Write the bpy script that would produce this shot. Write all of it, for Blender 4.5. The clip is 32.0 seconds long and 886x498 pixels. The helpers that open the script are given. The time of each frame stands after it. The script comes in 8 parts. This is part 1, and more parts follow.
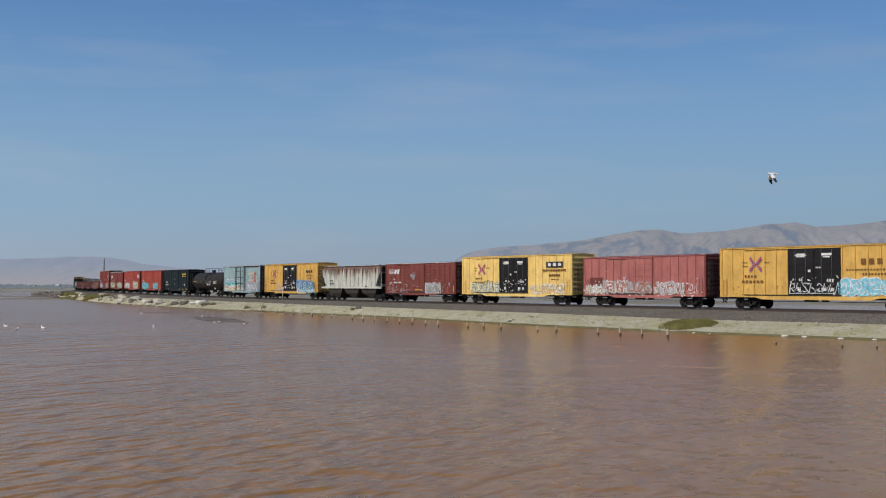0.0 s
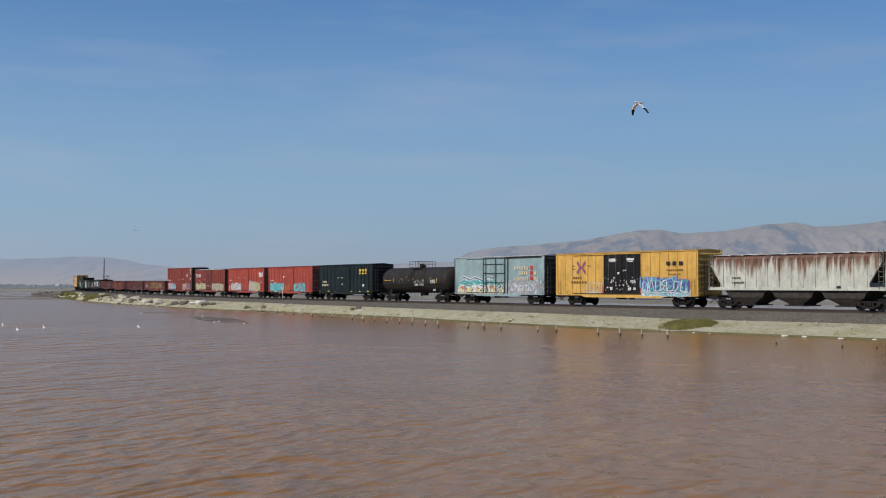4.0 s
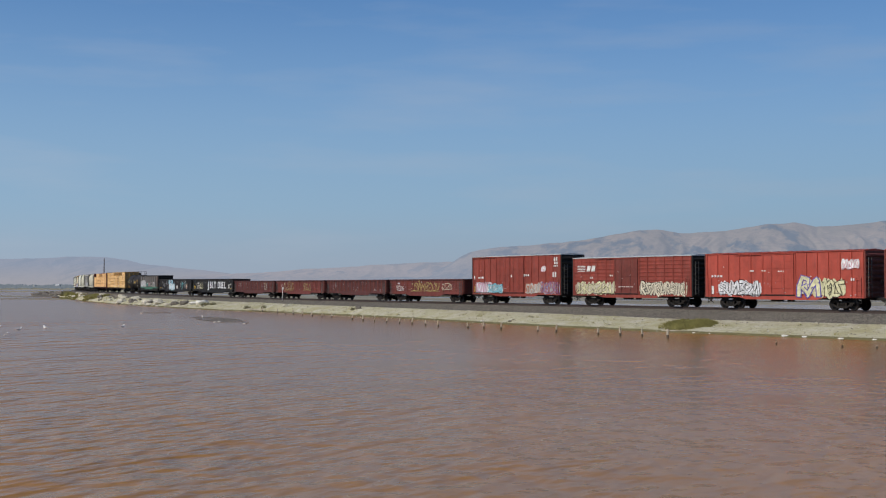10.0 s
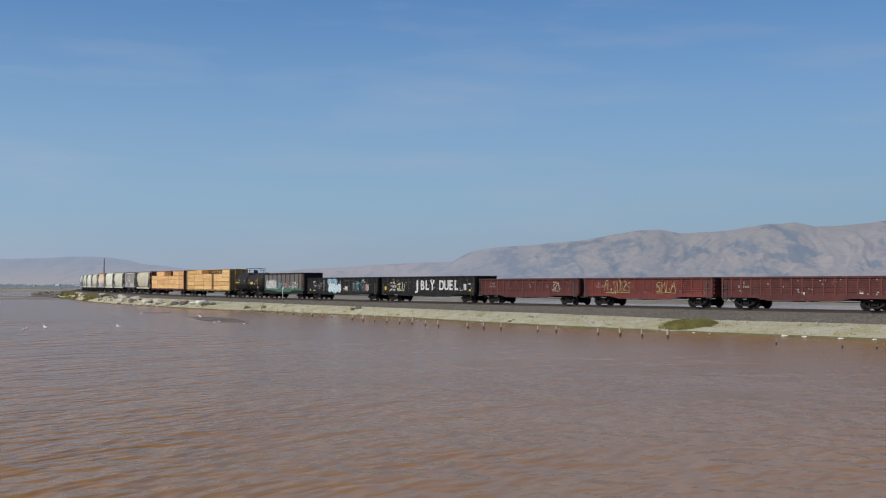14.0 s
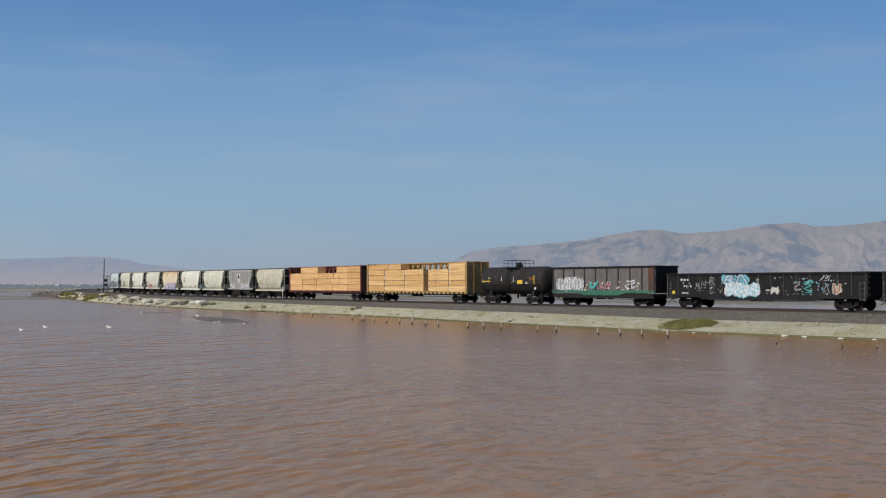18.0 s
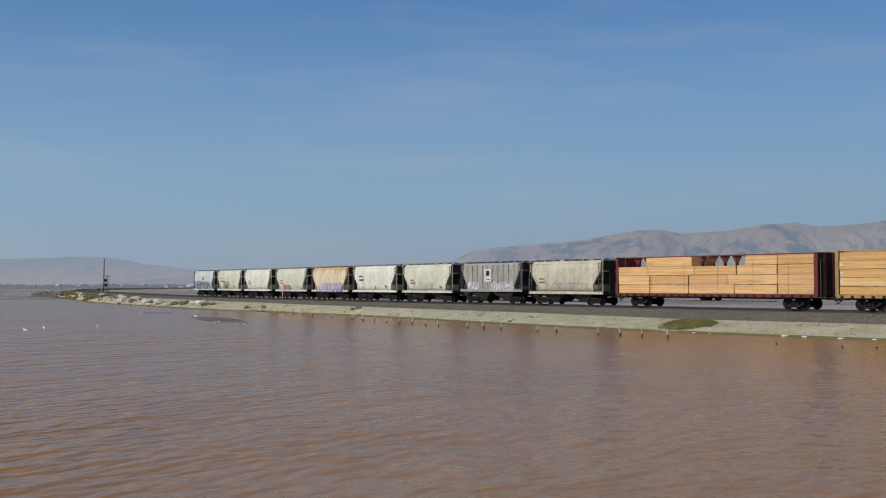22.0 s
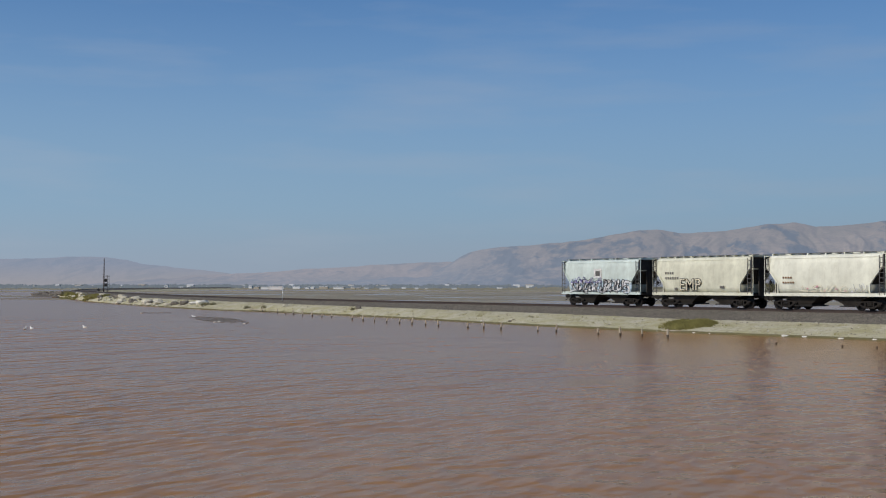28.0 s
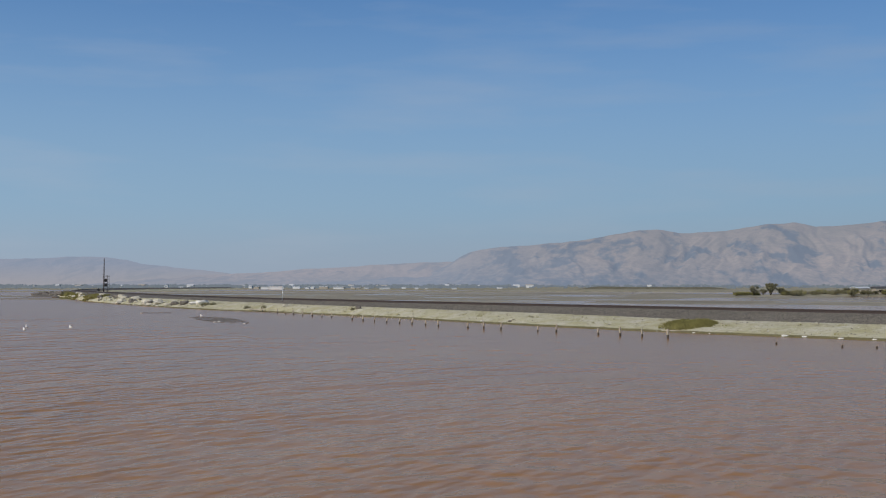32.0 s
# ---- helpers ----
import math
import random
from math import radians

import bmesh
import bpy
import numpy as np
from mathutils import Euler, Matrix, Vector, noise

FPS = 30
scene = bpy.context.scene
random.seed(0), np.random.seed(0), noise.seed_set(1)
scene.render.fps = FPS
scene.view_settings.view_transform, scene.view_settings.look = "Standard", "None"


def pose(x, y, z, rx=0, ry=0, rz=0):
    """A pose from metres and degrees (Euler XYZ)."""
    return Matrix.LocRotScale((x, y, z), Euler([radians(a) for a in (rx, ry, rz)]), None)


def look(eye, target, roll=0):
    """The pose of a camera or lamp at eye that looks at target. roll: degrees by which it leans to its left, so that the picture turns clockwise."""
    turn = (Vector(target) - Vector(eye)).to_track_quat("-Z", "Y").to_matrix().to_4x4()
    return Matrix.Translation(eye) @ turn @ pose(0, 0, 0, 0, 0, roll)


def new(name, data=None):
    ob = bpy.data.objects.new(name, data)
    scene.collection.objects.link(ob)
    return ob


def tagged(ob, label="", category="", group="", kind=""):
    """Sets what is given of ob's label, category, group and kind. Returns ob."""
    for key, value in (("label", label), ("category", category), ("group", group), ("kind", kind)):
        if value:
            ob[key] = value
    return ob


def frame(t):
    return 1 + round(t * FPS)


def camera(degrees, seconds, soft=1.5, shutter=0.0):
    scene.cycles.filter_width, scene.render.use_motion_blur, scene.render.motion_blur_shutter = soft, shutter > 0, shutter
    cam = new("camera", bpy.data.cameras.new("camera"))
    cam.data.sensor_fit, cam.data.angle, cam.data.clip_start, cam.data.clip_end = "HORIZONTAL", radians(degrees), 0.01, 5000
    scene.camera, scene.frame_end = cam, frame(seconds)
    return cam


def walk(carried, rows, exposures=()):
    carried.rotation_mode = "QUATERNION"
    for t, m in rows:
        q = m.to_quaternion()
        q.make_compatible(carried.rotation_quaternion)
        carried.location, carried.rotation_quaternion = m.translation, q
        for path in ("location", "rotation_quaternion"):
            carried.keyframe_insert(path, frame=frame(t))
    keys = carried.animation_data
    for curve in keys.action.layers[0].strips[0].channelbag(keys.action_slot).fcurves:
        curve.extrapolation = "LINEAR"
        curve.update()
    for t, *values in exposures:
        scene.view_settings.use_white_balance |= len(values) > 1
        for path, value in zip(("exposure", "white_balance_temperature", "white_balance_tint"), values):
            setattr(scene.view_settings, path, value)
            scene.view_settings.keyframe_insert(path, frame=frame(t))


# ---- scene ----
cam = camera(41.95, 32.0, soft=1.15)
EYE = 3.6
walk(cam, [(0.0, pose(0, 0, EYE, 90 + 1.8, 0, 0)), (32.0, pose(0, 0, EYE, 90 + 1.8, 0, 0))], exposures=[(0.0, -0.08), (3.5, -0.06), (6.0, -0.02), (14.0, -0.01), (19.0, -0.08), (21.0, -0.16), (23.0, -0.15), (28.0, -0.15), (29.5, -0.15), (32.0, -0.08)])

# ---------------------------------------------------------------- light
SUN_TO = Vector((-0.79, -0.61, 0.0)).normalized()
SUN_EL = radians(38)
world = bpy.data.worlds.new("world")
scene.world = world
world.use_nodes = True
wn, wl = world.node_tree.nodes, world.node_tree.links
sky = wn.new("ShaderNodeTexSky")
sky.sky_type = "NISHITA"
sky.sun_disc = False
sky.sun_elevation = SUN_EL
sky.sun_rotation = math.atan2(SUN_TO.x, SUN_TO.y)
sky.air_density, sky.dust_density, sky.ozone_density = 1.0, 0.0, 4.0
wn["Background"].inputs["Strength"].default_value = 0.09
# thin high cirrus over the blue
wtc = wn.new("ShaderNodeTexCoord")
wmap = wn.new("ShaderNodeMapping")
wmap.inputs["Scale"].default_value = (2.6, 2.6, 17.0)
wmap.inputs["Rotation"].default_value = (0.0, radians(-7), 0.0)
wnoise = wn.new("ShaderNodeTexNoise")
wnoise.inputs["Scale"].default_value, wnoise.inputs["Detail"].default_value = 1.6, 5.0
wramp = wn.new("ShaderNodeMapRange")
wramp.inputs["From Min"].default_value, wramp.inputs["From Max"].default_value = 0.50, 0.74
wramp.inputs["To Min"].default_value, wramp.inputs["To Max"].default_value = 0.0, 0.26
wmix = wn.new("ShaderNodeMix")
wmix.data_type = "RGBA"
wl.new(wtc.outputs["Generated"], wmap.inputs["Vector"])
wl.new(wmap.outputs["Vector"], wnoise.inputs["Vector"])
wl.new(wnoise.outputs["Fac"], wramp.inputs["Value"])
wl.new(wramp.outputs["Result"], wmix.inputs["Factor"])
wtint = wn.new("ShaderNodeMix")
wtint.data_type, wtint.blend_type = "RGBA", "MULTIPLY"
wtint.inputs["Factor"].default_value = 1.0
wtint.inputs["B"].default_value = (0.615, 0.845, 1.06, 1)
wl.new(sky.outputs["Color"], wtint.inputs["A"])
# summer haze that greys the sky towards the horizon all round
wsep = wn.new("ShaderNodeSeparateXYZ")
whz = wn.new("ShaderNodeMapRange")
whz.interpolation_type = "SMOOTHSTEP"
whz.inputs["From Min"].default_value, whz.inputs["From Max"].default_value = 0.0, 0.29
whz.inputs["To Min"].default_value, whz.inputs["To Max"].default_value = 0.88, 0.0
whaze = wn.new("ShaderNodeMix")
whaze.data_type = "RGBA"
whaze.inputs["B"].default_value = (2.96, 4.22, 5.74, 1)
wl.new(wtc.outputs["Generated"], wsep.inputs["Vector"])
wl.new(wsep.outputs["Z"], whz.inputs["Value"])
wl.new(whz.outputs["Result"], whaze.inputs["Factor"])
wl.new(wtint.outputs["Result"], whaze.inputs["A"])
# pale dusty air just over the skyline
wlow = wn.new("ShaderNodeMapRange")
wlow.interpolation_type = "SMOOTHSTEP"
wlow.inputs["From Min"].default_value, wlow.inputs["From Max"].default_value = -0.005, 0.072
wlow.inputs["To Min"].default_value, wlow.inputs["To Max"].default_value = 0.85, 0.0
wdust = wn.new("ShaderNodeMix")
wdust.data_type = "RGBA"
wdust.inputs["B"].default_value = (3.50, 4.10, 5.05, 1)
wl.new(wsep.outputs["Z"], wlow.inputs["Value"])
wl.new(wlow.outputs["Result"], wdust.inputs["Factor"])
wl.new(whaze.outputs["Result"], wdust.inputs["A"])
wl.new(wdust.outputs["Result"], wmix.inputs["A"])
wmix.inputs["B"].default_value = (4.5, 5.0, 5.9, 1)
# the sky pales towards the sun's side
waur = wn.new("ShaderNodeMapRange")
waur.inputs["From Min"].default_value, waur.inputs["From Max"].default_value = -0.45, 0.45
waur.inputs["To Min"].default_value, waur.inputs["To Max"].default_value = 1.10, 0.90
wl.new(wsep.outputs["X"], waur.inputs["Value"])
wside = wn.new("ShaderNodeMix")
wside.data_type, wside.blend_type = "RGBA", "MULTIPLY"
wside.inputs["Factor"].default_value = 1.0
wl.new(wmix.outputs["Result"], wside.inputs["A"])
wl.new(waur.outputs["Result"], wside.inputs["B"])
wl.new(wside.outputs["Result"], wn["Background"].inputs["Color"])

sun = new("sun", bpy.data.lights.new("sun", "SUN"))
sun.data.energy, sun.data.angle, sun.data.color = 3.7, radians(0.5), (1.0, 0.93, 0.82)
sd = SUN_TO * math.cos(SUN_EL) + Vector((0, 0, math.sin(SUN_EL)))
sun.matrix_world = look(sd * 200, (0, 0, 0))

# ---------------------------------------------------------------- the line of the track
KNOT_S = [-20, 60, 140, 200, 260, 320, 400, 900]
KNOT_A = [0.6458, 0.5638, 0.5122, 0.4343, 0.3721, 0.3228, 0.2579, -0.1471]
RAIL_Z = 1.65
GRID = np.arange(-760.0, 901.0, 1.0)
ANG = np.interp(GRID, KNOT_S, KNOT_A)
GX = np.concatenate([[0], np.cumsum(-(np.sin(ANG[1:]) + np.sin(ANG[:-1])) / 2)])
GY = np.concatenate([[0], np.cumsum((np.cos(ANG[1:]) + np.cos(ANG[:-1])) / 2)])
GX += 23.52 - GX[760]
GY += 100.0 - GY[760]
SPEED, SLOWING = 18.0446, 0.0087


def rise(s):
    k = min(1.0, max(0.0, (s - 90) / 130))
    return 0.35 * k * k * (3 - 2 * k)


def line(s, off=0.0):
    """Place on the track line s metres away along it; off: metres across, towards the camera."""
    a = float(np.interp(s, GRID, ANG))
    x, y = float(np.interp(s, GRID, GX)), float(np.interp(s, GRID, GY))
    d = 1.55 - off
    return x + d * math.cos(a), y + d * math.sin(a), a


# ---------------------------------------------------------------- mesh helpers
def box(bm, x0, x1, y0, y1, z0, z1, mi=0):
    v = [bm.verts.new((x, y, z)) for x in (x0, x1) for y in (y0, y1) for z in (z0, z1)]
    for q in ((0, 1, 3, 2), (4, 6, 7, 5), (0, 4, 5, 1), (2, 3, 7, 6), (0, 2, 6, 4), (1, 5, 7, 3)):
        bm.faces.new([v[i] for i in q]).material_index = mi
    return v


def tube(bm, p0, p1, r, n=8, mi=0, r1=None, caps=True):
    p0, p1 = Vector(p0), Vector(p1)
    ax = (p1 - p0).normalized()
    up = Vector((0, 0, 1)) if abs(ax.z) < 0.9 else Vector((1, 0, 0))
    u = ax.cross(up).normalized()
    w = ax.cross(u)
    r1 = r if r1 is None else r1
    a = [bm.verts.new(p0 + (u * math.cos(2 * math.pi * i / n) + w * math.sin(2 * math.pi * i / n)) * r) for i in range(n)]
    b = [bm.verts.new(p1 + (u * math.cos(2 * math.pi * i / n) + w * math.sin(2 * math.pi * i / n)) * r1) for i in range(n)]
    for i in range(n):
        f = bm.faces.new((a[i], a[(i + 1) % n], b[(i + 1) % n], b[i]))
        f.material_index, f.smooth = mi, True
    if caps:
        bm.faces.new(a[::-1]).material_index = mi
        bm.faces.new(b).material_index = mi


def loft(bm, rings, mi=0, smooth=True, caps=True):
    rows = [[bm.verts.new(p) for p in ring] for ring in rings]
    n = len(rows[0])
    for a, b in zip(rows, rows[1:]):
        for i in range(n):
            f = bm.faces.new((a[i], a[(i + 1) % n], b[(i + 1) % n], b[i]))
            f.smooth, f.material_index = smooth, mi
    if caps:
        bm.faces.new(rows[0][::-1]).material_index = mi
        bm.faces.new(rows[-1]).material_index = mi


def prism(bm, pts, y0, y1, mi=0):
    """A shape drawn in x and z, made solid from y0 to y1."""
    loft(bm, [[(x, y0, z) for x, z in pts], [(x, y1, z) for x, z in pts]], mi, False)


def data_of(bm, mats, name="mesh", flip=True):
    if flip:
        bmesh.ops.recalc_face_normals(bm, faces=bm.faces)
    me = bpy.data.meshes.new(name)
    bm.to_mesh(me)
    bm.free()
    for m in mats if isinstance(mats, (list, tuple)) else [mats]:
        me.materials.append(m)
    return me


def part(name, bm, mats, parent, label="", kind=""):
    me = bm if isinstance(bm, bpy.types.Mesh) else data_of(bm, mats, name)
    ob = new(name, me)
    ob.parent = parent
    return tagged(ob, label, kind=kind)


def thing(name, label, category, group="", kind="", m=None):
    ob = new(name)
    ob.empty_display_size = 0.3
    if m is not None:
        ob.matrix_basis = m
    return tagged(ob, label, category, group, kind)


SHARED = {}


def shared(key, make, mats):
    if key not in SHARED:
        bm = bmesh.new()
        make(bm)
        SHARED[key] = data_of(bm, mats, key)
    return SHARED[key]


def at(ob, x, y, z, rz=0):
    ob.matrix_basis = pose(x, y, z, 0, 0, rz)
    return ob


# ---------------------------------------------------------------- materials
def nodes_of(name):
    m = bpy.data.materials.new(name)
    m.use_nodes = True
    return m, m.node_tree.nodes, m.node_tree.links, m.node_tree.nodes["Principled BSDF"]


def noise_node(n, l, scale, stretch=(1, 1, 1), detail=4, rough=0.6, coord="Object"):
    tc, mp, nz = n.new("ShaderNodeTexCoord"), n.new("ShaderNodeMapping"), n.new("ShaderNodeTexNoise")
    mp.inputs["Scale"].default_value = stretch
    nz.inputs["Scale"].default_value, nz.inputs["Detail"].default_value, nz.inputs["Roughness"].default_value = scale, detail, rough
    l.new(tc.outputs[coord], mp.inputs["Vector"])
    l.new(mp.outputs["Vector"], nz.inputs["Vector"])
    return nz.outputs["Fac"]


def span(n, l, val, a, b, lo=0.0, hi=1.0):
    r = n.new("ShaderNodeMapRange")
    for k, v in (("From Min", a), ("From Max", b), ("To Min", lo), ("To Max", hi)):
        r.inputs[k].default_value = v
    l.new(val, r.inputs["Value"])
    return r.outputs["Result"]


def mixed(n, l, fac, a, b, how="MIX"):
    m = n.new("ShaderNodeMix")
    m.data_type, m.blend_type = "RGBA", how
    for key, v in (("Factor", fac), ("A", a), ("B", b)):
        if isinstance(v, bpy.types.NodeSocket):
            l.new(v, m.inputs[key])
        else:
            m.inputs[key].default_value = (*v, 1) if isinstance(v, (tuple, list)) else v
    return m.outputs["Result"]


def bump(n, l, b, height, strength=0.3, dist=0.02):
    k = n.new("ShaderNodeBump")
    k.inputs["Strength"].default_value, k.inputs["Distance"].default_value = strength, dist
    l.new(height, k.inputs["Height"])
    l.new(k.outputs["Normal"], b.inputs["Normal"])


def paint(name, rgb, dirt=0.35, rust=0.2, rough=0.55, rust_rgb=(0.13, 0.055, 0.03), grime=(0.06, 0.05, 0.045), streak=1.0):
    """Weathered car paint: patchy fading, rust spots, grime streaks that run down the sides."""
    m, n, l, b = nodes_of(name)
    patch = noise_node(n, l, 0.45, detail=3)
    c = mixed(n, l, span(n, l, patch, 0.3, 0.75), tuple(v * 0.82 for v in rgb), tuple(min(1, v * 1.12 + 0.012) for v in rgb))
    panel = noise_node(n, l, 0.85, (1, 0.02, 0.04), 1)
    c = mixed(n, l, span(n, l, panel, 0.4, 0.62, 0, 0.22), c, tuple(v * 0.62 for v in rgb))
    blotch = noise_node(n, l, 1.5, (1, 1, 0.8), 7, 0.72)
    c = mixed(n, l, span(n, l, blotch, 0.45, 0.66, 0, 0.25 + dirt * 0.75), c, tuple(v * 0.5 + g * 0.18 for v, g in zip(rgb, grime)))
    dust = noise_node(n, l, 2.2, (1, 1, 0.35), 6, 0.7)
    c = mixed(n, l, span(n, l, dust, 0.56, 0.74, 0, dirt * 0.45), c, tuple(0.6 * v + 0.12 for v in rgb))
    run = noise_node(n, l, 1.0, (4.5 * streak, 4.5 * streak, 0.28), 5)
    c = mixed(n, l, span(n, l, run, 0.5, 0.78, 0, dirt), c, grime)
    spot = noise_node(n, l, 2.6, (1, 1, 0.55), 6, 0.7)
    c = mixed(n, l, span(n, l, spot, 0.57, 0.70, 0, min(1.0, rust * 1.6)), c, rust_rgb)
    grain = noise_node(n, l, 34, detail=2)
    c = mixed(n, l, span(n, l, grain, 0.3, 0.7, 0.0, 0.12), c, grime)
    l.new(c, b.inputs["Base Color"])
    l.new(span(n, l, spot, 0.3, 0.7, rough - 0.1, rough + 0.25), b.inputs["Roughness"])
    b.inputs["Specular IOR Level"].default_value = 0.3
    bump(n, l, b, patch, 0.25, 0.05)
    return m


def plain(name, rgb, rough=0.7, var=0.25, scale=6.0, metal=0.0, bumpy=0.1):
    m, n, l, b = nodes_of(name)
    nz = noise_node(n, l, scale, detail=5)
    fine = noise_node(n, l, scale * 9, detail=2)
    c = mixed(n, l, span(n, l, nz, 0.3, 0.7), tuple(v * (1 - var) for v in rgb), tuple(min(1, v * (1 + var)) for v in rgb))
    c = mixed(n, l, span(n, l, fine, 0.35, 0.65, 0, 0.2), c, tuple(v * 0.55 for v in rgb))
    l.new(c, b.inputs["Base Color"])
    b.inputs["Roughness"].default_value, b.inputs["Metallic"].default_value = rough, metal
    b.inputs["Specular IOR Level"].default_value = 0.3
    if bumpy:
        bump(n, l, b, nz, bumpy, 0.05)
    return m


STEEL_DARK = plain("grimy_dark_steel", (0.018, 0.016, 0.0148), 0.8)
HOPEND = plain("grimy_brown_hopper_steel", (0.05, 0.042, 0.035), 0.85, 0.4, 2.5)
WHEEL_STEEL = plain("wheel_steel", (0.020, 0.017, 0.0155), 0.6, metal=0.2)
TRUCK_BROWN = plain("dusty_cast_steel", (0.021, 0.0175, 0.015), 0.9)
ROOF_GALV = plain("galvanised_roof_sheet", (0.60, 0.61, 0.60), 0.5, 0.2, 1.5, 0.2)
RUST = plain("rusty_steel", (0.11, 0.05, 0.032), 0.85)
WALK_GALV = plain("bright_galvanised_grating", (0.72, 0.72, 0.70), 0.5, 0.15, 2.0)
LADDER_GREY = plain("ladder_steel", (0.10, 0.095, 0.09), 0.7)
YELLOW = paint("boxcar_yellow", (0.72, 0.42, 0.095), 0.26, 0.14)
YELLOW_B = paint("faded_boxcar_yellow", (0.90, 0.61, 0.19), 0.22, 0.12)
BLACK_DOOR = paint("black_door_paint", (0.008, 0.008, 0.010), 0.2, 0.1)
PINK = paint("faded_oxide_pink", (0.44, 0.14, 0.122), 0.3, 0.15)
MAROON = paint("oxide_maroon", (0.17, 0.035, 0.025), 0.35, 0.2)
MAROON_B = paint("oxide_brown_red", (0.225, 0.050, 0.036), 0.45, 0.25)
REDCAR = paint("boxcar_red", (0.42, 0.066, 0.042), 0.3, 0.12)
BRICKRED = paint("brick_red", (0.27, 0.046, 0.030), 0.45, 0.25)
GONRED = paint("gondola_rust_red", (0.160, 0.032, 0.024), 0.55, 0.3)
GONMAROON = paint("gondola_maroon", (0.100, 0.025, 0.021), 0.55, 0.3)
GONCHORD = paint("gondola_dark_maroon", (0.085, 0.022, 0.02), 0.5, 0.3)
BLUECAR = paint("faded_teal_blue", (0.275, 0.385, 0.40), 0.3, 0.05, grime=(0.17, 0.21, 0.215))
DKGREEN = paint("dark_blue_green", (0.011, 0.020, 0.023), 0.15, 0.06, grime=(0.03, 0.032, 0.032), rust_rgb=(0.03, 0.025, 0.02))
BLACKCAR = paint("weathered_black", (0.013, 0.0122, 0.0125), 0.25, 0.2, grime=(0.04, 0.035, 0.032), rust_rgb=(0.04, 0.028, 0.022))
BLACKPOST = paint("weathered_black_post", (0.038, 0.034, 0.031), 0.3, 0.25, grime=(0.06, 0.05, 0.045), rust_rgb=(0.05, 0.032, 0.024))
GONPOST = paint("gondola_rusty_post", (0.18, 0.046, 0.034), 0.45, 0.3)
CHIPGREY = paint("worn_grey_panel", (0.16, 0.145, 0.135), 0.5, 0.4)
CHIPGREEN = paint("green_sill_paint", (0.04, 0.16, 0.10), 0.4, 0.15)
TANKBLACK = paint("tank_black", (0.026, 0.0225, 0.0205), 0.5, 0.3, grime=(0.055, 0.045, 0.037), rust_rgb=(0.045, 0.034, 0.027))
for dark in (DKGREEN, TANKBLACK, BLACKCAR, BLACK_DOOR):
    dark.node_tree.nodes["Principled BSDF"].inputs["Specular IOR Level"].default_value = 0.14
HOPGREY = paint("pale_grey_hopper", (0.62, 0.58, 0.44), 0.5, 0.12, grime=(0.22, 0.16, 0.11))
HOPDARK = paint("dirty_grey_hopper", (0.40, 0.39, 0.35), 0.55, 0.15, grime=(0.12, 0.10, 0.085))
HOPCREAM = paint("cream_hopper", (0.70, 0.69, 0.55), 0.28, 0.04, grime=(0.30, 0.26, 0.17))
HOPWHITE = paint("off_white_hopper", (0.79, 0.785, 0.665), 0.2, 0.04, grime=(0.35, 0.3, 0.2))
HOPBLUE = paint("pale_blue_grey_hopper", (0.60, 0.68, 0.64), 0.22, 0.06, grime=(0.28, 0.26, 0.2))
HOPRUSTY = paint("pale_grey_with_rust", (0.60, 0.60, 0.52), 0.35, 0.3, rust_rgb=(0.17, 0.07, 0.04))


def rusted_top(m, zt, depth, lo, hi, across=2.0, cut=0.69):
    """Rust that runs down in uneven streaks from the roof edge at height zt."""
    n, l, b = m.node_tree.nodes, m.node_tree.links, m.node_tree.nodes["Principled BSDF"]
    was = b.inputs["Base Color"].links[0].from_socket
    tc, sep = n.new("ShaderNodeTexCoord"), n.new("ShaderNodeSeparateXYZ")
    l.new(tc.outputs["Object"], sep.inputs["Vector"])
    high = span(n, l, sep.outputs["Z"], zt - depth, zt, 0.0, 1.0)
    run = noise_node(n, l, 1.0, (across, 0.01, 0.2), 6, 0.7)
    add = n.new("ShaderNodeMath")
    add.operation = "MULTIPLY_ADD"
    l.new(high, add.inputs[0])
    add.inputs[1].default_value = 0.42
    l.new(run, add.inputs[2])
    tone = noise_node(n, l, 1.3, (2, 0.01, 0.6), 5, 0.7)
    c = mixed(n, l, span(n, l, tone, 0.35, 0.65), lo, hi)
    c = mixed(n, l, span(n, l, add.outputs[0], cut, cut + 0.16, 0, 0.95), was, c)
    l.new(c, b.inputs["Base Color"])


rusted_top(HOPRUSTY, 4.75, 2.5, (0.055, 0.022, 0.014), (0.20, 0.085, 0.045), 2.4, 0.635)
HOPTAN = paint("rust_stained_tan_hopper", (0.80, 0.70, 0.50), 0.3, 0.16, rust_rgb=(0.36, 0.17, 0.06), grime=(0.35, 0.2, 0.09))
rusted_top(HOPTAN, 4.6, 2.2, (0.42, 0.23, 0.10), (0.62, 0.43, 0.23), 1.3, 0.70)
CBRED = paint("centrebeam_dark_red", (0.15, 0.028, 0.022), 0.3, 0.2)
CBYEL = paint("centrebeam_yellow", (0.46, 0.29, 0.10), 0.5, 0.25)
WHITE_P = plain("white_lettering", (0.75, 0.73, 0.70), 0.7, 0.1)
CREAM_P = plain("cream_lettering", (0.68, 0.60, 0.42), 0.7, 0.1)
BLACK_P = plain("black_lettering", (0.02, 0.02, 0.02), 0.7, 0.1)
FADED_P = plain("faded_dark_lettering", (0.13, 0.12, 0.11), 0.7, 0.2)
BROWN_P = plain("brown_lettering", (0.20, 0.09, 0.03), 0.7, 0.1)
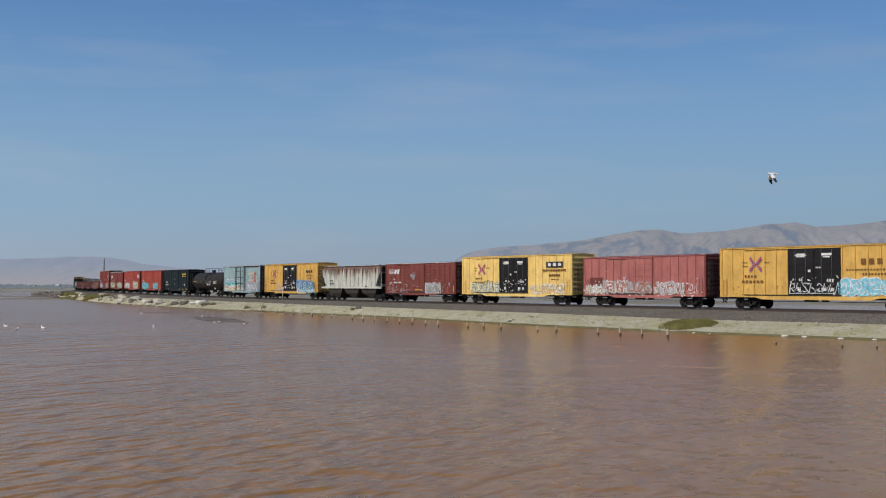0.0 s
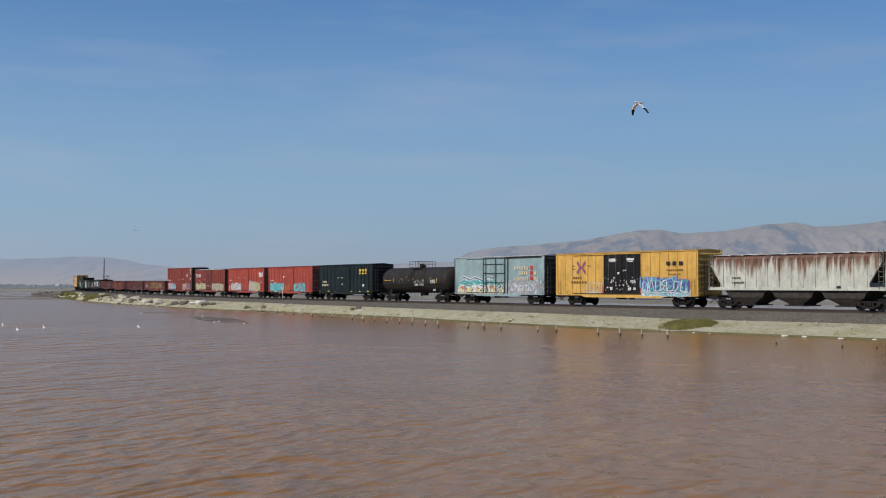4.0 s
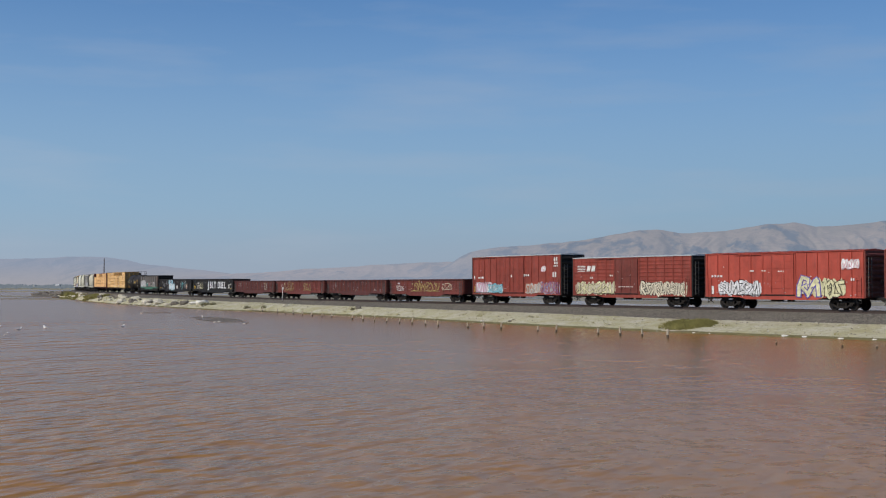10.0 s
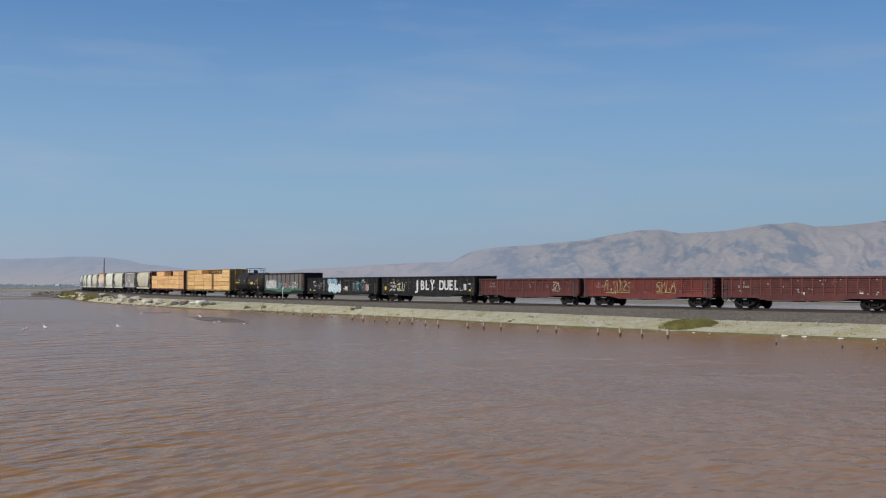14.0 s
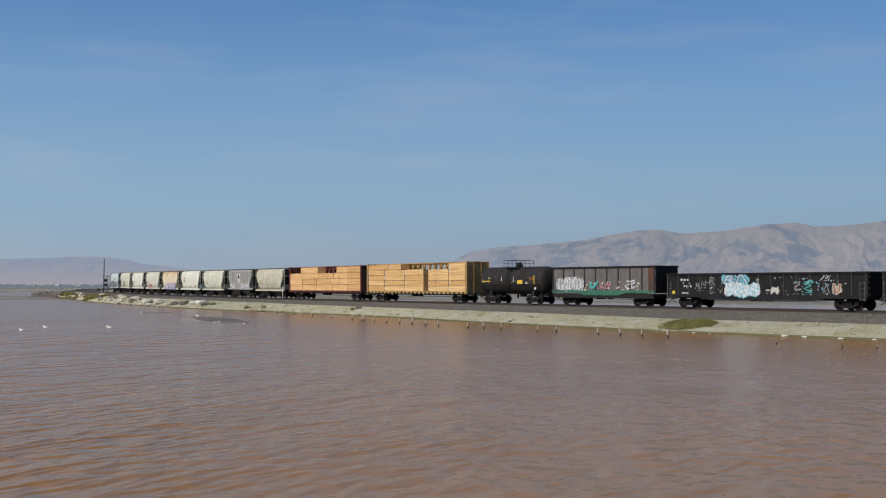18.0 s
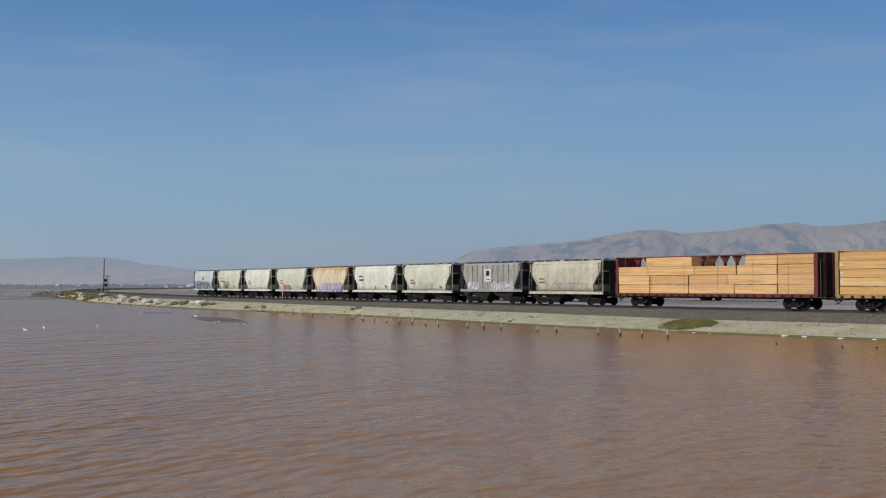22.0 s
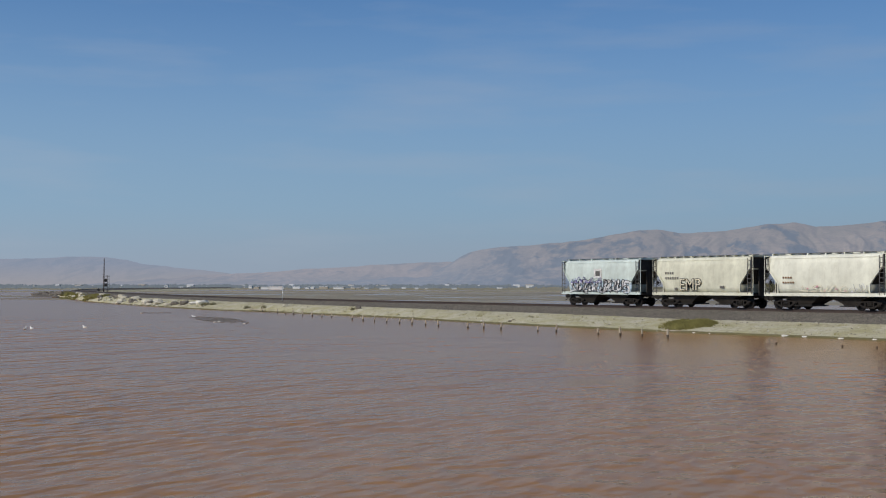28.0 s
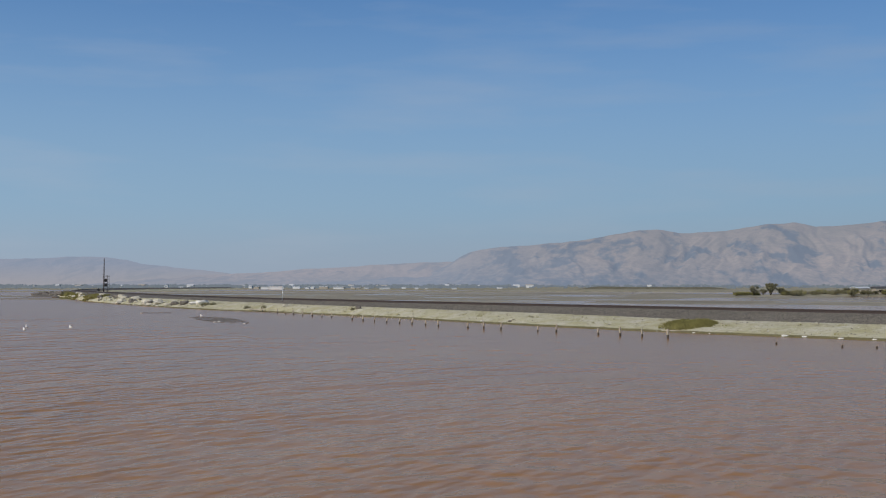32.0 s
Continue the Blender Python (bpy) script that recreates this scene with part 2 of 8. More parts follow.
YELLOW_P = plain("yellow_marking", (0.72, 0.48, 0.06), 0.6, 0.1)
RED_P = plain("red_marking", (0.50, 0.05, 0.04), 0.6, 0.1)
BLUE_P = plain("blue_marking", (0.05, 0.09, 0.35), 0.6, 0.1)
SPRAY = {}
for key, rgb in dict(white=(0.74, 0.74, 0.74), black=(0.015, 0.015, 0.018), cyan=(0.22, 0.55, 0.66), teal=(0.10, 0.42, 0.38), violet=(0.12, 0.09, 0.36),
                     lemon=(0.70, 0.66, 0.40), cream=(0.66, 0.60, 0.46), pinkish=(0.58, 0.24, 0.30), orange=(0.62, 0.25, 0.07), grey=(0.38, 0.37, 0.37), pale=(0.50, 0.62, 0.72), gold=(0.45, 0.36, 0.14), brick=(0.40, 0.16, 0.11)).items():
    SPRAY[key] = plain("spray_" + key, rgb, 0.6, 0.2, 4.0, bumpy=0)


def worn(m, much, scale):
    """Thin old paint: the metal shows through it in patches."""
    n, l, b = m.node_tree.nodes, m.node_tree.links, m.node_tree.nodes["Principled BSDF"]
    patch = noise_node(n, l, scale, (1, 1, 0.7), 6, 0.75)
    l.new(span(n, l, patch, 0.40, 0.66, 1.0, 1.0 - much), b.inputs["Alpha"])


for m in SPRAY.values():
    worn(m, 0.5, 3.2)
for m in (WHITE_P, CREAM_P, BROWN_P):
    worn(m, 0.55, 5.0)


def lumber_material(name, lo, hi):
    m, n, l, b = nodes_of(name)
    ran = n.new("ShaderNodeObjectInfo").outputs["Random"]
    c = mixed(n, l, ran, lo, hi)
    board = noise_node(n, l, 1.0, (0.25, 5, 9), 5, 0.7)
    c = mixed(n, l, span(n, l, board, 0.42, 0.62, 0, 0.65), c, (0.38, 0.19, 0.075))
    fine = noise_node(n, l, 8.0, (0.3, 3, 8), 4)
    c = mixed(n, l, span(n, l, fine, 0.4, 0.7, 0, 0.25), c, (0.78, 0.52, 0.24))
    l.new(c, b.inputs["Base Color"])
    b.inputs["Roughness"].default_value = 0.8
    b.inputs["Specular IOR Level"].default_value = 0.2
    bump(n, l, b, board, 0.4, 0.02)
    return m


LUMBER = lumber_material("orange_sawn_lumber", (0.58, 0.335, 0.14), (0.80, 0.50, 0.23))
LUMBER_PALE = lumber_material("pale_sawn_lumber", (0.61, 0.36, 0.135), (0.80, 0.54, 0.25))


def water_material(name, calm=False):
    m, n, l, b = nodes_of(name)
    big = noise_node(n, l, 0.035, (1, 1.6, 1), 3)
    c = mixed(n, l, span(n, l, big, 0.35, 0.7), (0.292, 0.144, 0.038), (0.336, 0.174, 0.050))
    l.new(c, b.inputs["Base Color"])
    b.inputs["Roughness"].default_value = 0.12 if calm else 0.24
    b.inputs["IOR"].default_value = 1.33 if calm else 1.24
    b.inputs["Specular Tint"].default_value = (1.0, 0.98, 0.95, 1) if calm else (1.0, 0.97, 0.89, 1)
    tc, turn = n.new("ShaderNodeTexCoord"), n.new("ShaderNodeMapping")
    turn.inputs["Rotation"].default_value = (0, 0, radians(30))
    l.new(tc.outputs["Object"], turn.inputs["Vector"])

    def ripple(scale, stretch, detail):
        mp, nz = n.new("ShaderNodeMapping"), n.new("ShaderNodeTexNoise")
        mp.inputs["Scale"].default_value = stretch
        nz.inputs["Scale"].default_value, nz.inputs["Detail"].default_value, nz.inputs["Roughness"].default_value = scale, detail, 0.5
        l.new(turn.outputs["Vector"], mp.inputs["Vector"])
        l.new(mp.outputs["Vector"], nz.inputs["Vector"])
        return nz.outputs["Fac"]
    geo, place = n.new("ShaderNodeNewGeometry"), n.new("ShaderNodeSeparateXYZ")
    l.new(geo.outputs["Position"], place.inputs["Vector"])
    total = None
    # short chop off the near shore, longer swell and cat's-paws out on the open pond
    for scale, stretch, detail, size, out in ((0.045, (1.0, 1.0, 1), 2, 1.2, 1.4), (0.14, (1.2, 0.9, 1), 2, 0.5, 2.2), (0.42, (1.5, 0.8, 1), 1.5, 0.52, 2.4), (1.15, (1.4, 0.8, 1), 1.5, 0.62, 0.25)):
        add, fade = n.new("ShaderNodeMath"), n.new("ShaderNodeMath")
        add.operation, fade.operation = "MULTIPLY_ADD", "MULTIPLY"
        l.new(ripple(scale, stretch, detail), fade.inputs[0])
        l.new(span(n, l, place.outputs["Y"], 24.0, 70.0, 1.0, out), fade.inputs[1])
        l.new(fade.outputs[0], add.inputs[0])
        add.inputs[1].default_value = size
        if total is None:
            add.inputs[2].default_value = 0.0
        else:
            l.new(total, add.inputs[2])
        total = add.outputs[0]
    # calmer in the lee of the embankment
    lee = n.new("ShaderNodeMath")
    lee.operation = "MULTIPLY"
    l.new(total, lee.inputs[0])
    slant = n.new("ShaderNodeMath")
    slant.operation = "MULTIPLY_ADD"
    l.new(place.outputs["X"], slant.inputs[0])
    slant.inputs[1].default_value = 1.5
    l.new(place.outputs["Y"], slant.inputs[2])
    gust = n.new("ShaderNodeMath")
    gust.operation = "MULTIPLY"
    l.new(span(n, l, slant.outputs[0], 20.0, 104.0, 1.45, 0.26), gust.inputs[0])
    l.new(span(n, l, ripple(0.06, (0.8, 0.5, 1), 3), 0.36, 0.64, 0.55, 1.35), gust.inputs[1])
    l.new(gust.outputs[0], lee.inputs[1])
    bump(n, l, b, lee.outputs[0], 0.3 if calm else 0.85, 0.25)
    return m


WATER = water_material("brown_salt_pond_water")
WATER_BACK = water_material("grey_back_pond_water", True)


def ground_material(name, a, b_, c_, scale=0.5, fine=9.0, depth=0.08):
    m, n, l, b = nodes_of(name)
    n1 = noise_node(n, l, scale, detail=6, coord="Object")
    n2 = noise_node(n, l, fine, detail=4, coord="Object")
    c = mixed(n, l, span(n, l, n1, 0.35, 0.68), a, b_)
    c = mixed(n, l, span(n, l, n2, 0.48, 0.66, 0, 0.7), c, c_)
    l.new(c, b.inputs["Base Color"])
    b.inputs["Roughness"].default_value = 0.95
    b.inputs["Specular IOR Level"].default_value = 0.15
    bump(n, l, b, n2, 0.6, depth)
    return m


BANK = ground_material("pale_dry_bank", (0.39, 0.355, 0.20), (0.52, 0.485, 0.375), (0.30, 0.275, 0.165), 0.36, 2.2, 0.35)
WET = ground_material("wet_algae_margin", (0.13, 0.115, 0.05), (0.20, 0.17, 0.08), (0.07, 0.06, 0.035), 0.8, 4.0, 0.05)
RAIL_STEEL = plain("brown_rail_steel", (0.058, 0.042, 0.036), 0.6)
BALLAST = ground_material("grey_track_ballast", (0.120, 0.106, 0.090), (0.165, 0.150, 0.125), (0.062, 0.054, 0.046), 0.3, 5.0, 0.12)
MUD = ground_material("pond_mud", (0.21, 0.185, 0.135), (0.31, 0.285, 0.215), (0.14, 0.115, 0.085), 0.03, 0.3, 0.05)
MARSH = ground_material("dry_marsh_grass", (0.24, 0.22, 0.15), (0.32, 0.285, 0.20), (0.16, 0.155, 0.10), 0.03, 0.22, 0.3)
STONE = ground_material("pale_rubble", (0.48, 0.44, 0.34), (0.58, 0.54, 0.44), (0.33, 0.30, 0.24), 1.5, 8.0, 0.04)
STONE_DARK = ground_material("dark_rubble", (0.14, 0.12, 0.10), (0.2, 0.18, 0.15), (0.08, 0.07, 0.06), 1.5, 8.0, 0.04)
TIE_WOOD = plain("creosoted_tie", (0.07, 0.052, 0.042), 0.9)
POST_WOOD = plain("bleached_post_wood", (0.42, 0.365, 0.28), 0.9, 0.4, 9)
POST_DARK = plain("wet_dark_post_wood", (0.055, 0.045, 0.036), 0.7, 0.3, 9)
LEAF = plain("bush_leaf", (0.17, 0.155, 0.08), 0.8, 0.4, 0.7, bumpy=0)
LEAF_DRY = plain("dry_grass_blade", (0.26, 0.24, 0.09), 0.9, 0.35, 0.9, bumpy=0)
GULL_WHITE = plain("gull_white_feathers", (0.82, 0.82, 0.80), 0.8, 0.05, 30, bumpy=0)
GULL_GREY = plain("gull_grey_feathers", (0.22, 0.22, 0.23), 0.8, 0.1, 30, bumpy=0)
GULL_BLACK = plain("gull_black_tips", (0.03, 0.03, 0.03), 0.8, 0.1, 30, bumpy=0)
BEAK = plain("gull_beak", (0.55, 0.33, 0.05), 0.5, 0.05, 30, bumpy=0)


def distance_material(name, a, b_, dark, haze, glow, wooded=0.0, low_air=None, veil=1.0):
    """Far hills: dry grass slopes with dark oak gullies and a wooded foot; aerial haze is added to them as emission."""
    m, n, l, b = nodes_of(name)
    n1 = noise_node(n, l, 0.0022, (1, 0.5, 1), 6, 0.6)
    tilt, woods, where = n.new("ShaderNodeMapping"), n.new("ShaderNodeTexNoise"), n.new("ShaderNodeTexCoord")
    tilt.vector_type = "TEXTURE"
    tilt.inputs["Rotation"].default_value = (0, radians(52), 0)
    tilt.inputs["Scale"].default_value = (62, 420, 150)
    woods.inputs["Scale"].default_value, woods.inputs["Detail"].default_value, woods.inputs["Roughness"].default_value = 1.0, 6, 0.62
    l.new(where.outputs["Object"], tilt.inputs["Vector"])
    l.new(tilt.outputs["Vector"], woods.inputs["Vector"])
    n2 = woods.outputs["Fac"]
    n3 = noise_node(n, l, 0.03, (1.0, 0.3, 1.6), 5, 0.7)
    c = mixed(n, l, span(n, l, n1, 0.35, 0.65), a, b_)
    c = mixed(n, l, span(n, l, n3, 0.42, 0.66, 0, 0.4), c, tuple(v * 0.62 for v in a))
    tufts = noise_node(n, l, 0.075, (1.0, 0.3, 1.2), 5, 0.8)
    c = mixed(n, l, span(n, l, tufts, 0.47, 0.60, 0, 0.38), c, tuple(v * 0.42 for v in b_))
    if wooded:
        tc, sep = n.new("ShaderNodeTexCoord"), n.new("ShaderNodeSeparateXYZ")
        l.new(tc.outputs["Object"], sep.inputs["Vector"])
        brush = n.new("ShaderNodeMath")
        brush.operation = "MULTIPLY"
        l.new(span(n, l, sep.outputs["Z"], 60.0, 190.0), brush.inputs[0])
        l.new(span(n, l, noise_node(n, l, 0.011, (1.0, 0.3, 1.3), 6, 0.7), 0.38, 0.6, 0.1, 0.7), brush.inputs[1])
        c = mixed(n, l, brush.outputs[0], c, tuple(v * k for v, k in zip(b_, (0.70, 0.75, 0.70))))
    c = mixed(n, l, span(n, l, n2, 0.515, 0.60, 0, 0.85), c, dark)
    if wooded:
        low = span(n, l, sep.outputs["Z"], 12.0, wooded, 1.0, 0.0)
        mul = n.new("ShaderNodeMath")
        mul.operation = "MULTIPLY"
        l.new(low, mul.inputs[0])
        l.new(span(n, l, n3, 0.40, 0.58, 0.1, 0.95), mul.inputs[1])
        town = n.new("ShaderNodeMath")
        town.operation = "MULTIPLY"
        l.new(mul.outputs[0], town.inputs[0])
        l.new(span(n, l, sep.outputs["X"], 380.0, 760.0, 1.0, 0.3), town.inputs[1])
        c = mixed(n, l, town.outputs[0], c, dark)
        # veil above 1 thickens the haze leftwards: base colour darkened, emission raised
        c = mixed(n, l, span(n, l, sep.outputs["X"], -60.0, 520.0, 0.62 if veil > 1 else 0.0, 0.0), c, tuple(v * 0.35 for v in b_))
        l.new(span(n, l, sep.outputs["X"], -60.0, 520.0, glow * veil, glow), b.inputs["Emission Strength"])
    l.new(c, b.inputs["Base Color"])
    b.inputs["Roughness"].default_value = 1.0
    b.inputs["Specular IOR Level"].default_value = 0.0
    # haze emission: greyer low_air tint at the foot, bluer haze tint above
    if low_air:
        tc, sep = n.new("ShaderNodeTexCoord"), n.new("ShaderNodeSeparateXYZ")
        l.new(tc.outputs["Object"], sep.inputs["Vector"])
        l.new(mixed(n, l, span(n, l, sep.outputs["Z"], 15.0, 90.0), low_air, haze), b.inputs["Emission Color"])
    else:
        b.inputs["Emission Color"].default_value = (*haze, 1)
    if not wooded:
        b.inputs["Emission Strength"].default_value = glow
    return m


# last colour and number: haze tint and how strongly the slopes emit it
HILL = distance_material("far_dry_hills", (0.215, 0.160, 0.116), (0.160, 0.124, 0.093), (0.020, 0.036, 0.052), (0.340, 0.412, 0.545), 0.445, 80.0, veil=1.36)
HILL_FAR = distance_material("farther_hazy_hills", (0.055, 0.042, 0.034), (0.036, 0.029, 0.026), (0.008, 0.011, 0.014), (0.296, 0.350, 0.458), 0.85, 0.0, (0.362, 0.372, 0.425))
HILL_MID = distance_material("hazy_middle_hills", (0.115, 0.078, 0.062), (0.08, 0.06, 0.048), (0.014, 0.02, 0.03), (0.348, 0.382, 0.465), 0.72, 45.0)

# ---------------------------------------------------------------- ground, ponds, embankment
def sheet(name, label, mat, fz, xs_, ys_, category="ground", smooth=True):
    me = bpy.data.meshes.new(name)
    vs = [(x, y, fz(x, y)) for y in ys_ for x in xs_]
    n = len(xs_)
    fs = [(j * n + i, j * n + i + 1, (j + 1) * n + i + 1, (j + 1) * n + i) for j in range(len(ys_) - 1) for i in range(n - 1)]
    me.from_pydata(vs, [], fs)
    me.materials.append(mat)
    for p in me.polygons:
        p.use_smooth = smooth
    return tagged(new(name, me), label, category, kind="structure")


def soft(a, b, v):
    k = min(1.0, max(0.0, (v - a) / (b - a)))
    return k * k * (3 - 2 * k)


def ground_z(x, y):
    """Pond beds near by; dry marsh beyond the far shore."""
    r = math.hypot(x, y)
    shore = 760 + 260 * soft(150, -250, x) + 60 * noise.noise((x * 0.004, y * 0.004, 3))
    z = -1.3 + 1.75 * soft(shore - 30, shore + 30, y) + 0.25 * noise.noise((x * 0.02, y * 0.02, 0)) * soft(shore, shore + 60, y)
    z = max(z, -1.3 + 3.2 * soft(13, 5, y) * soft(66, 48, x) * soft(-75, -55, y))
    if y < -60 or abs(x) > 1700:
        z = max(z, -1.3 + 1.8 * soft(1700, 1760, abs(x)), -1.3 + 1.8 * soft(-60, -75, y))
    return z


axis_x = sorted(set([-4800, -3600, -2800, -2200, -1900] + list(range(-1800, 1801, 60)) + [30, 45, 50, 55, 65, 70] + [1900, 2200, 2800, 3600, 4800]))
axis_y = sorted(set([-4800, -3000, -1500, -700, -300, -120, -80, -65, -50, -30, -10, 0, 3, 5, 7, 9, 11, 13, 16, 100, 200, 300, 400, 500] + list(range(560, 1300, 20)) + [1400, 1600, 1900, 2300, 2800, 3400, 4100, 4900]))
sheet("ground", "flat dry marsh and pond bed reaching to the hills", MARSH, ground_z, axis_x, axis_y)
water = sheet("water", "brown rippled salt pond water", WATER, lambda x, y: 0.0, list(range(-1950, 1951, 150)), list(range(-250, 1251, 100)), "water")

BED_S = list(range(-700, -80, 20)) + [q * 1.5 - 80 for q in range(333)] + list(range(420, 900, 15))
SHORE_S = [-60, -25, -12, 0, 12, 25, 40, 70, 84, 100, 126, 180, 208, 250, 300, 340]
SHORE_OFF = [12.4, 12.2, 13.0, 13.2, 12.6, 11.2, 9.5, 9.4, 11.6, 11.8, 10.6, 8.4, 7.0, 7.0, 7.4, 9.5]
FOOT_S = [-40, -20, 0, 15, 40, 70, 86, 126, 200]
FOOT_Z = [0.90, 0.86, 0.78, 0.90, 1.00, 1.06, 1.14, 1.14, 1.0]


def foot_z(s):
    """Height of the ballast's foot, where the earth bank begins."""
    return float(np.interp(s, FOOT_S, FOOT_Z))


def shore_off(s):
    return float(np.interp(s, SHORE_S, SHORE_OFF)) + 0.35 * noise.noise((s * 0.11, 0, 7)) + 0.3 * noise.noise((s * 0.5, 0, 2))


def strip(name, label, mat, sections, category, extra=0.0):
    """sections(s): offsets across the track (towards the camera positive) and heights."""
    rows = []
    for s in BED_S:
        rows.append([(*line(s, o)[:2], z + rise(s)) for o, z in sections(s)])
    n = len(rows[0])
    me = bpy.data.meshes.new(name)
    me.from_pydata([p for r in rows for p in r], [], [(j * n + i, j * n + i + 1, (j + 1) * n + i + 1, (j + 1) * n + i) for j in range(len(rows) - 1) for i in range(n - 1)])
    me.materials.append(mat)
    me.update()
    if me.polygons[len(me.polygons) // 2].normal.z < 0:
        me.flip_normals()
    for p in me.polygons:
        p.use_smooth = True
    return tagged(new(name, me), label, category, kind="structure")


def bank_section(s):
    so = shore_off(s)
    out = [(so + 2.0, -0.5 - rise(s)), (so + 0.5, -0.12 - rise(s)), (so, 0.02 - rise(s))]
    for k in range(1, 12):
        q = k / 12
        o = so + (5.0 - so) * q
        rough = min(1.0, 2.2 * (1 - q)) * min(1.0, 4 * q)
        z = (foot_z(s) - 0.03) * (1 - (1 - q) ** 1.7) + rough * (0.16 * noise.noise((s * 0.35, o * 0.6, 1)) + 0.12 * noise.noise((s * 1.1, o * 1.5, 5)) + 0.07 * noise.noise((s * 2.6, o * 3.0, 8)))
        out.append((o, z))
    out += [(4.6, foot_z(s) - 0.03), (0, 0.7), (-4.6, 0.8), (-7.5, 0.7), (-10.5, 0.05 - rise(s)), (-13, -0.9 - rise(s))]
    return out


strip("embankment", "pale dry earth embankment between two ponds", BANK, bank_section, "embankment")
strip("ballast_bed", "grey crushed stone ballast under the track", BALLAST,
      lambda s: [(5.45 + 0.2 * noise.noise((s * 0.4, 0, 9)) + 0.12 * noise.noise((s * 1.7, 0, 3)), foot_z(s) - 0.06), (4.8, foot_z(s) + 0.10 + 0.03 * noise.noise((s, 0, 4))), (3.5, 0.5 * (foot_z(s) + 0.10) + 0.70 + 0.03 * noise.noise((s, 2, 4))), (2.5, 1.40), (1.7, 1.44), (0, 1.44), (-1.7, 1.44), (-2.5, 1.40), (-5.0, 0.85)], "ballast")


# the sheltered pond behind the embankment
rows = [[line(q, -9.0 - k)[:2] for k in (0, 30, 90, 200, 420, 700)] for q in range(-60, 401, 10)]
me = bpy.data.meshes.new("back_water")
me.from_pydata([(x, y, 0.006) for r in rows for x, y in r], [], [(j * 6 + i, (j + 1) * 6 + i, (j + 1) * 6 + i + 1, j * 6 + i + 1) for j in range(len(rows) - 1) for i in range(5)])
me.materials.append(WATER_BACK)
me.update()
if me.polygons[0].normal.z < 0:
    me.flip_normals()
tagged(new("back_water", me), "calm grey water of the pond behind the track", "water", kind="structure")


# far shores and levees beyond the track
def mound(name, label, mat, x0, x1, y0, wide, high, seed, cat="levee", wob=1.0, step=6.0):
    xs_ = np.linspace(x0, x1, int((x1 - x0) / step) + 2)
    prof = ((-0.5, -0.6), (-0.42, 0.05), (-0.2, 0.8), (0.05, 1.0), (0.25, 0.75), (0.45, 0.05), (0.5, -0.6))
    me = bpy.data.meshes.new(name)
    vs = []
    for x in xs_:
        c = y0 + wob * 14 * noise.noise((x * 0.006, seed, 0)) + wob * 4 * noise.noise((x * 0.03, seed, 1))
        ends = soft(x0, x0 + min(25, (x1 - x0) * 0.3), x) * soft(x1, x1 - min(25, (x1 - x0) * 0.3), x)
        k = (0.7 + 0.6 * noise.noise((x * 0.02, seed, 5))) * ends
        vs += [(x, c + wide * u * (0.8 + 0.4 * noise.noise((x * 0.025, seed, u))), high * v * (k if v > 0 else 1)) for u, v in prof]
    n = len(prof)
    me.from_pydata(vs, [], [(j * n + i, (j + 1) * n + i, (j + 1) * n + i + 1, j * n + i + 1) for j in range(len(xs_) - 1) for i in range(n - 1)])
    me.materials.append(mat)
    for p in me.polygons:
        p.use_smooth = True
    return tagged(new(name, me), label, cat, kind="structure")


MARSH_DARK = ground_material("dark_levee_grass", (0.12, 0.11, 0.075), (0.16, 0.145, 0.10), (0.08, 0.075, 0.05), 0.05, 0.3, 0.2)
MUD_PALE = ground_material("pale_salt_mud", (0.30, 0.27, 0.22), (0.36, 0.33, 0.28), (0.20, 0.17, 0.14), 0.02, 0.3, 0.05)
mound("levee", "low grassy levee across the back pond", MARSH, -420, 330, 640, 26, 0.75, 1)
mound("levee", "dark grassy levee far behind the back pond", MARSH_DARK, 98, 232, 905, 30, 3.3, 21, wob=0.3)
mound("levee", "low pale levee behind the back pond", MUD_PALE, -150, 420, 560, 22, 0.30, 2)
mound("levee", "scrub covered levee beyond the back pond", MARSH, 92, 420, 385, 34, 0.9, 6)
mound("mudflat", "dark mud bar at the end of the bank", STONE_DARK, -128, -109, 352, 16, 0.55, 9, "mudflat", 0.2, 1.0)
mound("levee", "distant shore of the front pond", MARSH, -1500, -260, 980, 40, 0.8, 12)


def flats_z(x, y):
    """Wet mud bars that just break the surface of the back pond."""
    keep = soft(-190, -150, x) * soft(150, 105, x - (y - 300) * 0.12) * soft(205, 250, y + x * 0.5) * soft(650, 610, y)
    v = 0.10 * noise.noise((x * 0.011, y * 0.012, 2)) + 0.09 * noise.noise((x * 0.03, y * 0.045, 6)) + 0.05 * noise.noise((x * 0.09, y * 0.12, 6))
    return -0.5 + 0.535 * keep + v * keep


sheet("mudflat", "wet grey-brown mud bars in the back pond", MUD, flats_z, list(np.arange(-200, 201, 3.0)), list(np.arange(190, 661, 4.0)), "mudflat")
strip("wet_margin", "dark algae-stained wet edge of the bank", WET, lambda s: [(shore_off(s) + 0.9, -0.16 - rise(s)), (shore_off(s) + 0.1, 0.035 - rise(s)), (shore_off(s) - 0.28 - 0.45 * noise.noise((s * 0.6, 3, 3)) - 0.2 * noise.noise((s * 2.1, 3, 6)), 0.15 - rise(s) * 0.9)], "shore")

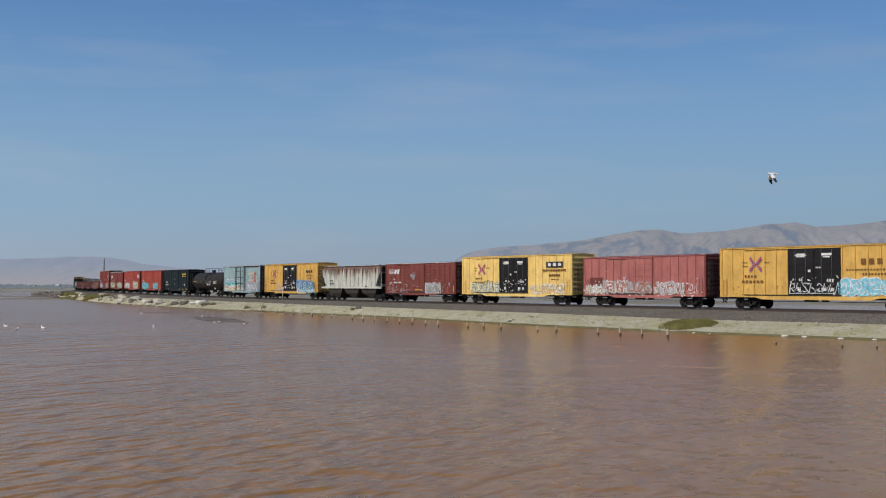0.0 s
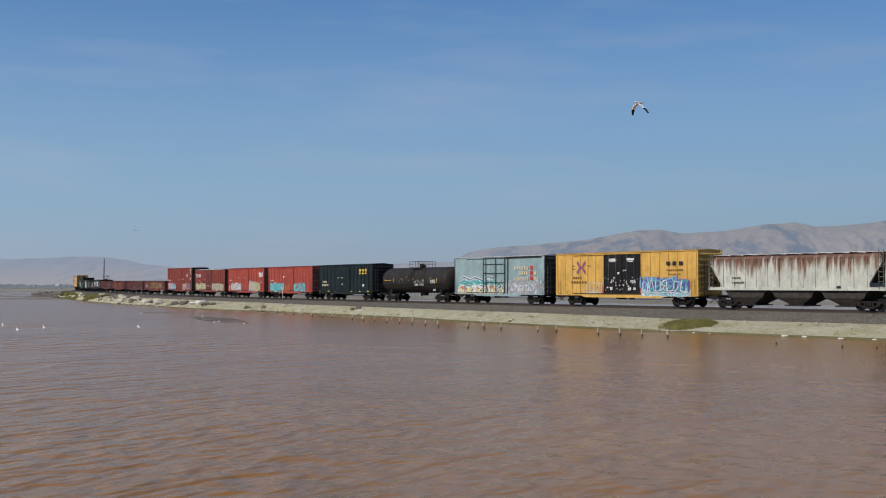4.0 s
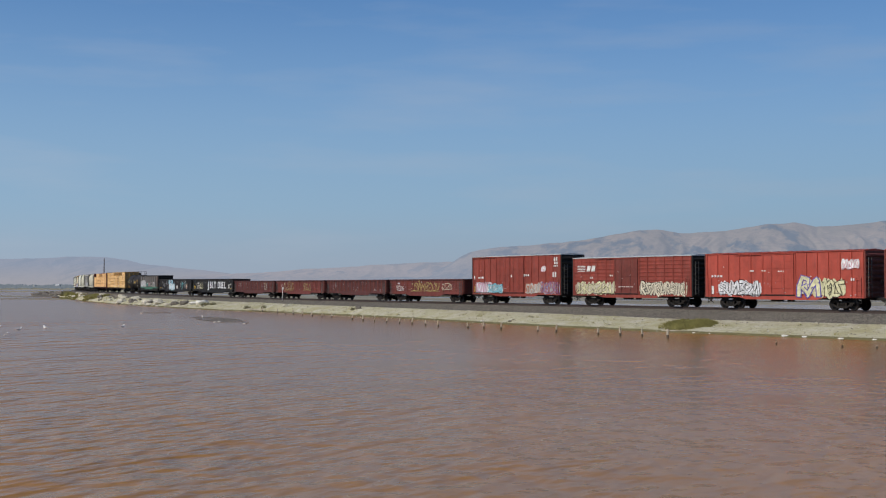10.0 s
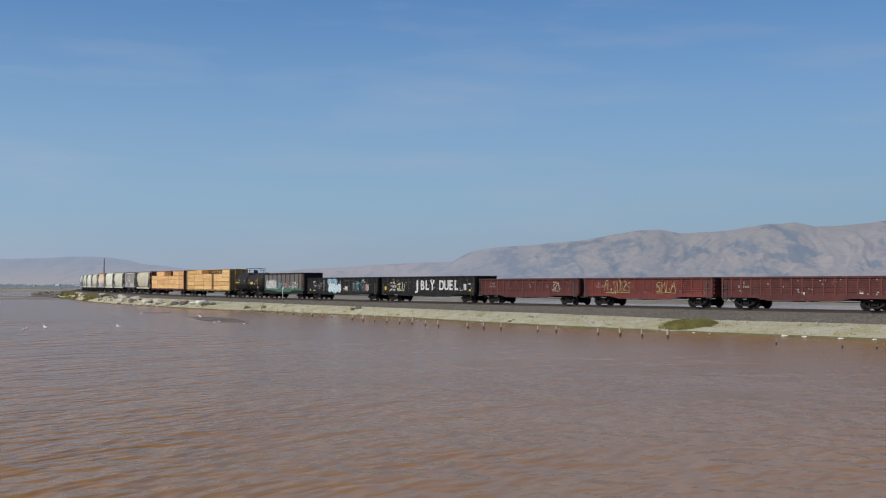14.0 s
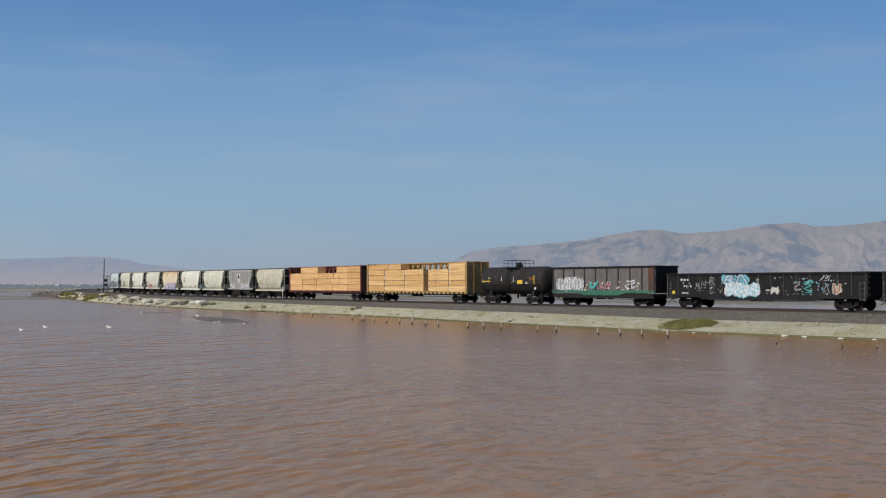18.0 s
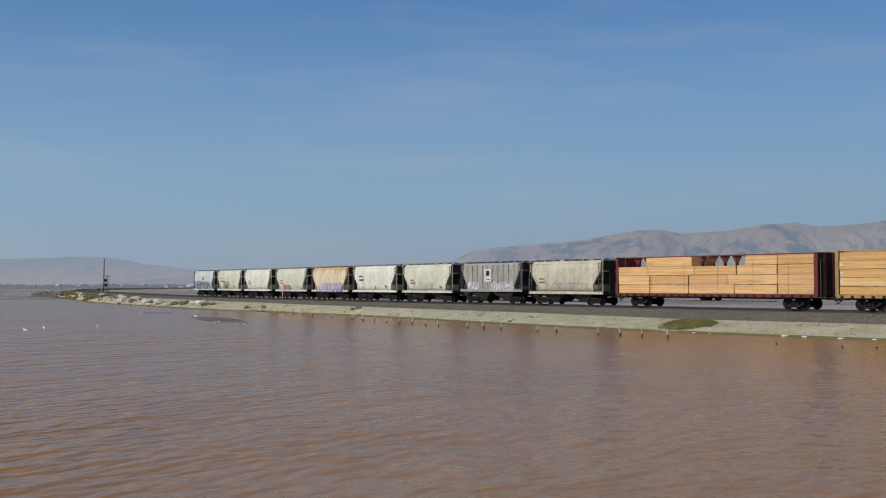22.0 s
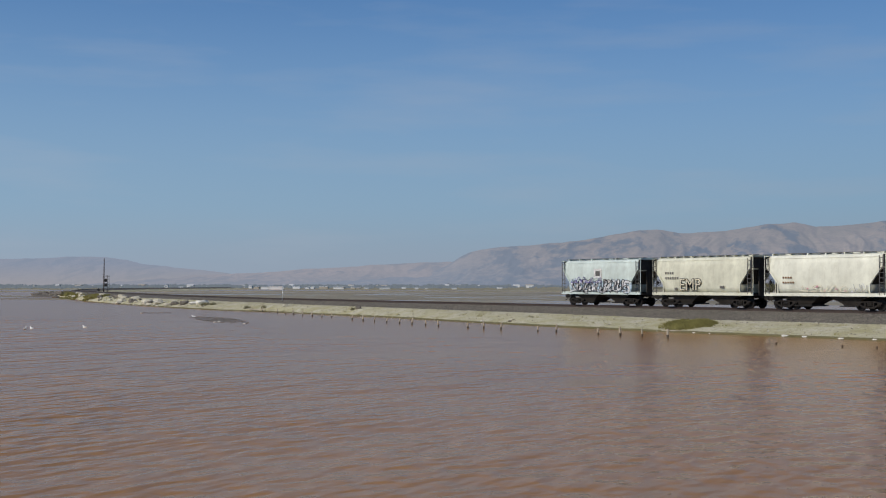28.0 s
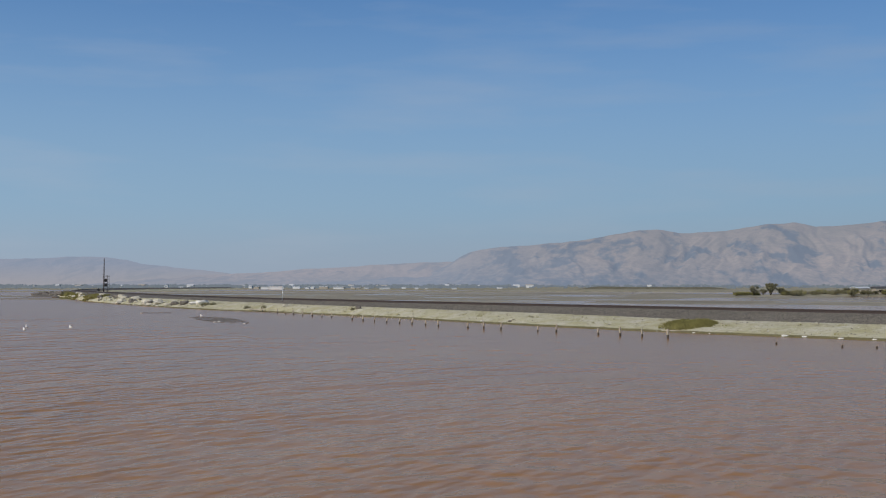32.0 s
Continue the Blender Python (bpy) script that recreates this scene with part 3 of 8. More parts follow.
# ---------------------------------------------------------------- hills
def ridge(name, label, mat, near, far, knots, seed, rough, jag=1.0):
    """A range seen over the marsh: knots of bearing (metres across at 1000 m) and summit height at the far line.
    Sharp-backed spurs run down from the crest, with gullies between them."""
    ka, kh = [k[0] for k in knots], [k[1] for k in knots]
    a0, a1 = ka[0], ka[-1]
    na, nd = int(min(620, (a1 - a0) / 1.35)), 84
    vs = []
    for j in range(nd):
        d = j / (nd - 1)
        y = near + (far - near) * d * 1.12
        u = min(1.0, d * 1.12)
        hold = u * (1 - u) ** 0.75 * 2.1
        for i in range(na):
            a = a0 + (a1 - a0) * i / (na - 1)
            top = float(np.interp(a, ka, kh)) + jag * (2.0 * noise.noise((a * 0.06, seed, 0)) + 1.6 * noise.noise((a * 0.17, seed, 0)))
            w = a + 34 * noise.noise((a * 0.013, seed, u * 1.6)) + 9 * noise.noise((a * 0.05, seed, u * 4)) - 30 * u
            v = 0.62 * noise.noise((w * 0.011, seed, u * 1.1))
            v += 0.40 - 0.85 * abs(noise.noise((w * 0.022 + 3, seed, u * 0.9)))
            v += 0.36 - 0.85 * abs(noise.noise((w * 0.048 + 20 * u * 0.05, seed, 3 + u * 1.7)))
            v += 0.42 * noise.noise((w * 0.09 + 1.5 * u, seed, 7 + u * 4)) + 0.28 * noise.noise((w * 0.21, seed, 11 + u * 8))
            shape = u ** 1.05 + rough * (v - 0.45) * hold
            if d * 1.12 > 1:
                shape = 1 - (d * 1.12 - 1) * 3
            vs.append((a * y / 1000, y, max(-2.0, top * shape)))
    me = bpy.data.meshes.new(name)
    me.from_pydata(vs, [], [(j * na + i, j * na + i + 1, (j + 1) * na + i + 1, (j + 1) * na + i) for j in range(nd - 1) for i in range(na - 1)])
    me.materials.append(mat)
    for p in me.polygons:
        p.use_smooth = True
    return tagged(new(name, me), label, "hills", kind="structure")


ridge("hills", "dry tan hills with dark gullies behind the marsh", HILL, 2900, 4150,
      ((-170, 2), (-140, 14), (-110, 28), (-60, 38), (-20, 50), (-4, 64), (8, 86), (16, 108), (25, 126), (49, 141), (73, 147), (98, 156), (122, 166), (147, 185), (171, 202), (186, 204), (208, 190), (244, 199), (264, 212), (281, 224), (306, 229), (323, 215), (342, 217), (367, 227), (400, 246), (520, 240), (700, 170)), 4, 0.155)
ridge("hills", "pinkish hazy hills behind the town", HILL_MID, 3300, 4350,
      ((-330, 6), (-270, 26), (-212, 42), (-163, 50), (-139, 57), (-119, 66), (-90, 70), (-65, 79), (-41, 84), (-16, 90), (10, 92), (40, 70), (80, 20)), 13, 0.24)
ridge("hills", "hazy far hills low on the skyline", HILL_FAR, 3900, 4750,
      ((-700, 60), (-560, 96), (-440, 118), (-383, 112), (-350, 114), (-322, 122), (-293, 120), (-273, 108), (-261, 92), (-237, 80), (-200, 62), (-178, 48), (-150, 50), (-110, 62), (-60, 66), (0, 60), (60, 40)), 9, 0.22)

# ---------------------------------------------------------------- rolling stock: shared running gear
HALF = 1.55


def make_wheel(bm):
    ring = ((-0.07, 0.46), (-0.055, 0.50), (-0.03, 0.50), (-0.025, 0.465), (0.07, 0.455), (0.07, 0.40), (0.02, 0.36), (0.02, 0.15), (0.08, 0.13), (0.08, 0.02))
    rows = [[bm.verts.new((r * math.cos(a), y, r * math.sin(a))) for a in (2 * math.pi * i / 16 for i in range(16))] for y, r in ring]
    for a, b in zip(rows, rows[1:]):
        for i in range(16):
            bm.faces.new((a[i], a[(i + 1) % 16], b[(i + 1) % 16], b[i]))
    bm.faces.new(rows[0])
    bm.faces.new(rows[-1])


def make_side_frame(bm):
    prism(bm, ((-1.12, 0.60), (-0.4, 0.74), (0.4, 0.74), (1.12, 0.60), (1.12, 0.50), (0.4, 0.63), (-0.4, 0.63), (-1.12, 0.50)), -0.07, 0.07)
    prism(bm, ((-0.98, 0.50), (-0.82, 0.50), (-0.36, 0.29), (0.36, 0.29), (0.82, 0.50), (0.98, 0.50), (0.45, 0.16), (-0.45, 0.16)), -0.09, 0.06)
    for x in (-0.36, 0.36):
        box(bm, x - 0.06, x + 0.06, -0.06, 0.06, 0.28, 0.65)
    for x in (-0.865, 0.865):
        box(bm, x - 0.15, x + 0.15, -0.1, 0.1, 0.36, 0.56)
        tube(bm, (x, -0.17, 0.46), (x, 0.12, 0.46), 0.10, 8)


def make_spring(bm):
    for x in (-0.17, 0.0, 0.17):
        for k in range(3):
            tube(bm, (x, 0, 0.24 + 0.11 * k), (x, 0, 0.31 + 0.11 * k), 0.075, 7)


def make_bolster(bm):
    box(bm, -0.2, 0.2, -1.05, 1.05, 0.42, 0.68)
    box(bm, -0.32, 0.32, -0.32, 0.32, 0.6, 0.84)
    for x in (-0.865, 0.865):
        tube(bm, (x, -0.95, 0.46), (x, 0.95, 0.46), 0.075, 8)
    for x in (-0.35, 0.35):
        box(bm, x - 0.05, x + 0.05, -0.95, 0.95, 0.3, 0.4)


def make_coupler(bm):
    box(bm, -0.1, 0.72, -0.09, 0.09, 0.78, 0.98)
    prism(bm, ((0.66, 0.70), (0.98, 0.72), (1.0, 1.02), (0.66, 1.05)), -0.15, 0.15)
    tube(bm, (0.25, 0.3, 0.8), (0.95, 0.22, 0.42), 0.03, 6)
    box(bm, 0.05, 0.12, -0.75, 0.3, 1.02, 1.06)


def make_ladder(bm):
    for x in (-0.2, 0.2):
        box(bm, x - 0.025, x + 0.025, -0.09, -0.05, 0.0, 3.0)
    for k in range(8):
        box(bm, -0.2, 0.2, -0.085, -0.06, 0.15 + k * 0.38, 0.19 + k * 0.38)


def make_short_ladder(bm):
    for x in (-0.2, 0.2):
        box(bm, x - 0.025, x + 0.025, -0.09, -0.05, 0.0, 1.5)
    for k in range(4):
        box(bm, -0.2, 0.2, -0.085, -0.06, 0.1 + k * 0.4, 0.14 + k * 0.4)


def make_brake_wheel(bm):
    n = 14
    pts = [Vector((0.06, 0.25 * math.cos(2 * math.pi * i / n), 0.25 * math.sin(2 * math.pi * i / n))) for i in range(n)]
    for i in range(n):
        tube(bm, pts[i], pts[(i + 1) % n], 0.025, 5, caps=False)
    for i in (0, 5, 9):
        tube(bm, (0.06, 0, 0), pts[i], 0.02, 5)
    box(bm, -0.08, 0.06, -0.09, 0.09, -0.12, 0.12)


def truck(car, x):
    t = part("truck", shared("truck", make_bolster, STEEL_DARK), None, car)
    at(t, x, 0, 0)
    for y in (-1.03, 1.03):
        at(part("side_frame", shared("side_frame", make_side_frame, TRUCK_BROWN), None, t), 0, y, 0)
        at(part("spring", shared("spring", make_spring, TRUCK_BROWN), None, t), 0, y, 0)
    for wx in (-0.865, 0.865):
        for y, turn in ((-0.78, 180), (0.78, 0)):
            at(part("wheel", shared("wheel", make_wheel, WHEEL_STEEL), None, t), wx, y, 0.46, turn)


def gear(car, L, inset=2.3, brake=True, sill=(0.8, 1.1), air=True):
    """Trucks, couplers, centre sill and brake rigging under a car."""
    truck(car, -L / 2 + inset)
    truck(car, L / 2 - inset)
    at(part("coupler", shared("coupler", make_coupler, STEEL_DARK), None, car), L / 2, 0, 0)
    at(part("coupler", shared("coupler", make_coupler, STEEL_DARK), None, car), -L / 2, 0, 0, 180)
    bm = bmesh.new()
    box(bm, -L / 2, L / 2, -0.28, 0.28, sill[0], sill[1])
    part("centre_sill", bm, STEEL_DARK, car)
    if air:
        bm = bmesh.new()
        tube(bm, (-1.4, -0.75, 0.82), (-0.3, -0.75, 0.82), 0.2, 10)
        box(bm, 0.2, 0.7, -0.85, -0.55, 0.6, 0.95)
        part("air_reservoir", bm, STEEL_DARK, car)
        bm = bmesh.new()
        tube(bm, (-L * 0.3, -0.5, 0.62), (L * 0.3, -0.5, 0.62), 0.03, 6)
        part("brake_rod", bm, STEEL_DARK, car)
    if brake:
        at(part("brake_wheel", shared("brake_wheel", make_brake_wheel, STEEL_DARK), None, car), L / 2 + 0.1, 0.7, 2.2)


def bars(car, name, mat, rows, y=-HALF - 0.0175, label=""):
    """Plain bars in place of lettering: rows of x0, x1, z0, z1, number of characters."""
    bm = bmesh.new()
    for x0, x1, z0, z1, k in rows:
        w = (x1 - x0) / k
        for i in range(k):
            g = 0.2 if k > 1 else 0.0
            box(bm, x0 + i * w + w * g, x0 + (i + 1) * w - w * g, y - 0.006, y + 0.004, z0, z1)
    return part(name, bm, mat, car, label, "stuff")


def ribbon(bm, pts, w, y, mi):
    n = len(pts)
    left, right = [], []
    for i in range(n):
        a, b = Vector(pts[max(0, i - 1)]), Vector(pts[min(n - 1, i + 1)])
        d = (b - a).normalized() if (b - a).length > 1e-6 else Vector((1, 0))
        nv = Vector((-d.y, d.x)) * w / 2
        p = Vector(pts[i])
        if i == 0:
            p = p - d * w * 0.35
        if i == n - 1:
            p = p + d * w * 0.35
        left.append(bm.verts.new((p.x + nv.x, y, p.y + nv.y)))
        right.append(bm.verts.new((p.x - nv.x, y, p.y - nv.y)))
    for i in range(n - 1):
        bm.faces.new((left[i], left[i + 1], right[i + 1], right[i])).material_index = mi


def smooth_line(pts, k=3, closed=False):
    out, n = [], len(pts)
    for i in range(n if closed else n - 1):
        if closed:
            p = [Vector(pts[(i + q) % n]) for q in (-1, 0, 1, 2)]
        else:
            p = [Vector(pts[max(0, min(n - 1, i + q))]) for q in (-1, 0, 1, 2)]
        for q in range(k):
            t = q / k
            v = 0.5 * (2 * p[1] + (p[2] - p[0]) * t + (2 * p[0] - 5 * p[1] + 4 * p[2] - p[3]) * t * t + (3 * p[1] - p[0] - 3 * p[2] + p[3]) * t ** 3)
            out.append((v.x, v.y))
    out.append(tuple(pts[0]) if closed else tuple(pts[-1]))
    return out


def painted_faces(bm, mats):
    for f in bm.faces:
        f.normal_update()
        if f.normal.y > 0:
            f.normal_flip()
    return data_of(bm, mats, "graffiti", flip=False)


GLYPHS = (((-0.8, -1), (-0.7, 0.1), (-0.5, 1), (0.5, 0.8), (0.6, 0.1), (-0.4, 0.0), (0.8, -1)), ((-0.8, 1), (-0.6, -0.8), (0.1, -0.9), (0.7, -0.4), (0.7, 1)), ((0.8, 0.8), (-0.2, 1), (-0.7, 0.4), (0.6, -0.2), (0.5, -0.9), (-0.8, -0.8)),
          ((-0.9, -1), (-0.2, 1), (0.2, 0.9), (0.9, -1)), ((-0.9, 0.9), (0.9, 0.8), (-0.6, -0.8), (0.9, -1)), ((0.8, 0.6), (0.1, 1), (-0.8, 0.3), (-0.7, -0.7), (0.2, -1), (0.8, -0.5), (0.1, -0.1)),
          ((-0.8, -1), (-0.7, 1), (0.0, -0.3), (0.7, 1), (0.8, -1)), ((-0.8, 0.9), (0.7, 0.9), (-0.3, 0.1), (0.8, -0.5), (-0.5, -1)), ((-0.7, 1), (-0.8, -0.9), (0.8, -1), (0.5, -0.3)))


def spray(car, x0, x1, z0, z1, colours, seed, letters=6, y=-HALF - 0.02, thick=1.0, label=""):
    """A sprayed tag that spells nothing: a jagged halo, then crowded outlined strokes over it, or thin quick strokes. colours: halo, outline, fill."""
    rnd = random.Random(seed)
    halo, edge, fill = colours
    w, h = (x1 - x0) / letters, z1 - z0
    mats = [SPRAY[halo or edge], SPRAY[edge], SPRAY[fill]]
    bm = bmesh.new()
    if halo and thick > 0.7:
        n = letters * 5
        rows = []
        for i in range(n + 1):
            px = x0 - 0.25 * w + (x1 - x0 + 0.5 * w) * i / n
            rows.append((bm.verts.new((px + rnd.uniform(-0.05, 0.05) * w, y, z1 - h * rnd.uniform(-0.05, 0.24) - (0.25 * h if i in (0, n) else 0))), bm.verts.new((px + rnd.uniform(-0.05, 0.05) * w, y, z0 + h * rnd.uniform(-0.05, 0.16) + (0.2 * h if i in (0, n) else 0)))))
        for p, q in zip(rows, rows[1:]):
            bm.faces.new((p[0], q[0], q[1], p[1])).material_index = 0
    else:
        ribbon(bm, [(x0 + w * 0.2, z0 + h * 0.04), ((x0 + x1) / 2, z0 + h * 0.08), (x1 - w * 0.2, z0 + h * 0.05)], h * 0.04, y, 0)
    tag = part("graffiti", painted_faces(bm, mats), None, car, label)
    base = min(w, h)
    for i in range(letters):
        o = 0.0022 * (i % 3)
        bm = bmesh.new()
        cx, cz = x0 + w * (i + 0.5), z0 + h * rnd.uniform(0.44, 0.56)
        rx, rz, lean = w * rnd.uniform(0.42, 0.62), h * rnd.uniform(0.32, 0.47), rnd.uniform(-0.1, 0.35) * w
        glyph = rnd.choice(GLYPHS)
        flip = rnd.choice((-1, 1))
        pts = [(cx + flip * rx * a * rnd.uniform(0.8, 1.15) + lean * b * 0.5, cz + rz * b * rnd.uniform(0.85, 1.15)) for a, b in glyph]
        way = smooth_line(pts, 2 if rnd.random() < 0.6 else 1)
        if thick > 0.7:
            lw = base * rnd.uniform(0.26, 0.36)
            ribbon(bm, way, lw * 1.55, y - 0.006 - o, 1)
            ribbon(bm, way, lw * 0.95, y - 0.014 - o, 2)
            for k in range(3):
                p = (cx + rnd.uniform(-0.45, 0.45) * w, cz + rnd.uniform(-0.42, 0.42) * h)
                q = (p[0] + rnd.uniform(-0.28, 0.28) * w, p[1] + rnd.uniform(-0.24, 0.24) * h)
                ribbon(bm, [p, ((p[0] + q[0]) / 2 + rnd.uniform(-0.08, 0.08) * w, (p[1] + q[1]) / 2), q], base * rnd.uniform(0.04, 0.11), y - 0.022 - o - 0.0008 * k, (1, 0, 1)[k])
        else:
            lw = base * (0.085 + 0.06 * thick)
            ribbon(bm, way, lw * rnd.uniform(0.8, 1.25), y - 0.010 - o, 1)
            p = (cx + rnd.uniform(-0.4, 0.4) * w, cz + rnd.uniform(-0.4, 0.4) * h)
            ribbon(bm, smooth_line([p, (p[0] + rnd.uniform(-0.3, 0.3) * w, p[1] + rnd.uniform(-0.1, 0.3) * h), (p[0] + rnd.uniform(-0.4, 0.4) * w, p[1] + rnd.uniform(-0.3, 0.3) * h)], 2), lw * rnd.uniform(0.6, 1.0), y - 0.018 - o, 2)
        part("sprayed_stroke", painted_faces(bm, mats), None, tag)
    return tag


def specks(car, x0, x1, z0, z1, count, mat, seed, y=-HALF - 0.02, size=0.1):
    """Small chalk marks, stickers and scuffs, too many to name."""
    rnd = random.Random(seed)
    bm = bmesh.new()
    for _ in range(count):
        px, pz, r = rnd.uniform(x0, x1), rnd.uniform(z0, z1), size * rnd.uniform(0.4, 1.3)
        n = rnd.choice((4, 5, 6))
        ph = rnd.uniform(0, 6)
        bm.faces.new([bm.verts.new((px + r * rnd.uniform(0.6, 1.5) * math.cos(ph + 6.283 * k / n), y - rnd.uniform(0, 0.002), pz + r * rnd.uniform(0.5, 1.0) * math.sin(ph + 6.283 * k / n))) for k in range(n)])
    return part("chalk_scuffing", painted_faces(bm, mat), None, car, kind="stuff")


def cloud_piece(car, tops, z0, bands, seed, y=-HALF - 0.02, label=""):
    """A big sprayed piece under one scalloped outline; bands: (height, colour) from the top down."""
    rnd = random.Random(seed)
    top = smooth_line(tops, 6)
    mats = [SPRAY["white"], SPRAY["black"]] + [SPRAY[c] for _, c in bands]

    def fill(bm, grow, yy, mi, cap=None):
        x_in = 0.10 - grow
        rows = []
        for px, pz in top:
            q = min(max(px, top[0][0] + x_in), top[-1][0] - x_in)
            zt = pz + grow
            if cap is not None:
                zt = min(zt, cap + 0.34 * noise.noise((px * 1.7, seed, cap * 3)))
            rows.append((bm.verts.new((q, yy, max(z0 + 0.02, zt))), bm.verts.new((q, yy, z0))))
        for a, b in zip(rows, rows[1:]):
            if abs(b[0].co.x - a[0].co.x) > 1e-5:
                bm.faces.new((a[0], b[0], b[1], a[1])).material_index = mi
    bm = bmesh.new()
    fill(bm, 0.20, y, 0)
    fill(bm, 0.09, y - 0.004, 1)
    tag = part("graffiti", painted_faces(bm, mats), None, car, label)
    for k, (cap, _) in enumerate(bands):
        bm = bmesh.new()
        fill(bm, -0.02, y - 0.009 - 0.004 * k, 2 + k, cap)
        part("colour_band", painted_faces(bm, mats), None, tag)
    x0, x1 = top[0][0], top[-1][0]
    n = 9
    for i in range(n):
        bm = bmesh.new()
        cx = x0 + (x1 - x0) * (i + 0.5) / n
        h = float(np.interp(cx, [p[0] for p in top], [p[1] for p in top])) - z0
        w = (x1 - x0) / n
        pts = [(cx + w * rnd.uniform(-0.6, 0.6), z0 + h * q) for q in ((0.1, 0.5, 0.75, 0.4, 0.1) if i % 2 else (0.7, 0.6, 0.3, 0.35, 0.1))]
        ribbon(bm, smooth_line(pts, 3), 0.10, y - 0.034, 0)
        ribbon(bm, smooth_line([(px + 0.08, pz - 0.1) for px, pz in pts], 3), 0.08, y - 0.04, 1 if i % 3 else 0)
        part("sprayed_stroke", painted_faces(bm, mats), None, tag)
    return tag


def letters_mesh(text, size, mat, name, swell=0.026):
    cu = bpy.data.curves.new("letters", "FONT")
    cu.body, cu.size, cu.extrude, cu.offset = text, size, 0.01, swell * size
    ob = new("letters", cu)
    bpy.context.view_layer.update()
    me = bpy.data.meshes.new_from_object(ob.evaluated_get(bpy.context.evaluated_depsgraph_get()))
    bpy.data.objects.remove(ob)
    me.materials.clear()
    me.materials.append(mat)
    me.name = name
    return me


def painted_word(car, text, x, z, size, mat, label="", stretch=1.0, y=-HALF - 0.03, swell=0.026):
    ob = part("lettering", letters_mesh(text, size, mat, "lettering", swell), None, car, label)
    ob.matrix_basis = pose(x, y, z, 90, 0, 0) @ Matrix.Diagonal((stretch, 1, 1, 1))
    return ob


# ---------------------------------------------------------------- box cars
def make_end(bm, H, zb):
    y = HALF - 0.02
    pts = ((0, -y), (0.12, -y), (0.12, -y + 0.12), (0.03, -y + 0.12), (0.03, y - 0.12), (0.12, y - 0.12), (0.12, y), (0, y))
    loft(bm, [[(a, b, z) for a, b in pts] for z in (zb, H)], 0, False)


def make_end_rib(bm):
    prism(bm, ((0.03, -0.16), (0.14, -0.06), (0.14, 0.06), (0.03, 0.16)), -HALF + 0.15, HALF - 0.15)


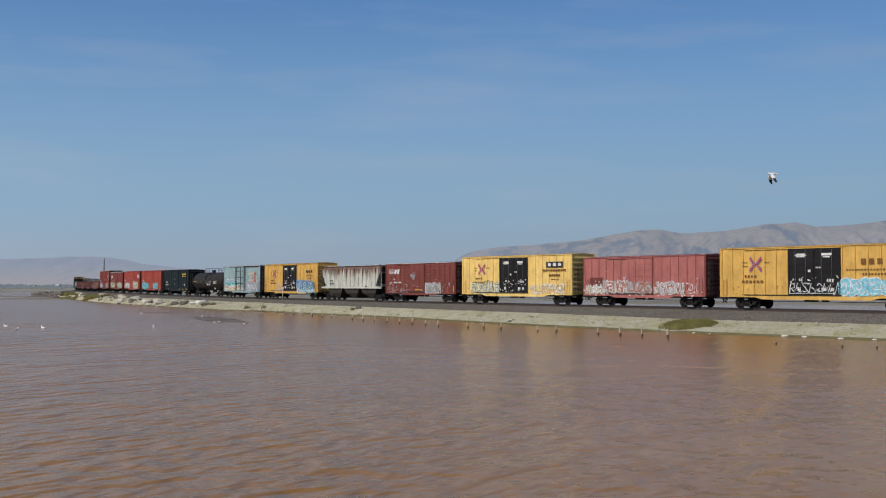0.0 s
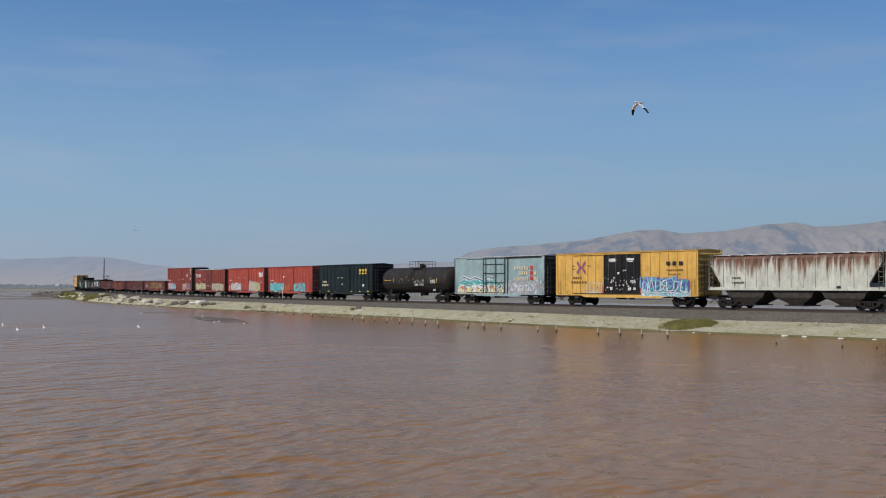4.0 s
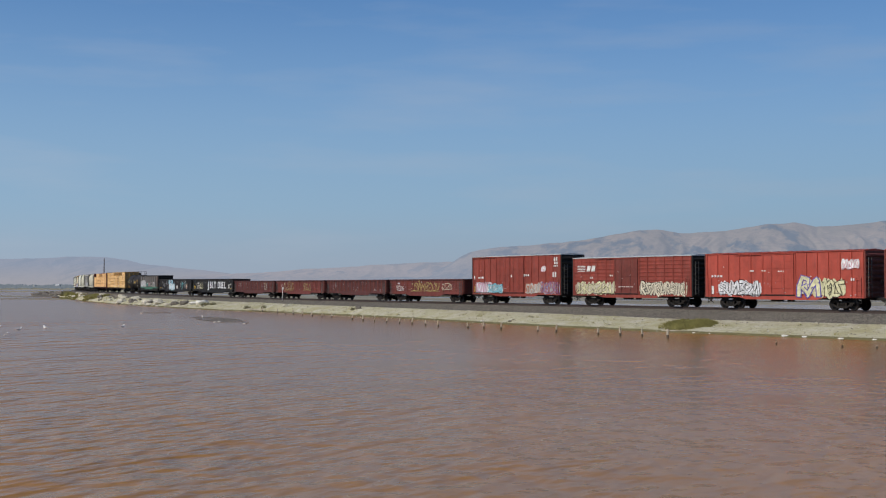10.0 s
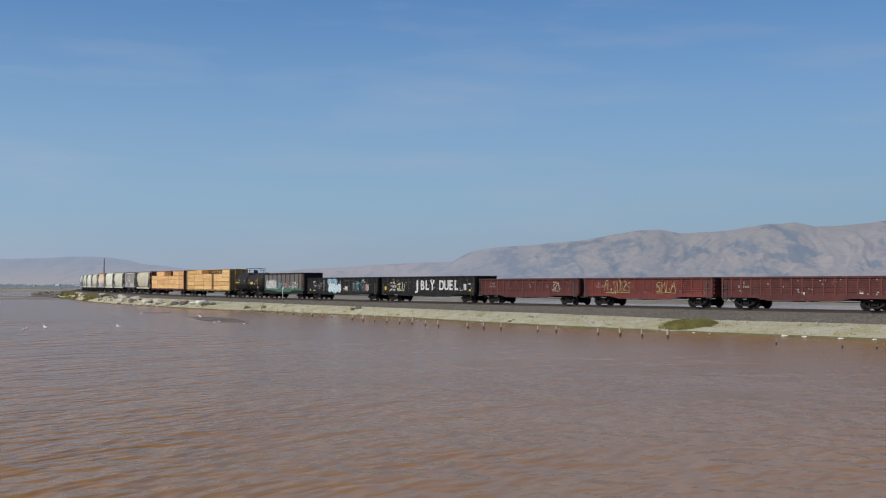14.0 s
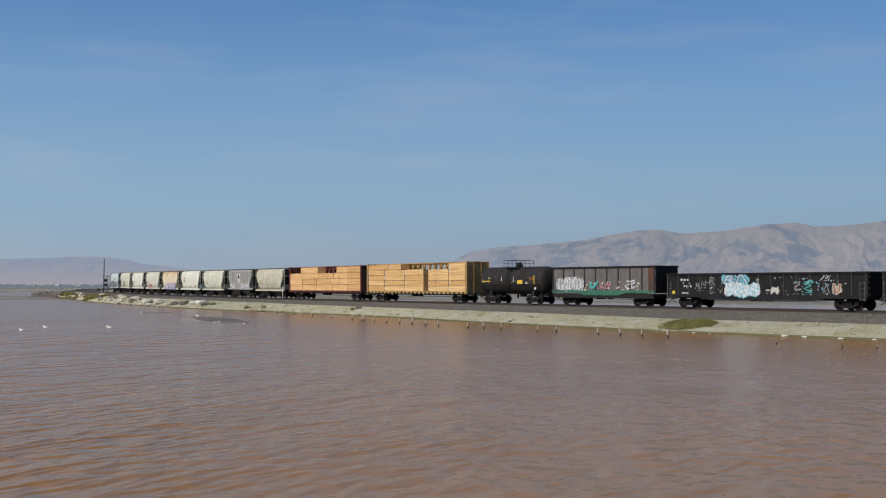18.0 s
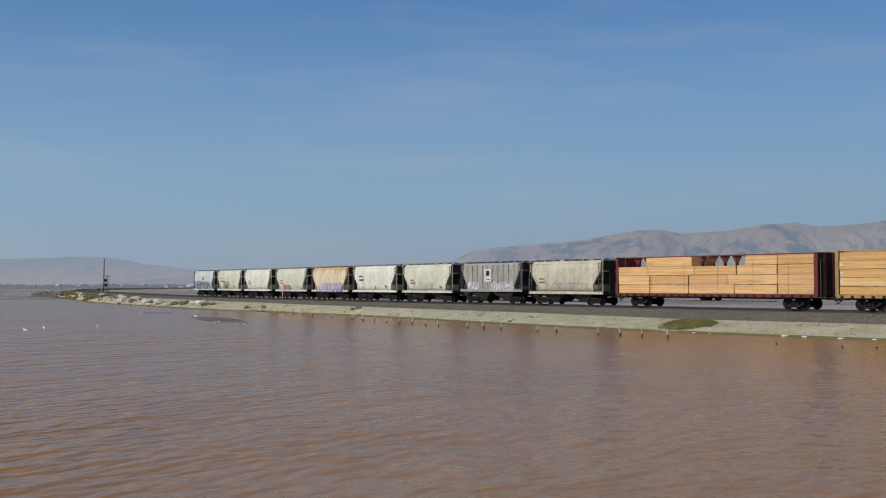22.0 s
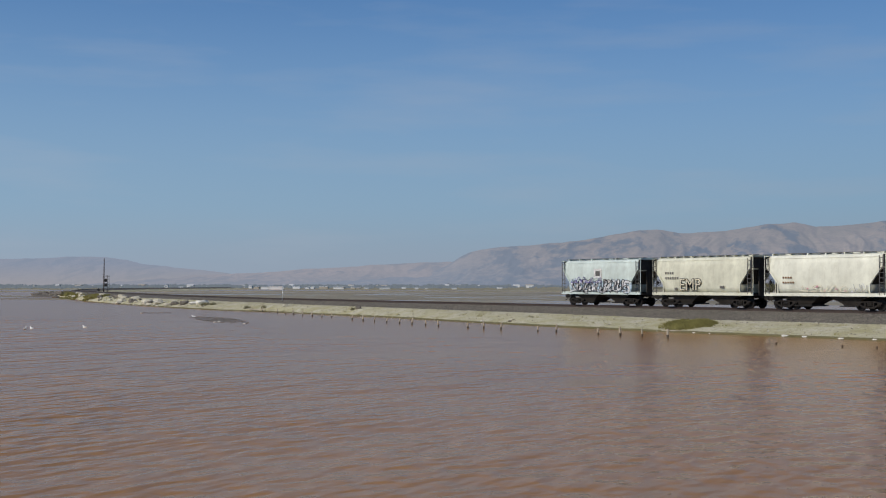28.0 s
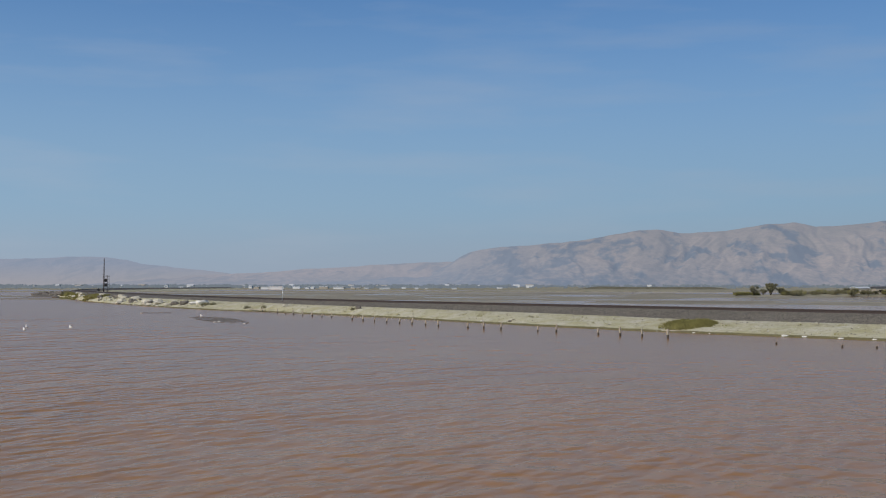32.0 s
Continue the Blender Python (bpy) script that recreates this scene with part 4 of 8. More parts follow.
def boxcar(name, label, L, H, mat, end_mat, roof_mat, door, posts=True, zb=0.98, group="freight cars of the train", pitch=1.12, door_mat=None, corrugated=False):
    """door: (x0, x1, leaves). A steel box car with roof, ends, side posts, doors, sills and running gear."""
    car = thing(name, label, "freight car", group)
    bm = bmesh.new()
    box(bm, -L / 2, L / 2, -HALF + 0.06, HALF - 0.06, zb, H)
    part("body", bm, mat, car)
    bm = bmesh.new()
    rf = ((-HALF - 0.02, H), (-HALF - 0.02, H + 0.05), (0, H + 0.17), (HALF + 0.02, H + 0.05), (HALF + 0.02, H))
    loft(bm, [[(x, y, z) for y, z in rf] for x in (-L / 2 - 0.05, L / 2 + 0.05)], 0, False)
    k = int(L / 1.1)
    for i in range(k + 1):
        x = -L / 2 + 0.05 + (L - 0.1) * i / k
        loft(bm, [[(xx, y, z + 0.022) for y, z in rf[1:4]] + [(xx, y, z - 0.01) for y, z in rf[3:0:-1]] for xx in (x - 0.04, x + 0.04)], 0, False)
    part("roof", bm, roof_mat, car)
    for sx, turn in ((1, 0), (-1, 180)):
        key = f"end_{end_mat.name}_{H}_{zb}"
        wall = at(part("end_wall", shared(key, lambda b: make_end(b, H, zb), end_mat), None, car), sx * L / 2, 0, 0, turn)
        for k in range(8):
            at(part("rib", shared("end_rib_" + end_mat.name, make_end_rib, end_mat), None, wall), 0, 0, zb + 0.3 + k * (H - zb - 0.5) / 7.3)
    dx0, dx1, leaves = door
    if posts:
        key = f"post_{mat.name}_{H}_{zb}"

        def make_post(b):
            prism_pts = ((-0.07, -0.0), (-0.045, -0.075), (0.045, -0.075), (0.07, -0.0))
            loft(b, [[(x, y, z) for x, y in prism_pts] for z in (zb + 0.12, H - 0.06)], 0, False)
        xs_ = []
        x = -L / 2 + 0.12
        n1 = max(1, round((dx0 + L / 2) / pitch))
        n2 = max(1, round((L / 2 - dx1) / pitch))
        xs_ += [-L / 2 + 0.1 + (dx0 + L / 2 - 0.2) * i / n1 for i in range(n1 + 1)]
        xs_ += [dx1 + 0.1 + (L / 2 - dx1 - 0.2) * i / n2 for i in range(n2 + 1)]
        for x in xs_:
            at(part("side_post", shared(key, make_post, mat), None, car), x, -HALF + 0.06, 0)
            at(part("side_post", shared(key, make_post, mat), None, car), x, HALF - 0.06, 0, 180)
    if corrugated:
        for side in (-1, 1):
            for k in range(9):
                z = zb + 0.45 + (H - zb - 0.8) * k / 8
                for a, b2 in ((-L / 2 + 0.1, dx0), (dx1, L / 2 - 0.1)):
                    bm = bmesh.new()
                    loft(bm, [[(x, side * (HALF - 0.06 + d), zz) for d, zz in ((-0.01, z - 0.1), (0.035, z - 0.045), (0.035, z + 0.045), (-0.01, z + 0.1))] for x in (a, b2)], 0, False)
                    part("panel_corrugation", bm, mat, car)
    dm = door_mat or mat
    dw = (dx1 - dx0) / leaves
    for side in (-1, 1):
        for i in range(leaves):
            bm = bmesh.new()
            a, b2 = dx0 + i * dw + 0.02, dx0 + (i + 1) * dw - 0.02
            y0, y1 = sorted((side * (HALF - 0.06), side * (HALF + 0.01)))
            box(bm, a, b2, y0, y1, zb + 0.22, H - 0.14)
            ys = sorted((side * (HALF + 0.01), side * (HALF + 0.05)))
            d = part("door", bm, dm, car, "black sliding plug door" if dm is BLACK_DOOR else "")
            for xx in (a, b2 - 0.09):
                bm = bmesh.new()
                box(bm, xx, xx + 0.09, ys[0], ys[1], zb + 0.22, H - 0.14)
                part("door_stile", bm, dm, d)
            for k in range(1, 6):
                bm = bmesh.new()
                z = zb + 0.22 + (H - zb - 0.36) * k / 6
                box(bm, a + 0.09, b2 - 0.09, ys[0] + 0.01, ys[1] - 0.012, z - 0.035, z + 0.035)
                part("door_rib", bm, dm, d)
            bm = bmesh.new()
            yy = side * (HALF + 0.075)
            for q in (0.3, 0.7):
                bm = bmesh.new()
                tube(bm, (a + (b2 - a) * q, yy, zb + 0.3), (a + (b2 - a) * q, yy, H - 0.2), 0.022 if dm is BLACK_DOOR else 0.015, 6)
                part("locking_bar", bm, LADDER_GREY if dm is BLACK_DOOR else dm, d)
        bm = bmesh.new()
        ys = sorted((side * (HALF - 0.06), side * (HALF + 0.07)))
        box(bm, dx0 - (dx1 - dx0) * 0.9, dx1 + 0.1, ys[0], ys[1], zb + 0.13, zb + 0.2)
        part("door_rail", bm, STEEL_DARK, car)
        bm = bmesh.new()
        box(bm, dx0 - (dx1 - dx0) * 0.9, dx1 + 0.1, ys[0], ys[1], H - 0.12, H - 0.05)
        part("upper_door_track", bm, mat, car)
        bm = bmesh.new()
        ys = sorted((side * (HALF - 0.04), side * (HALF + 0.015)))
        prism(bm, ((-L / 2, zb + 0.1), (L / 2, zb + 0.1), (L / 2, zb - 0.02), (L / 2 - 3.6, zb - 0.02), (L / 2 - 4.4, zb - 0.2), (-L / 2 + 4.4, zb - 0.2), (-L / 2 + 3.6, zb - 0.02), (-L / 2, zb - 0.02)), ys[0], ys[1])
        part("side_sill", bm, mat, car)
    for sx in (-1, 1):
        at(part("ladder", shared("ladder_short_" + mat.name, make_short_ladder, mat), None, car), sx * (L / 2 - 0.45), -HALF, zb + 0.1)
        e = part("ladder", shared("ladder_long", make_ladder, LADDER_GREY), None, car)
        at(e, sx * (L / 2 + 0.1), -1.0, zb + 0.1, 90 * sx)
        bm = bmesh.new()
        x = sx * (L / 2 - 0.45)
        for dx in (-0.2, 0.2):
            box(bm, x + dx - 0.02, x + dx + 0.02, -HALF - 0.02, -HALF + 0.02, zb - 0.42, zb)
        box(bm, x - 0.2, x + 0.2, -HALF - 0.02, -HALF + 0.02, zb - 0.42, zb - 0.38)
        part("sill_step", bm, STEEL_DARK, car)
    gear(car, L)
    return car


# ---------------------------------------------------------------- covered hoppers
def covered_hopper(name, label, L, H, mat, end_mat=HOPEND, posts=0, round_side=0.12, bays=2, sill_mat=None, hatch_rail=10, zs=1.32, zmid=2.75, walk_mat=None, group="covered hoppers of the train"):
    car = thing(name, label, "freight car", group)
    xt, xb = L / 2 - 0.30, L / 2 - 1.40
    zlow, zhigh = (zs + 0.35, H - 0.75) if posts else (zs + 0.72, H - 1.02)

    def lower_edge(x):
        """The side sheet ends in a slanted cut over the trucks."""
        k = (abs(x) - xb) / (xt - xb)
        return zs if k <= 0 else zlow + (zhigh - zlow) * k ** 0.85
    st = list(np.linspace(-xt, -xb - 0.01, 6)) + list(np.linspace(-xb, xb, 7)) + list(np.linspace(xb + 0.01, xt, 6))
    rings = []
    for x in st:
        z0 = lower_edge(x)
        half = []
        for q in range(7):
            z = z0 + (H - 0.28 - z0) * q / 6
            u = (z - zs) / (H - 0.28 - zs)
            half.append((HALF - 0.04 - round_side * (2 * u - 1) ** 2, z))
        half += [(HALF - 0.22 - round_side, H - 0.07), (0.55, H + 0.02)]
        rings.append([(x, -y, z) for y, z in half] + [(x, y, z) for y, z in half[::-1]])
    bm = bmesh.new()
    loft(bm, rings, 0, posts == 0)
    part("body", bm, mat, car)
    if posts:
        for i in range(posts):
            x = -xt + 0.15 + (2 * xt - 0.3) * i / (posts - 1)
            z0 = lower_edge(x)
            for side in (-1, 1):
                bm = bmesh.new()
                ys = sorted((side * (HALF - 0.16), side * (HALF + 0.02)))
                box(bm, x - 0.055, x + 0.055, ys[0], ys[1], z0, H - 0.3)
                part("side_post", bm, mat, car)
    for side in (-1, 1):
        bm = bmesh.new()
        ys = sorted((side * (HALF - 0.2 - round_side), side * (HALF - 0.03 - round_side * 0.8)))
        box(bm, -xt, xt, ys[0], ys[1], H - 0.31, H - 0.26)
        part("eave", bm, mat, car)
        for sx in (-1, 1):
            bm = bmesh.new()
            ys = sorted((side * (HALF - 0.1), side * (HALF - 0.0)))
            prism(bm, ((sx * (xb - 0.02), zs), (sx * (xb + 0.06), zs), (sx * (xb + 0.06), zlow), (sx * (xt + 0.03), zhigh), (sx * (xt + 0.03), H - 0.3), (sx * (xt - 0.04), H - 0.3), (sx * (xt - 0.04), zhigh + 0.03), (sx * (xb - 0.02), zlow + 0.03)), ys[0] - 0.02, ys[1] - 0.02)
            part("side_flange", bm, mat, car)
    # long side sill and the lower bays
    for side in (-1, 1):
        bm = bmesh.new()
        ys = sorted((side * (HALF - 0.12), side * (HALF - 0.0)))
        box(bm, -L / 2, L / 2, ys[0], ys[1], zs - 0.24, zs + 0.02)
        part("side_sill", bm, sill_mat or mat, car)
    bw = 2 * xb / bays
    for i in range(bays):
        cx = -xb + bw * (i + 0.5)
        bm = bmesh.new()
        loft(bm, [[(cx + sx * hx, sy * hy, z) for sx, sy in ((-1, -1), (1, -1), (1, 1), (-1, 1))] for z, hx, hy in ((zs + 0.1, bw * 0.5, 1.36), (0.95, bw * 0.36, 1.25), (0.46, bw * 0.15, 0.9), (0.32, bw * 0.15, 0.8))], 0, False)
        b = part("hopper_bay", bm, end_mat, car)
        bm = bmesh.new()
        box(bm, cx - bw * 0.2, cx + bw * 0.2, -1.1, 1.1, 0.26, 0.36)
        part("outlet_gate", bm, STEEL_DARK, b)
    # roof walk, stanchions and hatches
    bm = bmesh.new()
    for y in (-0.75, 0.75):
        box(bm, -L / 2 + 0.1, L / 2 - 0.1, y - 0.2, y + 0.2, H + 0.11, H + 0.14)
    part("roof_walk", bm, walk_mat or LADDER_GREY, car)
    for i in range(hatch_rail):
        x = -xt + 0.2 + (2 * xt - 0.4) * i / (hatch_rail - 1)
        bm = bmesh.new()
        box(bm, x - 0.045, x + 0.045, -1.02, 1.02, H - 0.06, H + 0.115)
        part("roof_walk_bracket", bm, mat, car)
    for i in range(5):
        x = -xt * 0.8 + 1.6 * xt * i / 4
        bm = bmesh.new()
        tube(bm, (x, 0, H), (x, 0, H + 0.12), 0.3, 10)
        part("loading_hatch", bm, mat, car)
    # ends: frame posts, slope sheets seen dark, platform and ladders
    for sx in (-1, 1):
        bm = bmesh.new()
        for y in (-HALF + 0.05, HALF - 0.10):
            box(bm, *sorted((sx * (L / 2 - 0.05), sx * L / 2)), y, y + 0.05, zs - 0.1, H - 0.02)
        box(bm, *sorted((sx * (L / 2 - 0.06), sx * L / 2)), -HALF + 0.05, HALF - 0.05, H - 0.08, H - 0.02)
        box(bm, *sorted((sx * (L / 2 - 0.45), sx * L / 2)), -HALF + 0.05, HALF - 0.05, H - 0.1, H - 0.05)
        part("end_frame", bm, mat, car)
        bm = bmesh.new()
        box(bm, *sorted((sx * (L / 2 - 1.7), sx * L / 2)), -HALF + 0.15, HALF - 0.15, zs - 0.24, zs - 0.17)
        part("end_platform", bm, end_mat, car)
        bm = bmesh.new()
        a, b2 = sx * (xt - 0.05), sx * (xb - 0.08)
        loft(bm, [[(a, y, zhigh + 0.08), (a, y, zhigh - 0.04), (b2, y, zlow - 0.12), (b2 - sx * 0.1, y, zlow - 0.1)] for y in (-HALF + 0.3, HALF - 0.3)], 0, False)
        loft(bm, [[(b2, y, zlow), (b2 - sx * 0.1, y, zlow), (b2 - sx * 0.1, y, zs - 0.1), (b2, y, zs - 0.1)] for y in (-HALF + 0.3, HALF - 0.3)], 0, False)
        box(bm, *sorted((sx * (L / 2 - 0.4), sx * (L / 2 - 0.3))), -0.35, 0.35, zs - 0.2, zhigh)
        box(bm, *sorted((sx * (xt + 0.006), sx * (xt + 0.05))), -HALF + 0.12, HALF - 0.12, zhigh - 0.02, H - 0.06)
        part("slope_sheet", bm, end_mat, car)
        e = part("ladder", shared("hop_ladder", make_ladder, LADDER_GREY), None, car)
        at(e, sx * (L / 2 - 0.33), -HALF + 0.05, zs - 0.1)
        bm = bmesh.new()
        for k in range(4):
            tube(bm, (sx * (L / 2 - 0.1), -HALF + 0.1, zs + 0.1 + 0.35 * k), (sx * (L / 2 - 0.6), -HALF + 0.1, zs + 0.1 + 0.35 * k), 0.02, 5)
        part("grab_iron", bm, LADDER_GREY, car)
    gear(car, L, 1.75, sill=(0.85, 1.1), air=False)
    return car


# ---------------------------------------------------------------- tank cars
def tank_car(name, label, L, barrel, R, zc, group="tank cars of the train"):
    car = thing(name, label, "tank car", group)
    bm = bmesh.new()
    rings = []
    prof = [(-barrel / 2, 0.02), (-barrel / 2 + 0.06, 0.45), (-barrel / 2 + 0.25, 0.8), (-barrel / 2 + 0.55, 0.97), (-barrel / 2 + 0.8, 1.0)]
    prof += [(x, 1.0) for x in np.linspace(-barrel / 2 + 2.5, barrel / 2 - 2.5, 4)] + [(-x, r) for x, r in prof[::-1]]
    for x, r in prof:
        rings.append([(x, R * r * math.cos(a), zc + R * r * math.sin(a)) for a in (2 * math.pi * i / 28 for i in range(28))])
    loft(bm, rings)
    part("tank", bm, TANKBLACK, car)
    for x in (-barrel / 2 + 0.85, -barrel * 0.16, barrel * 0.16, barrel / 2 - 0.85):
        bm = bmesh.new()
        loft(bm, [[(xx, (R + 0.012) * math.cos(a), zc + (R + 0.012) * math.sin(a)) for a in (2 * math.pi * i / 28 for i in range(28))] for xx in (x - 0.03, x + 0.03)])
        part("weld_band", bm, STEEL_DARK, car)
    bm = bmesh.new()
    tube(bm, (0, 0, zc + R - 0.08), (0, 0, zc + R + 0.4), 0.32, 14)
    tube(bm, (0, 0, zc + R + 0.4), (0, 0, zc + R + 0.46), 0.36, 14)
    tube(bm, (0.5, 0.1, zc + R - 0.05), (0.5, 0.1, zc + R + 0.3), 0.1, 8)
    part("valve_dome", bm, STEEL_DARK, car)
    bm = bmesh.new()
    zt = zc + R + 0.08
    for y in (-0.95, 0.95):
        box(bm, -1.1, 1.1, y - 0.28, y + 0.28, zt - 0.12, zt - 0.08)
    part("platform", bm, STEEL_DARK, car)
    bm = bmesh.new()
    for y in (-1.2, 1.2):
        for x in (-1.08, -0.4, 0.4, 1.08):
            tube(bm, (x, y, zt - 0.1), (x, y, zt + 0.62), 0.024, 6)
        tube(bm, (-1.08, y, zt + 0.62), (1.08, y, zt + 0.62), 0.024, 6)
        tube(bm, (-1.08, y, zt + 0.3), (1.08, y, zt + 0.3), 0.02, 6)
    for x in (-1.08, 1.08):
        tube(bm, (x, -1.2, zt + 0.62), (x, 1.2, zt + 0.62), 0.024, 6)
    part("railing", bm, STEEL_DARK, car)
    bm = bmesh.new()
    for x in (-0.25, 0.25):
        pts = [(x, -(R + 0.1) * math.cos(a), zc + (R + 0.1) * math.sin(a)) for a in (radians(d) for d in (-40, -10, 20, 45))]
        for p, q in zip(pts, pts[1:]):
            tube(bm, p, q, 0.025, 6)
    for d in range(-36, 46, 10):
        a = radians(d)
        tube(bm, (-0.25, -(R + 0.1) * math.cos(a), zc + (R + 0.1) * math.sin(a)), (0.25, -(R + 0.1) * math.cos(a), zc + (R + 0.1) * math.sin(a)), 0.018, 5)
    part("ladder", bm, STEEL_DARK, car)
    for side in (-1, 1):
        bm = bmesh.new()
        y, z = side * (R + 0.12) * 0.97, zc - 0.42
        tube(bm, (-barrel / 2 + 0.3, y, z), (barrel / 2 - 0.3, y, z), 0.022, 6)
        for x in np.linspace(-barrel / 2 + 0.6, barrel / 2 - 0.6, 8):
            tube(bm, (x, y, z), (x, y * 0.9, z), 0.018, 5)
        part("handrail", bm, STEEL_DARK, car)
    for sx in (-1, 1):
        x = sx * (L / 2 - 2.1)
        bm = bmesh.new()
        prism_pts = [(R * math.cos(radians(d)), zc + (R + 0.004) * math.sin(radians(d))) for d in (-132, -118, -104, -90, -76, -62, -48)]
        loft(bm, [[(xx, y, z) for y, z in prism_pts] + [(xx, 1.0, 0.82), (xx, -1.0, 0.82)] for xx in (x - 0.22, x + 0.22)], 0, False)
        part("saddle", bm, STEEL_DARK, car)
        bm = bmesh.new()
        box(bm, *sorted((sx * (L / 2 - 3.2), sx * L / 2)), -0.4, 0.4, 0.78, 1.16)
        box(bm, *sorted((sx * (L / 2 - 0.5), sx * L / 2)), -1.4, 1.4, 1.02, 1.1)
        part("stub_sill", bm, STEEL_DARK, car)
        bm = bmesh.new()
        xe = sx * (L / 2 - 0.06)
        for y in (-1.35, 1.35):
            tube(bm, (xe, y, 1.1), (xe, y, 2.1), 0.025, 6)
        tube(bm, (xe, -1.35, 2.1), (xe, 1.35, 2.1), 0.025, 6)
        for y in (-1.35, 1.35):
            box(bm, xe - 0.2, xe + 0.2, y - 0.03, y + 0.03, 0.5, 0.55)
            tube(bm, (xe, y, 0.5), (xe, y, 1.1), 0.025, 6)
        part("end_railing", bm, STEEL_DARK, car)
    truck(car, -L / 2 + 2.1)
    truck(car, L / 2 - 2.1)
    for sx, turn in ((1, 0), (-1, 180)):
        at(part("coupler", shared("coupler", make_coupler, STEEL_DARK), None, car), sx * L / 2, 0, 0, turn)
    bm = bmesh.new()
    tube(bm, (-0.1, 0, zc - R), (-0.1, 0, 0.62), 0.12, 8)
    box(bm, 0.5, 1.2, -0.2, 0.2, 0.72, zc - R + 0.06)
    part("bottom_outlet", bm, STEEL_DARK, car)
    return car


# ---------------------------------------------------------------- gondolas and the open chip hopper
def gondola(name, label, L, H, mat, posts, zf=1.05, group="gondolas of the train", chord=None, fish=True, panel_mat=None, sill_mat=None, post_mat=None, ribs=0):
    car = thing(name, label, "gondola car", group)
    t = 0.05
    pm = panel_mat or mat
    for side in (-1, 1):
        bm = bmesh.new()
        ys = sorted((side * (HALF - 0.13), side * (HALF - 0.13 + t)))
        box(bm, -L / 2, L / 2, ys[0], ys[1], zf - 0.1, H)
        part("side_wall", bm, pm, car)
        bm = bmesh.new()
        ys = sorted((side * (HALF - 0.16), side * (HALF + 0.03)))
        box(bm, -L / 2 - 0.03, L / 2 + 0.03, ys[0], ys[1], H - 0.1, H + 0.05)
        part("top_chord", bm, chord or mat, car)
        bm = bmesh.new()
        ys = sorted((side * (HALF - 0.1), side * (HALF + 0.01)))
        d = 0.22 if fish else 0.05
        prism(bm, ((-L / 2, zf + 0.12), (L / 2, zf + 0.12), (L / 2, zf - 0.14), (L / 2 - 3.8, zf - 0.14), (L / 2 - 4.8, zf - 0.14 - d), (-L / 2 + 4.8, zf - 0.14 - d), (-L / 2 + 3.8, zf - 0.14), (-L / 2, zf - 0.14)), ys[0], ys[1])
        part("side_sill", bm, sill_mat or mat, car)
    for sx in (-1, 1):
        bm = bmesh.new()
        xs_ = sorted((sx * (L / 2 - t), sx * L / 2))
        box(bm, xs_[0], xs_[1], -HALF + 0.13, HALF - 0.13, zf - 0.1, H - 0.02)
        for k in range(4):
            z = zf + 0.15 + (H - zf - 0.3) * k / 3.6
            xs2 = sorted((sx * L / 2, sx * (L / 2 + 0.11)))
            box(bm, xs2[0], xs2[1], -HALF + 0.15, HALF - 0.15, z, z + 0.14)
        part("end_wall", bm, mat, car)
        bm = bmesh.new()
        xs2 = sorted((sx * (L / 2 - 0.06), sx * (L / 2 + 0.14)))
        box(bm, xs2[0], xs2[1], -HALF + 0.1, HALF - 0.1, H - 0.1, H + 0.05)
        part("end_chord", bm, chord or mat, car)
        at(part("ladder", shared("gon_ladder", make_short_ladder, LADDER_GREY), None, car), sx * (L / 2 - 0.4), -HALF + 0.02, zf - 0.3)
    bm = bmesh.new()
    box(bm, -L / 2 + t, L / 2 - t, -HALF + 0.14, HALF - 0.14, zf - 0.08, zf)
    part("floor", bm, RUST, car)
    key = f"gonpost_{mat.name}_{H}_{zf}"

    def make_post(b):
        loft(b, [[(x, y, z) for x, y in ((-0.09, 0), (-0.05, -0.13), (0.05, -0.13), (0.09, 0))] for z in (zf + 0.12, H - 0.1)], 0, False)
    for i in range(posts):
        x = -L / 2 + 0.12 + (L - 0.24) * i / (posts - 1)
        at(part("side_post", shared(key, make_post, post_mat or mat), None, car), x, -HALF + 0.13, 0)
        at(part("side_post", shared(key, make_post, post_mat or mat), None, car), x, HALF - 0.13, 0, 180)
    for k in range(ribs):
        z = zf + 0.3 + (H - zf - 0.45) * (k + 0.5) / ribs
        bm = bmesh.new()
        loft(bm, [[(x, y, zz) for y, zz in ((-HALF + 0.135, z - 0.075), (-HALF + 0.045, z - 0.035), (-HALF + 0.045, z + 0.035), (-HALF + 0.135, z + 0.075))] for x in (-L / 2 + 0.15, L / 2 - 0.15)], 0, False)
        part("panel_corrugation", bm, pm, car)
    gear(car, L, 2.15)
    return car


